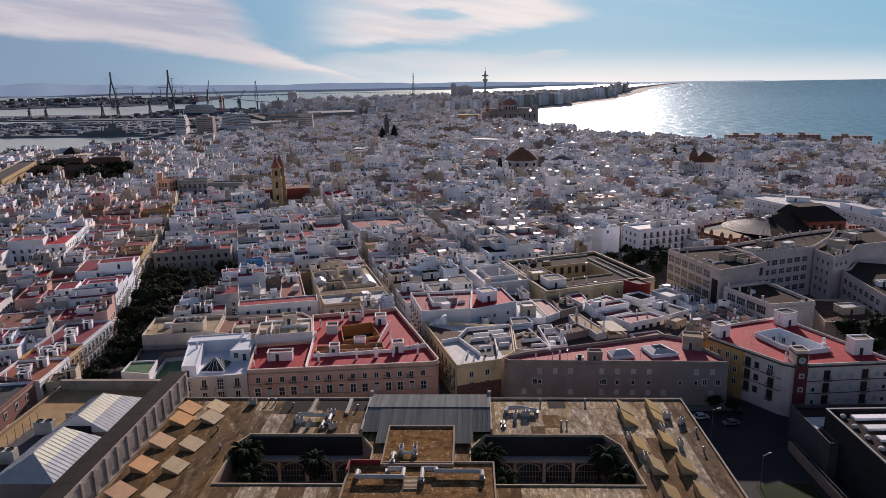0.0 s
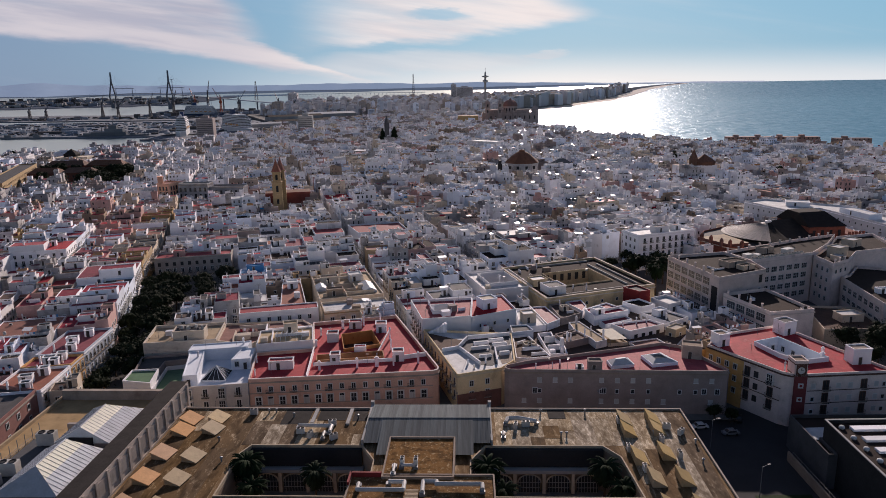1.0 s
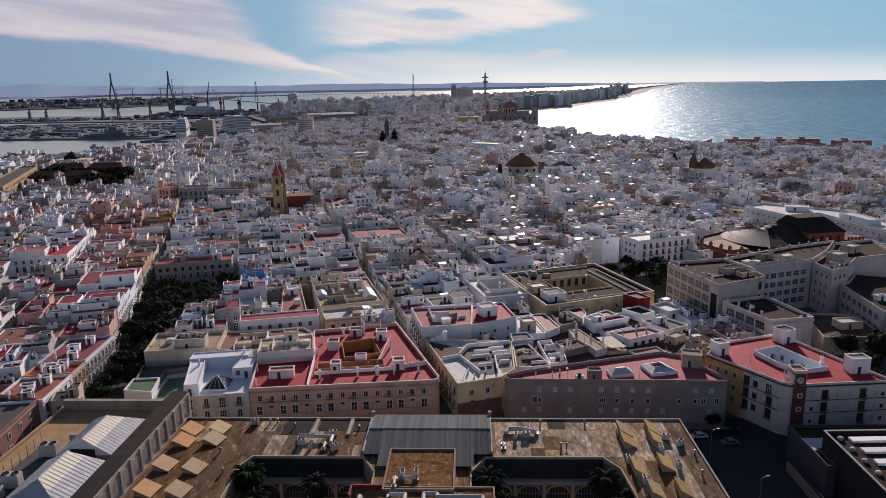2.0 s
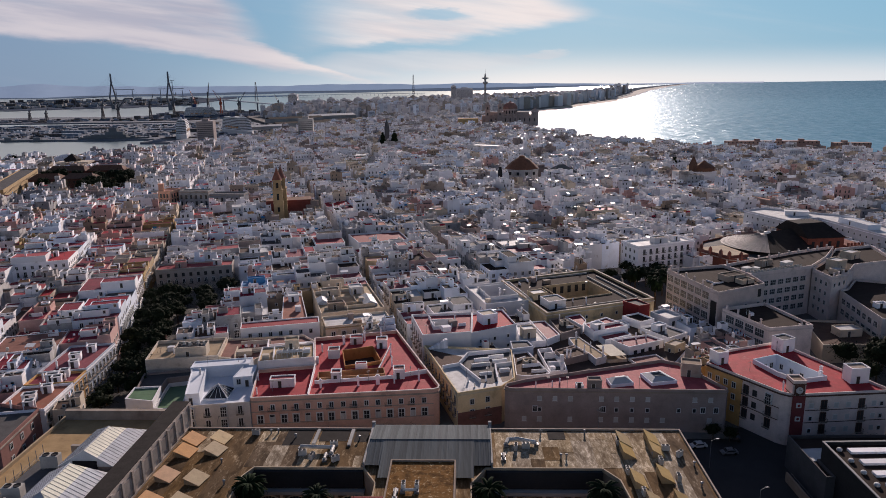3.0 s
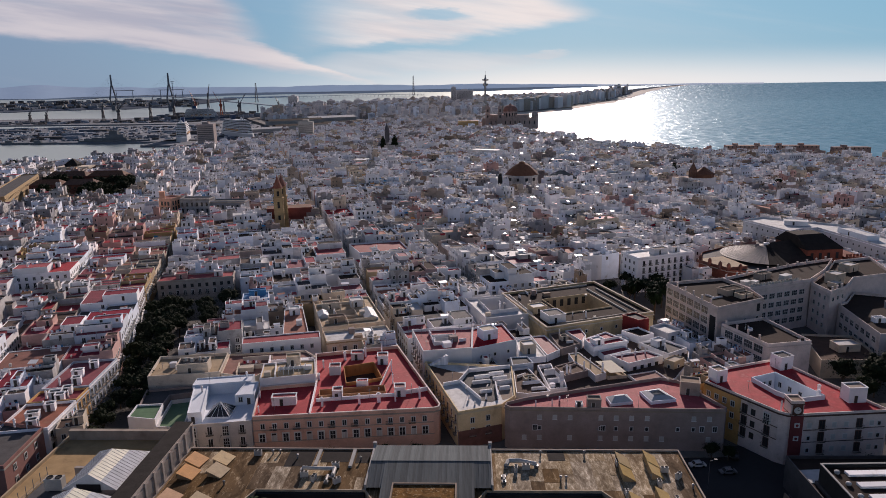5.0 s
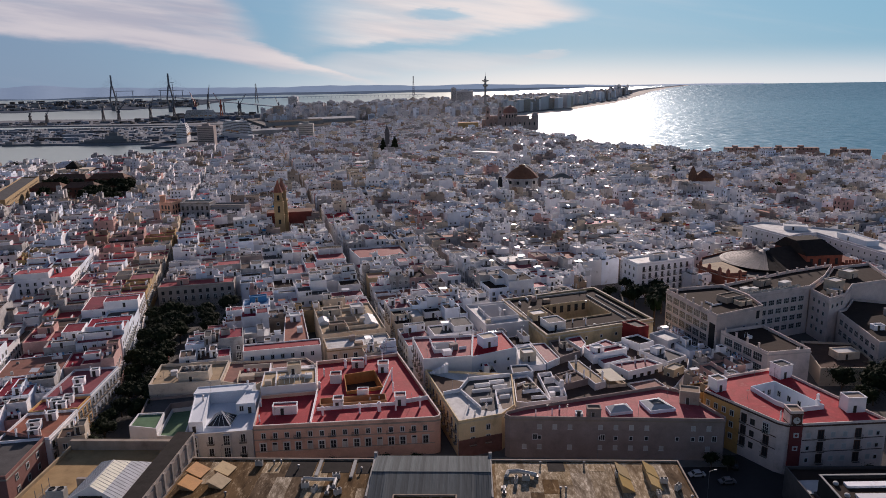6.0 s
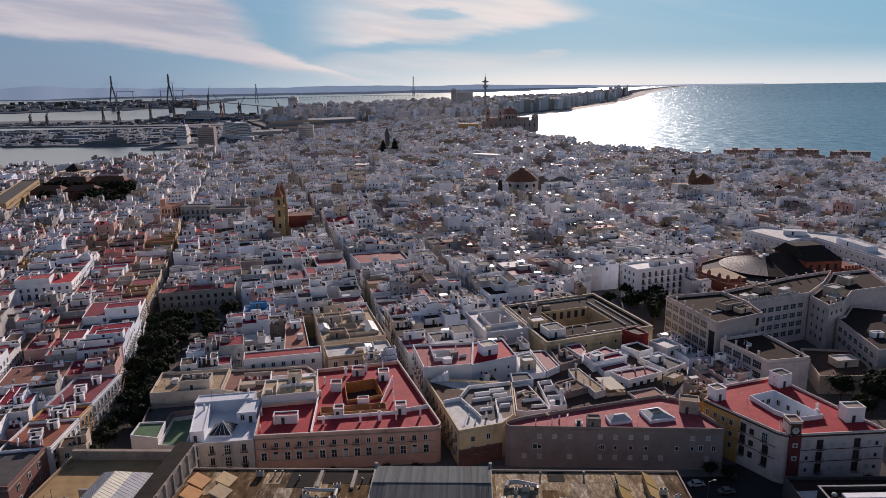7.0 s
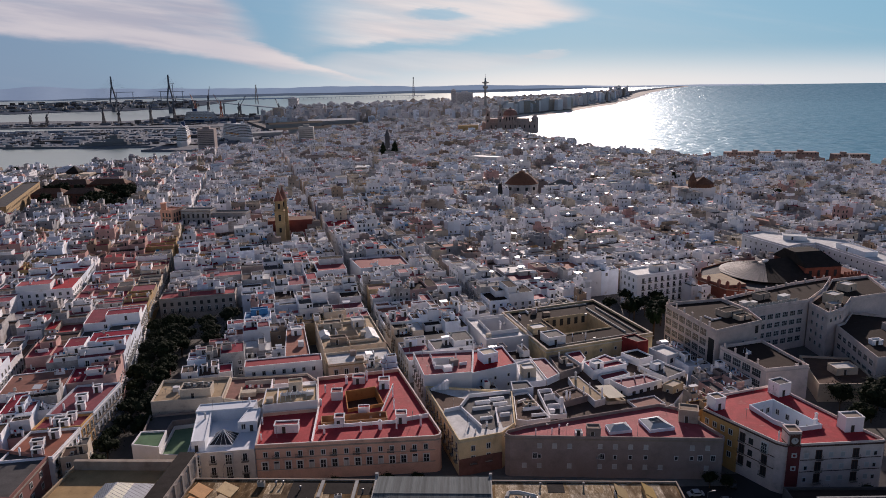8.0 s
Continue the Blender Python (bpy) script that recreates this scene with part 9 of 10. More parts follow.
slab("quay_near", [(-1700, 1500), (-899, 1428), (-714, 1394), (-549, 1388), (-332, 1400), (-332, 1640), (-560, 2040), (-800, 2030), (-1090, 1990), (-1230, 1930), (-1700, 1960)], -9, -4.5, QUAY, "concrete harbour quay with parked lorries", "quay")
slab("quay_far", [(-2100, 2230), (-1344, 2150), (-790, 2075), (-560, 2042), (-560, 2248), (-1150, 2378), (-1120, 2510), (-1421, 2590), (-1620, 2560), (-2100, 2590)], -9, -4.5, QUAY, "long dark harbour mole", "quay")
slab("quay_dock", [(-1150, 2380), (-560, 2250), (-560, 2760), (-1000, 2820)], -9, -4.0, QUAY, "shipyard quay with cranes", "quay")

slab("quay_liner", [(-560, 1300), (-345, 1270), (-332, 1402), (-560, 1432)], -9, -4.5, QUAY, "concrete cruise quay beside the old town", "quay")
g = Geo()
for _ in range(1500):
    x, y = FR.uniform(-1480, -350), FR.choice((1448, 1490, 1530, 1575, 1620, 1680, 1730, 1790, 1850, 1910)) + FR.uniform(-9, 9)
    L, w, h = FR.choice(((4.4, 1.9, 1.5), (4.4, 1.9, 1.5), (6, 2.4, 2.6), (12, 2.6, 2.9), (14, 2.6, 3.4)))
    g.rbox(x, y, L, w, -4.5, -4.5 + h, FR.choice((-0.04, -0.04, 1.53)), FR.choice((0, 1, 2, 2, 3)))
for k in range(26):
    x, y = FR.uniform(-1450, -420), FR.choice((1510, 1600, 1660, 1760, 1880))
    g.rbox(x, y, FR.uniform(24, 60), 14, -4.5, FR.uniform(-0.5, 2.5), -0.04, FR.choice((0, 1, 2)))
for _ in range(330):
    x, y = FR.uniform(-2050, -600), FR.uniform(2165, 2370)
    g.rbox(x, y, FR.uniform(5, 30), FR.uniform(3, 9), -4.5, -4.5 + FR.uniform(1.5, 6), -0.06, FR.randrange(3))
for _ in range(170):
    x, y = FR.uniform(-1000, -570), FR.uniform(2300, 2740)
    g.rbox(x, y, FR.uniform(8, 36), FR.uniform(6, 14), -4.0, FR.uniform(0, 9), -0.15, FR.randrange(3))
put_top("harbour_sheds", g, [GROOF, QUAY, FARSTEEL, HULLW], "sheds, lorries and containers on the quays", "sheds", kind="stuff")


def cruise_ship(x, y, ang, L, label, hull):
    B, c, s = L * 0.165, math.cos(ang), math.sin(ang)

    def w(u, v):
        return (x + c * u - s * v, y + s * u + c * v)

    def deck(u0, u1, b, z0, z1, taper=0.0):
        gg = Geo()
        gg.prism([w(u0, -b), w(u1 - taper, -b), w(u1, 0), w(u1 - taper, b), w(u0, b)] if taper else [w(u0, -b), w(u1, -b), w(u1, b), w(u0, b)], z0, z1)
        return gg
    ship = put("cruise_ship", deck(-L / 2, L / 2, B / 2, -8.3, 4.0, L * 0.16), hull)
    for k in range(8):
        z = 4.0 + k * 3.1
        b = B / 2 - 0.2 - max(0, k - 5) * 0.8
        put("deck", deck(-L / 2 + 2 + k * 1.0, L / 2 - L * 0.15 - k * 2.0, b, z, z + 1.9, L * 0.05), HULLW, ship)
        put("window_band", deck(-L / 2 + 3 + k * 1.0, L / 2 - L * 0.155 - k * 2.0, b - 0.7, z + 1.9, z + 3.1, L * 0.05), GLASS, ship)
    put("top_deck", deck(-L / 2 + 14, L / 2 - L * 0.36, B / 2 - 3.0, 28.8, 31.0), HULLW, ship)
    for sg in (-1, 1):
        for i in range(5):
            gg = Geo()
            gg.rbox(*w(-L * 0.28 + i * L * 0.11, sg * (B / 2 + 0.4)), 8.0, 2.4, 9.0, 12.0, ang)
            put("lifeboat", gg, SKYL, ship, "orange-topped lifeboat")
    gg = Geo()
    f = [w(-L * 0.22 - 6, -3.5), w(-L * 0.22 + 6, -3.5), w(-L * 0.22 + 6, 3.5), w(-L * 0.22 - 6, 3.5)]
    gg.prism(f, 31.0, 40.0)
    put("funnel", gg, HULLB, ship, "dark blue funnel")
    gg = Geo()
    gg.tube((*w(L * 0.2, 0), 31.0), (*w(L * 0.2, 0), 42.0), 0.6, 6, 0, 0.2)
    put("mast", gg, HULLW, ship)
    gg = Geo()
    gg.lathe(*w(L * 0.12, 0), [(0.0, 31.0), (2.6, 32.0), (3.0, 34.0), (2.0, 36.0), (0.05, 36.8)], 10)
    put("radar_dome", gg, HULLW, ship)
    tagged(ship, label, "cruise ship", "ships in port")


cruise_ship(-519, 1410, -1.30, 120, "white cruise ship with a blue funnel alongside the quay", HULLW)
cruise_ship(-428, 1490, -0.95, 150, "large white cruise ship with dark funnel in port", HULLW)
cruise_ship(-780, 2330, 0.1, 130, "blue-hulled ship with a white superstructure at the shipyard", HULLB)
# naval ship
g = Geo()
g.prism([(-728, 1404), (-604, 1400), (-586, 1408), (-604, 1416), (-728, 1415)], -8.2, -1.5)
nav = put_top("naval_ship", g, [HULLG], "grey naval ship moored along the quay", "naval ship", "ships in port")
for x0, x1, z0_, z1_ in ((-700, -630, -1.5, 4), (-672, -636, 4, 10), (-664, -648, 10, 17), (-716, -700, -1.5, 2), (-622, -612, -1.5, 1.5)):
    g = Geo()
    g.box(x0, 1403, z0_, x1, 1413, z1_)
    put("superstructure", g, HULLG, nav)
for x, z in ((-656, 34), (-680, 18)):
    g = Geo()
    g.tube((x, 1408, 3), (x, 1408, z), 1.2, 6, 0, 0.3)
    put("mast", g, HULLG, nav)
for x, y in ((-800, 1404), (-860, 1408)):
    g = Geo()
    g.prism([(x - 25, y), (x + 20, y), (x + 27, y + 4), (x + 20, y + 8), (x - 25, y + 8)], -8.2, -4.0)
    g.box(x - 18, y + 1, -4.0, x - 4, y + 7, 0.5)
    put_top("patrol_boat", g, [HULLG], "small grey patrol boat at the quay", "boat", "ships in port")


def crane(x, y, h, ang, mat, base=-4.5):
    g = Geo()
    for u, v in ((-4, -4), (4, -4), (4, 4), (-4, 4)):
        g.tube((x + u, y + v, base), (x + u * 0.35, y + v * 0.35, h * 0.45), 1.3, 4)
    ob = put("harbour_crane", g, mat)
    g = Geo()
    g.tube((x, y, h * 0.40), (x, y, h * 0.72), 2.4, 6, 0, 1.6)
    g.rbox(x, y, 9, 6, h * 0.42, h * 0.52, ang)
    put("crane_cab", g, mat, ob)
    g = Geo()
    c, s = math.cos(ang), math.sin(ang)
    g.tube((x, y, h * 0.50), (x + c * h * 0.45, y + s * h * 0.45, h), 1.5, 4, 0, 0.9)
    g.tube((x, y, h * 0.72), (x + c * h * 0.45, y + s * h * 0.45, h), 0.4, 4)
    g.tube((x, y, h * 0.72), (x - c * 8, y - s * 8, h * 0.52), 0.4, 4)
    put("jib", g, mat, ob)
    tagged(ob, "tall harbour crane with a raised jib", "harbour crane", "harbour cranes")


for x, y, h, a, mt in ((-1095, 2290, 66, 1.8, CRANE), (-1040, 2280, 62, 0.8, CRANE), (-945, 2300, 74, 1.5, CRANE), (-875, 2320, 80, 1.6, CRANE), (-838, 2420, 86, 2.3, CRANER), (-800, 2440, 110, 1.72, CRANE), (-745, 2400, 84, 2.5, CRANER), (-690, 2420, 76, 1.0, CRANE),
                       (-1290, 2310, 40, 1.5, CRANE), (-1350, 2320, 40, 1.5, CRANE), (-560, 2450, 66, 2.2, CRANE), (-500, 2420, 58, 1.2, CRANE)):
    crane(x, y, h, a, mt)


# gantry cranes of the shipyard beyond
for x, y, hw in ((-1688, 3800, 45), (-1437, 3800, 60)):
    g = Geo()
    for u in (-hw, hw):
        for v in (-10, 10):
            g.tube((x + u, y + v, 0), (x + u * 0.97, y, 90), 1.0, 4)
    g.box(x - hw - 8, y - 2, 88, x + hw + 8, y + 2, 91)
    put_top("gantry_crane", g, [FARSTEEL], "huge grey shipyard gantry crane", "gantry crane", "shipyard gantries")
g = Geo()
g.tube((-1239, 3296, -8), (-1239, 3296, 128), 1.8, 6, 0, 1.3)
g.box(-1248, 3295, 126, -1230, 3297, 128)
g.box(-1244, 3295, 118, -1234, 3297, 119.5)
put_top("lattice_mast", g, [FARSTEEL], "slim T-shaped mast beside the bridge", "mast")

# cable-stayed bridge
PYL = [(-1614, 3500), (-1257, 3300)]
dx, dy = PYL[1][0] - PYL[0][0], PYL[1][1] - PYL[0][1]
dl = math.hypot(dx, dy)
ux, uy = dx / dl, dy / dl
g = Geo()


def bpt(s):
    """Along the bridge from the first pylon; the deck sinks towards both ends."""
    x, y = PYL[0][0] + ux * s, PYL[0][1] + uy * s
    z = 66.0 - 0.0001 * (s - 190.0) ** 2
    if s > 480:
        z = 57.6 - (s - 480) * 0.066
    if s < -150:
        z = 54.4 + (s + 150) * 0.035
    return x, y, max(z, 9.0)


prev = None
for i in range(-16, 26):
    p = bpt(i * 50.0)
    if prev:
        nx, ny = -uy * 8, ux * 8
        a_, b_ = prev, p
        g.solid([(a_[0] - nx, a_[1] - ny, a_[2] - 3), (a_[0] + nx, a_[1] + ny, a_[2] - 3), (b_[0] + nx, b_[1] + ny, b_[2] - 3), (b_[0] - nx, b_[1] - ny, b_[2] - 3),
                 (a_[0] - nx, a_[1] - ny, a_[2]), (a_[0] + nx, a_[1] + ny, a_[2]), (b_[0] + nx, b_[1] + ny, b_[2]), (b_[0] - nx, b_[1] - ny, b_[2])],
                [(4, 5, 6, 7), (0, 1, 5, 4), (1, 2, 6, 5), (2, 3, 7, 6), (3, 0, 4, 7), (3, 2, 1, 0)])
    prev = p
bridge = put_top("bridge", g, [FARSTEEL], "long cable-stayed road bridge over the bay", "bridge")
for k, (x, y) in enumerate(PYL):
    g = Geo()
    nx, ny = -uy, ux
    for s in (-1, 1):
        g.tube((x, y, -9), (x + nx * 17 * s, y + ny * 17 * s, 50), 5.0, 6, 0, 3.6)
        g.tube((x + nx * 17 * s, y + ny * 17 * s, 50), (x + nx * 3 * s, y + ny * 3 * s, 114), 3.6, 6, 0, 3.4)
    g.tube((x, y, 110), (x, y, 167), 5.0, 6, 0, 3.6)
    g.box(x - 9, y - 9, -9, x + 9, y + 9, 18)
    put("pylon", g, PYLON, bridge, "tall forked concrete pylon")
    for i in range(1, 12):
        for sg in (-1, 1):
            g = Geo()
            p = bpt(k * dl + sg * i * 18.0)
            g.tube((x, y, 116 + i * 4.2), (p[0], p[1], p[2]), 0.13, 3)
            put("cable", g, FARSTEEL, bridge)
for i in list(range(-12, -3, 3)) + list(range(11, 25, 2)):
    p = bpt(i * 50.0)
    if p[2] > 10:
        g = Geo()
        g.tube((p[0], p[1], -9), (p[0], p[1], p[2] - 3), 3.2, 6)
        put("pier", g, PYLON, bridge)


# land beyond the bay, low and flat, and the hills
def shore(name, ang0, ang1, r0, r1, lift, mat, label, wob=0.0):
    g = Geo()
    n = 60
    for i in range(n + 1):
        a_ = radians(ang0 + (ang1 - ang0) * i / n)
        w_ = wob * (noise.noise(Vector((i * 0.35, r0 * 0.01, 0))))
        end = min(1.0, (n - i) / 10.0)
        w_ += (1.0 - end) * (r1 - r0 - wob * 0.5)
        for r in (r0 + w_, r1):
            g.v.append((r * math.sin(a_), r * math.cos(a_), sheet_z(r) + lift))
        g.v.append(((r0 + w_ - 8) * math.sin(a_), (r0 + w_ - 8) * math.cos(a_), sheet_z(r0 + w_) - 1))
    for i in range(n):
        a_, b_ = i * 3, i * 3 + 3
        g.f += [(a_, a_ + 1, b_ + 1, b_), (a_ + 2, a_, b_, b_ + 2)]
        g.m += [0, 0]
    put_top(name, g, [mat], label, "land", kind="structure")


shore("far_shore", -48, 17, 4690, 4950, 0.8, FARLAND, "low marshy shore across the bay, coloured haze blue", 60)
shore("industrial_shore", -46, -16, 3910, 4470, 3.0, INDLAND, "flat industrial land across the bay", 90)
shore("mid_shore", -17, -11.5, 4490, 4560, 1.5, FARLAND, "thin strip of haze-blue marsh in the bay", 30)
# the isthmus runs on as a low land with a beach that bends out to the horizon
SHORE_W = [(900, 3660), (975, 3770), (1106, 4013), (1277, 4326), (1435, 4502), (1618, 4618), (1748, 4672)]
SAND_W = [(870, 3690), (938, 3800), (1055, 4040), (1225, 4352), (1400, 4525), (1600, 4630), (1742, 4677)]
LAND_W = [(640, 3560), (830, 3880), (940, 4150), (1130, 4430), (1345, 4570), (1575, 4655), (1730, 4686)]


def strip(name, inner, outer, lift_in, lift_out, mat, label, category):
    g = Geo()
    for a_, b_ in zip(inner, outer):
        for k in range(5):
            x_, y_ = a_[0] + (b_[0] - a_[0]) * k / 4, a_[1] + (b_[1] - a_[1]) * k / 4
            g.v.append((x_, y_, max(-8.0, sheet_z(math.hypot(x_, y_))) + (lift_in + (lift_out - lift_in) * k / 4) * min(1.0, max(0.08, (4950 - math.hypot(x_, y_)) / 900.0))))
    for i in range(len(inner) - 1):
        for k in range(4):
            q0 = i * 5 + k
            g.f.append((q0, q0 + 1, q0 + 6, q0 + 5))
            g.m.append(0)
    put_top(name, g, [mat], label, category, kind="structure")


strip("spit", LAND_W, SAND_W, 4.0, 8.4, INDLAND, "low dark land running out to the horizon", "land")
strip("sand_spit", SAND_W, SHORE_W, 8.6, 0.6, SANDB, "pale sandy beach bending out to sea", "beach")
# surf breaking along the beach
g = Geo()
surf = [(240, 2190), (300, 2330), (420, 2520), (560, 2808), (722, 3172), (873, 3482), (975, 3760), (1106, 4010), (1277, 4322), (1435, 4498)]
for (xa, ya), (xb, yb) in zip(surf, surf[1:]):
    nseg = max(3, int(math.hypot(xb - xa, yb - ya) / 22))
    for k in range(nseg):
        if FR.random() < 0.2:
            continue
        f0, f1, wd = k / nseg, (k + 1) / nseg, FR.uniform(4, 17)
        pts = [(xa + (xb - xa) * f0, ya + (yb - ya) * f0), (xa + (xb - xa) * f1, ya + (yb - ya) * f1)]
        pts = pts + [(pts[1][0] + wd, pts[1][1] - wd * 0.5), (pts[0][0] + wd * FR.uniform(0.6, 1.2), pts[0][1] - wd * 0.5)]
        g.face([(px_, py_, sheet_z(math.hypot(px_, py_)) + 0.6) for px_, py_ in pts])
put_top("surf", g, [WHITE2], "white surf breaking along the beach", "surf", kind="stuff")
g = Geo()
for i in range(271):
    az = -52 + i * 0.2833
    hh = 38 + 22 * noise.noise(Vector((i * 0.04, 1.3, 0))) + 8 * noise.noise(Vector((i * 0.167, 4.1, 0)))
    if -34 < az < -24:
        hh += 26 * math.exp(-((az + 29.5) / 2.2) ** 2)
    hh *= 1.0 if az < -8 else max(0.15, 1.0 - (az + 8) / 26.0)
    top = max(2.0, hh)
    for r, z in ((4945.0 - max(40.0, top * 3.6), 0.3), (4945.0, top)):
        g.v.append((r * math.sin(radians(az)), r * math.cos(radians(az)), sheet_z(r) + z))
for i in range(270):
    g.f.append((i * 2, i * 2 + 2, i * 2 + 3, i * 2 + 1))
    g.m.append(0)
put_top("backdrop", g, [HILL], "low haze-blue hills on the far horizon", "hills", kind="structure")
g = Geo()
for _ in range(950):
    a_ = radians(FR.uniform(-44, -19))
    r = FR.uniform(3980, 4440)
    g.rbox(r * math.sin(a_), r * math.cos(a_), FR.uniform(8, 46), FR.uniform(8, 18), sheet_z(r), sheet_z(r) + 3 + FR.choice((2, 3, 4, 6, 8, 14)), FR.uniform(-0.3, 0.3), FR.randrange(3))
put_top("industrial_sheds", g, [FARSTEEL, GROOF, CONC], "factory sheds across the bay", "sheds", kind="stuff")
# low viaduct on piles
g = Geo()
for i in range(36):
    x0, x1, y_ = -960 + i * 24.0, -960 + (i + 1) * 24.0, 4320 + i * 3.4
    zv = 38.0 - 4.0 * abs(i - 20) / 20
    g.box(x0, y_, zv, x1, y_ + 10, zv + 2.0)
    g.box(x0 - 0.8, y_ + 3, sheet_z(4400) - 4, x0 + 0.8, y_ + 7, zv)
put_top("viaduct", g, [FARSTEEL], "low viaduct on piles across the bay", "viaduct")

# new town on the isthmus
g = Geo()
NEWT = [(150, 1700), (180, 1900), (185, 2200), (210, 2385), (335, 2560), (465, 2845), (630, 3205), (785, 3500), (925, 3800), (1035, 4040), (1130, 4200), (1060, 4230), (830, 3900), (620, 3560), (290, 3230), (0, 3030), (-230, 2820), (-520, 2580), (-580, 2250), (-440, 1900), (-300, 1600), (0, 1650)]
n = 0
while n < 3900:
    x, y = FR.uniform(-580, 1130), FR.uniform(1620, 4230)
    if not inside((x, y), NEWT):
        continue
    n += 1
    if x < -170 and y < 2080:
        continue
    tall = FR.random() < (0.42 if y > 2300 else 0.16)
    h = FR.uniform(24, 40) + max(0.0, min(y, 3300) - 2300) * 0.012 if tall and y > 1900 else FR.uniform(8, 19)
    zb = max(0.0, sheet_z(math.hypot(x, y)) + 3.0)
    w_, d_, an = FR.uniform(8, 26), FR.uniform(8, 15), FR.choice((0.27, -0.5, 1.05, 1.84))
    wm = FR.choice((0, 0, 0, 2, 3))
    h += zb
    g.rbox(x, y, w_, d_, zb, h, an, wm, 1)
    g.rbox(x + FR.uniform(-2, 2), y + FR.uniform(-2, 2), w_ * FR.uniform(0.2, 0.5), d_ * 0.4, h, h + FR.uniform(1.5, 3.5), an, wm, 1)
    ca, sa = math.cos(an), math.sin(an)
    for k in range(int((h - 3) / 3.4) if y < 2700 else 0):
        z = 2.5 + k * 3.4
        for sg in (-1, 1):
            ox, oy = x - sa * sg * (d_ / 2 + 0.03), y + ca * sg * (d_ / 2 + 0.03)
            e = [(ox + ca * u, oy + sa * u) for u in (-w_ * 0.42, w_ * 0.42)]
            if oy < y:
                g.face([(*e[0], z), (*e[1], z), (*e[1], z + 1.3), (*e[0], z + 1.3)] if e[0][0] < e[1][0] else [(*e[1], z), (*e[0], z), (*e[0], z + 1.3), (*e[1], z + 1.3)], 4)
for i in range(70):
    t = i / 69
    x, y = (230 + t * 330, 2390 + t * 460) if i % 2 else (340 + t * 590, 2560 + t * 1230)
    off = FR.uniform(20, 60)
    g.rbox(x - off * 0.8, y + off * 0.55, FR.uniform(25, 50), 16, 0, FR.uniform(34, 48) + t * 4, 0.95 + FR.uniform(-0.08, 0.08), FR.choice((0, 0, 2)), 1)
put_top("new_town", g, [FARB, GROOF, STONE, WHITE2, FARSTEEL], "apartment blocks of the new town on the isthmus", "buildings", kind="stuff")


def tower_block(x, y, w, d, h, ang, mat, label, base=0.0):
    g = Geo()
    g.rbox(x, y, w, d, base, h, ang)
    ob = put_top("tower_block", g, [mat], label, "tower block", "far tower blocks")
    c, s = math.cos(ang), math.sin(ang)
    for k in range(int((h - 4) / 3.4)):
        g = Geo()
        z = 3.0 + k * 3.4
        g.rbox(x + s * (d / 2), y - c * (d / 2), w * 0.9, 0.5, z, z + 1.0, ang)
        put("window_band", g, GLASS, ob)
    g = Geo()
    g.rbox(x, y, w * 0.4, d * 0.5, h, h + 4, ang)
    put("roof_housing", g, mat, ob)


for x, y, L, w, hh, mt in ((-400, 1560, 120, 26, 10, WROOF), (-330, 1660, 130, 30, 12, DROOF), (-300, 1720, 120, 26, 10, DROOF), (-390, 1880, 150, 34, 14, DROOF), (-310, 1980, 140, 40, 16, WROOF), (-250, 1800, 110, 26, 10, DROOF)):
    g = Geo()
    c, s = math.cos(0.55), math.sin(0.55)

    def q_(u, v):
        return (x + c * u - s * v, y + s * u + c * v)
    g.prism([q_(-L / 2, -w / 2), q_(L / 2, -w / 2), q_(L / 2, w / 2), q_(-L / 2, w / 2)], 0, hh * 0.7)
    shed = put_top("station_shed", g, [CONC], "long low harbour station shed", "shed", "station sheds")
    g = Geo()
    g.solid([(*q_(-L / 2, -w / 2), hh * 0.7), (*q_(L / 2, -w / 2), hh * 0.7), (*q_(L / 2, w / 2), hh * 0.7), (*q_(-L / 2, w / 2), hh * 0.7), (*q_(-L / 2, 0), hh), (*q_(L / 2, 0), hh)], [(0, 1, 5, 4), (2, 3, 4, 5), (1, 2, 5), (3, 0, 4)])
    put("shed_roof", g, mt, shed)
tower_block(88, 2600, 62, 18, 74, 0.0, FARB, "broad grey slab block")
tower_block(48, 2598, 18, 24, 84, 0.0, FARB, "tall grey slab block with a stair tower")
for i, x in enumerate((-420, -380, -335, -288, -232)):
    tower_block(x, 2450 + i * 8, 28, 24, 46 + (i % 2) * 3, 0.1, FARB, "brownish far apartment tower")
tower_block(-240, 1250, 26, 16, 36, 0.1, CONC, "pale office block by the port")
tower_block(-438, 1312, 30, 24, 32, 0.1, DULLPINK, "dull pinkish office block by the ships", -5.0)
tower_block(-560, 2700, 34, 34, 62, 0.0, FARB, "square grey tower by the bay")
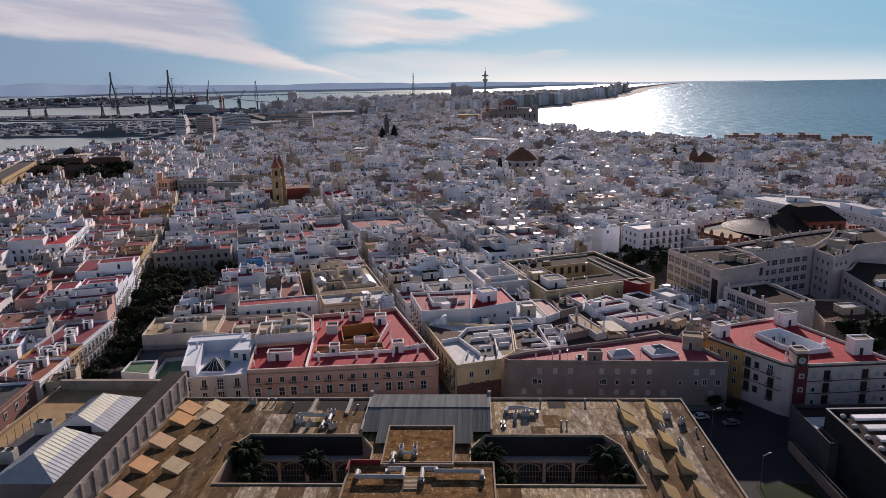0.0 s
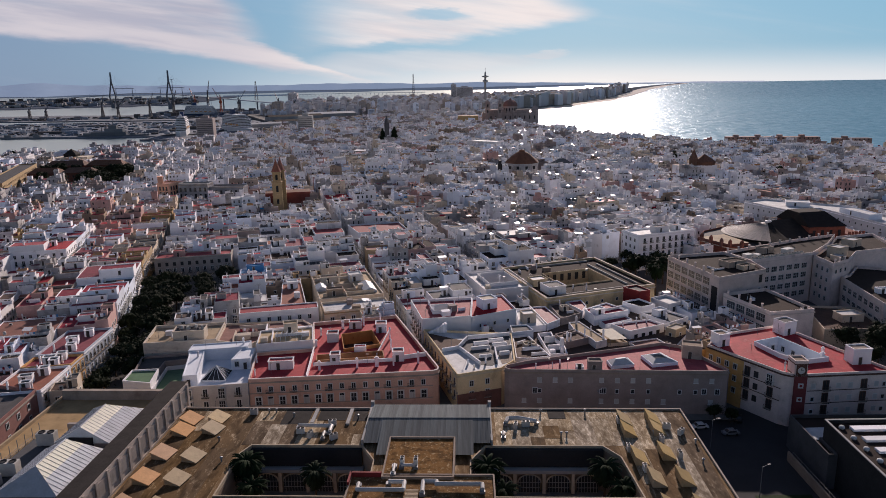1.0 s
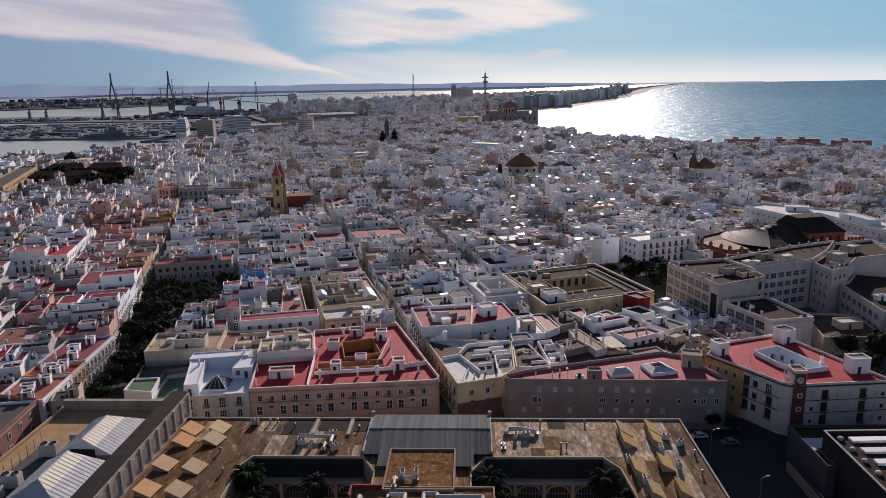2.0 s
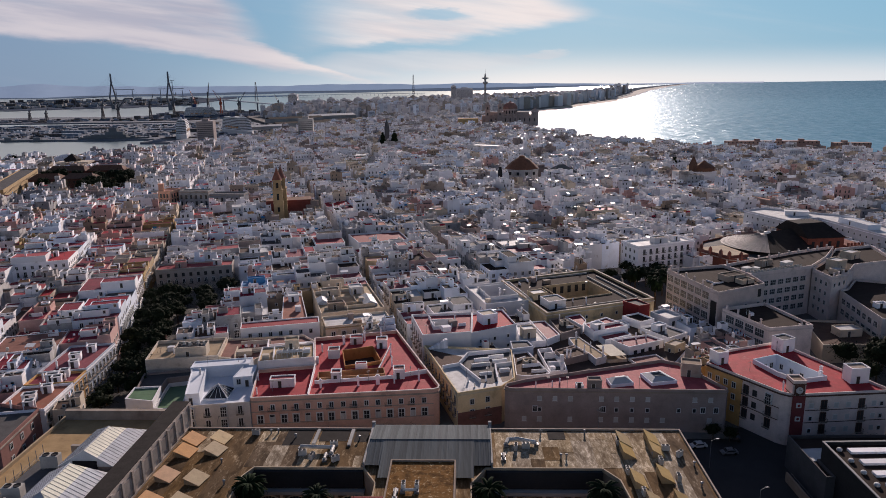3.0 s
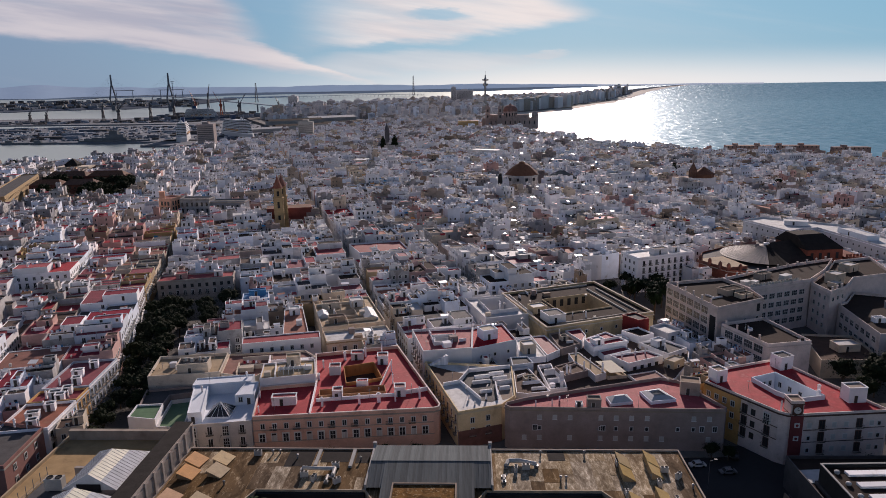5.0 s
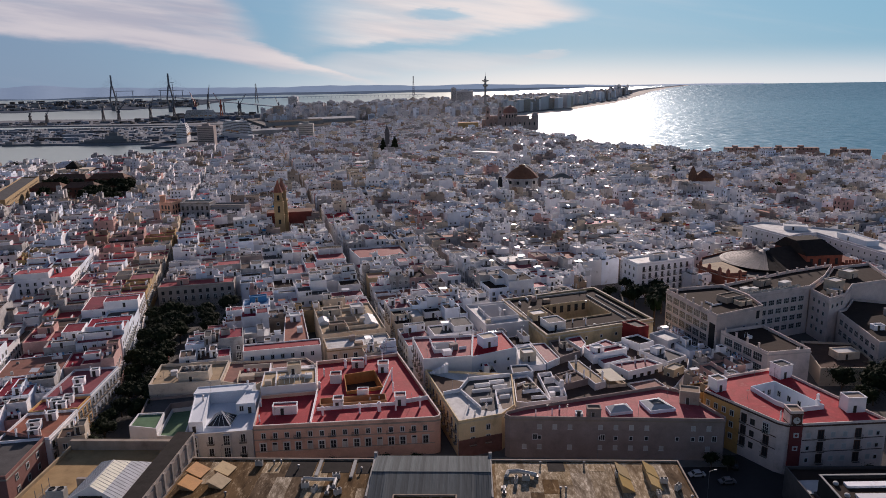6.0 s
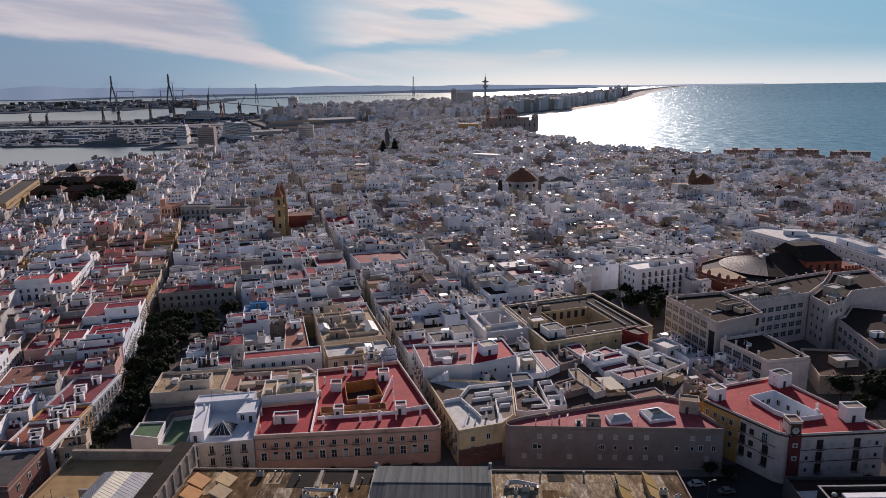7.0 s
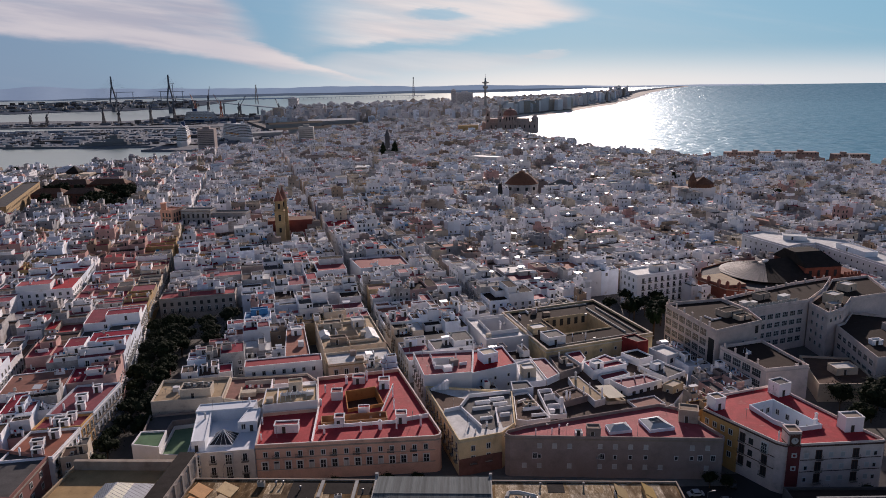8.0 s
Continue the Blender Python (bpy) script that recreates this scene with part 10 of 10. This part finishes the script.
for x, y, w, h in ((422, 892, 112, 14.5), (504, 857, 42, 14.0), (592, 838, 60, 13)):
    g = Geo()
    g.rbox(x, y, w, 12, 0, h, -0.17)
    ob = put_top("sea_front_block", g, [BARRACK], "long red-brown sea front barracks", "building", "sea front blocks")
    for k in range(int(w / 26)):
        gg = Geo()
        gg.rbox(x - w / 2 + 13 + k * 26, y - (-w / 2 + 13 + k * 26) * 0.17, 6, 6, h, h + 2.5, -0.17)
        put("roof_housing", gg, BARRACK, ob)
    for k in range(int(w / 5)):
        u = -w / 2 + 3 + k * 5
        opening(ob, FARW, on_edge((x - w / 2 * 0.985 - 1.0, y + w / 2 * 0.17 - 6.0), (x + w / 2 * 0.985 - 1.0, y - w / 2 * 0.17 - 6.0), u + w / 2, 12.0))

# telecom tower
g = Geo()
g.lathe(145.5, 2300, [(5.5, 0), (3.6, 60), (3.4, 88), (7.5, 90), (8.5, 93), (7.5, 96), (3.4, 97), (3.2, 104), (10.5, 106), (10.5, 109), (4.2, 110), (2.6, 114), (2.2, 121), (0.6, 122), (0.35, 134), (0.05, 135)], 14)
put_top("telecom_tower", g, [CONC], "slender concrete telecom tower with round platforms", "telecom tower")
# lattice power pylon
g = Geo()
x, y = -170.0, 4500.0
for u, v in ((-1, -1), (1, -1), (1, 1), (-1, 1)):
    g.tube((x + 6 * u, y + 6 * v, sheet_z(4500) - 1), (x + 1.4 * u, y + 1.4 * v, 150), 1.5, 4, 0, 1.2)
for k in range(9):
    z0_, z1_ = 25 + k * 13.5, 25 + (k + 1) * 13.5
    r0_, r1_ = 6 - k * 0.5, 6 - (k + 1) * 0.5
    for sg in (-1, 1):
        g.tube((x - r0_ * sg, y - r0_, z0_), (x + r1_ * sg, y - r1_, z1_), 0.8, 3)
g.box(x - 3.5, y - 1, 146, x + 3.5, y + 1, 148)
put_top("power_pylon", g, [CRANE], "very tall lattice power pylon on the shore", "pylon")
g = Geo()
x, y = -1050.0, 4050.0
for u, v in ((-1, -1), (1, -1), (1, 1), (-1, 1)):
    g.tube((x + 8 * u, y + 8 * v, sheet_z(4180) - 1), (x + 1.5 * u, y + 1.5 * v, 118), 1.2, 4)
put_top("power_pylon", g, [CRANE], "lattice power pylon beyond the bridge", "pylon")
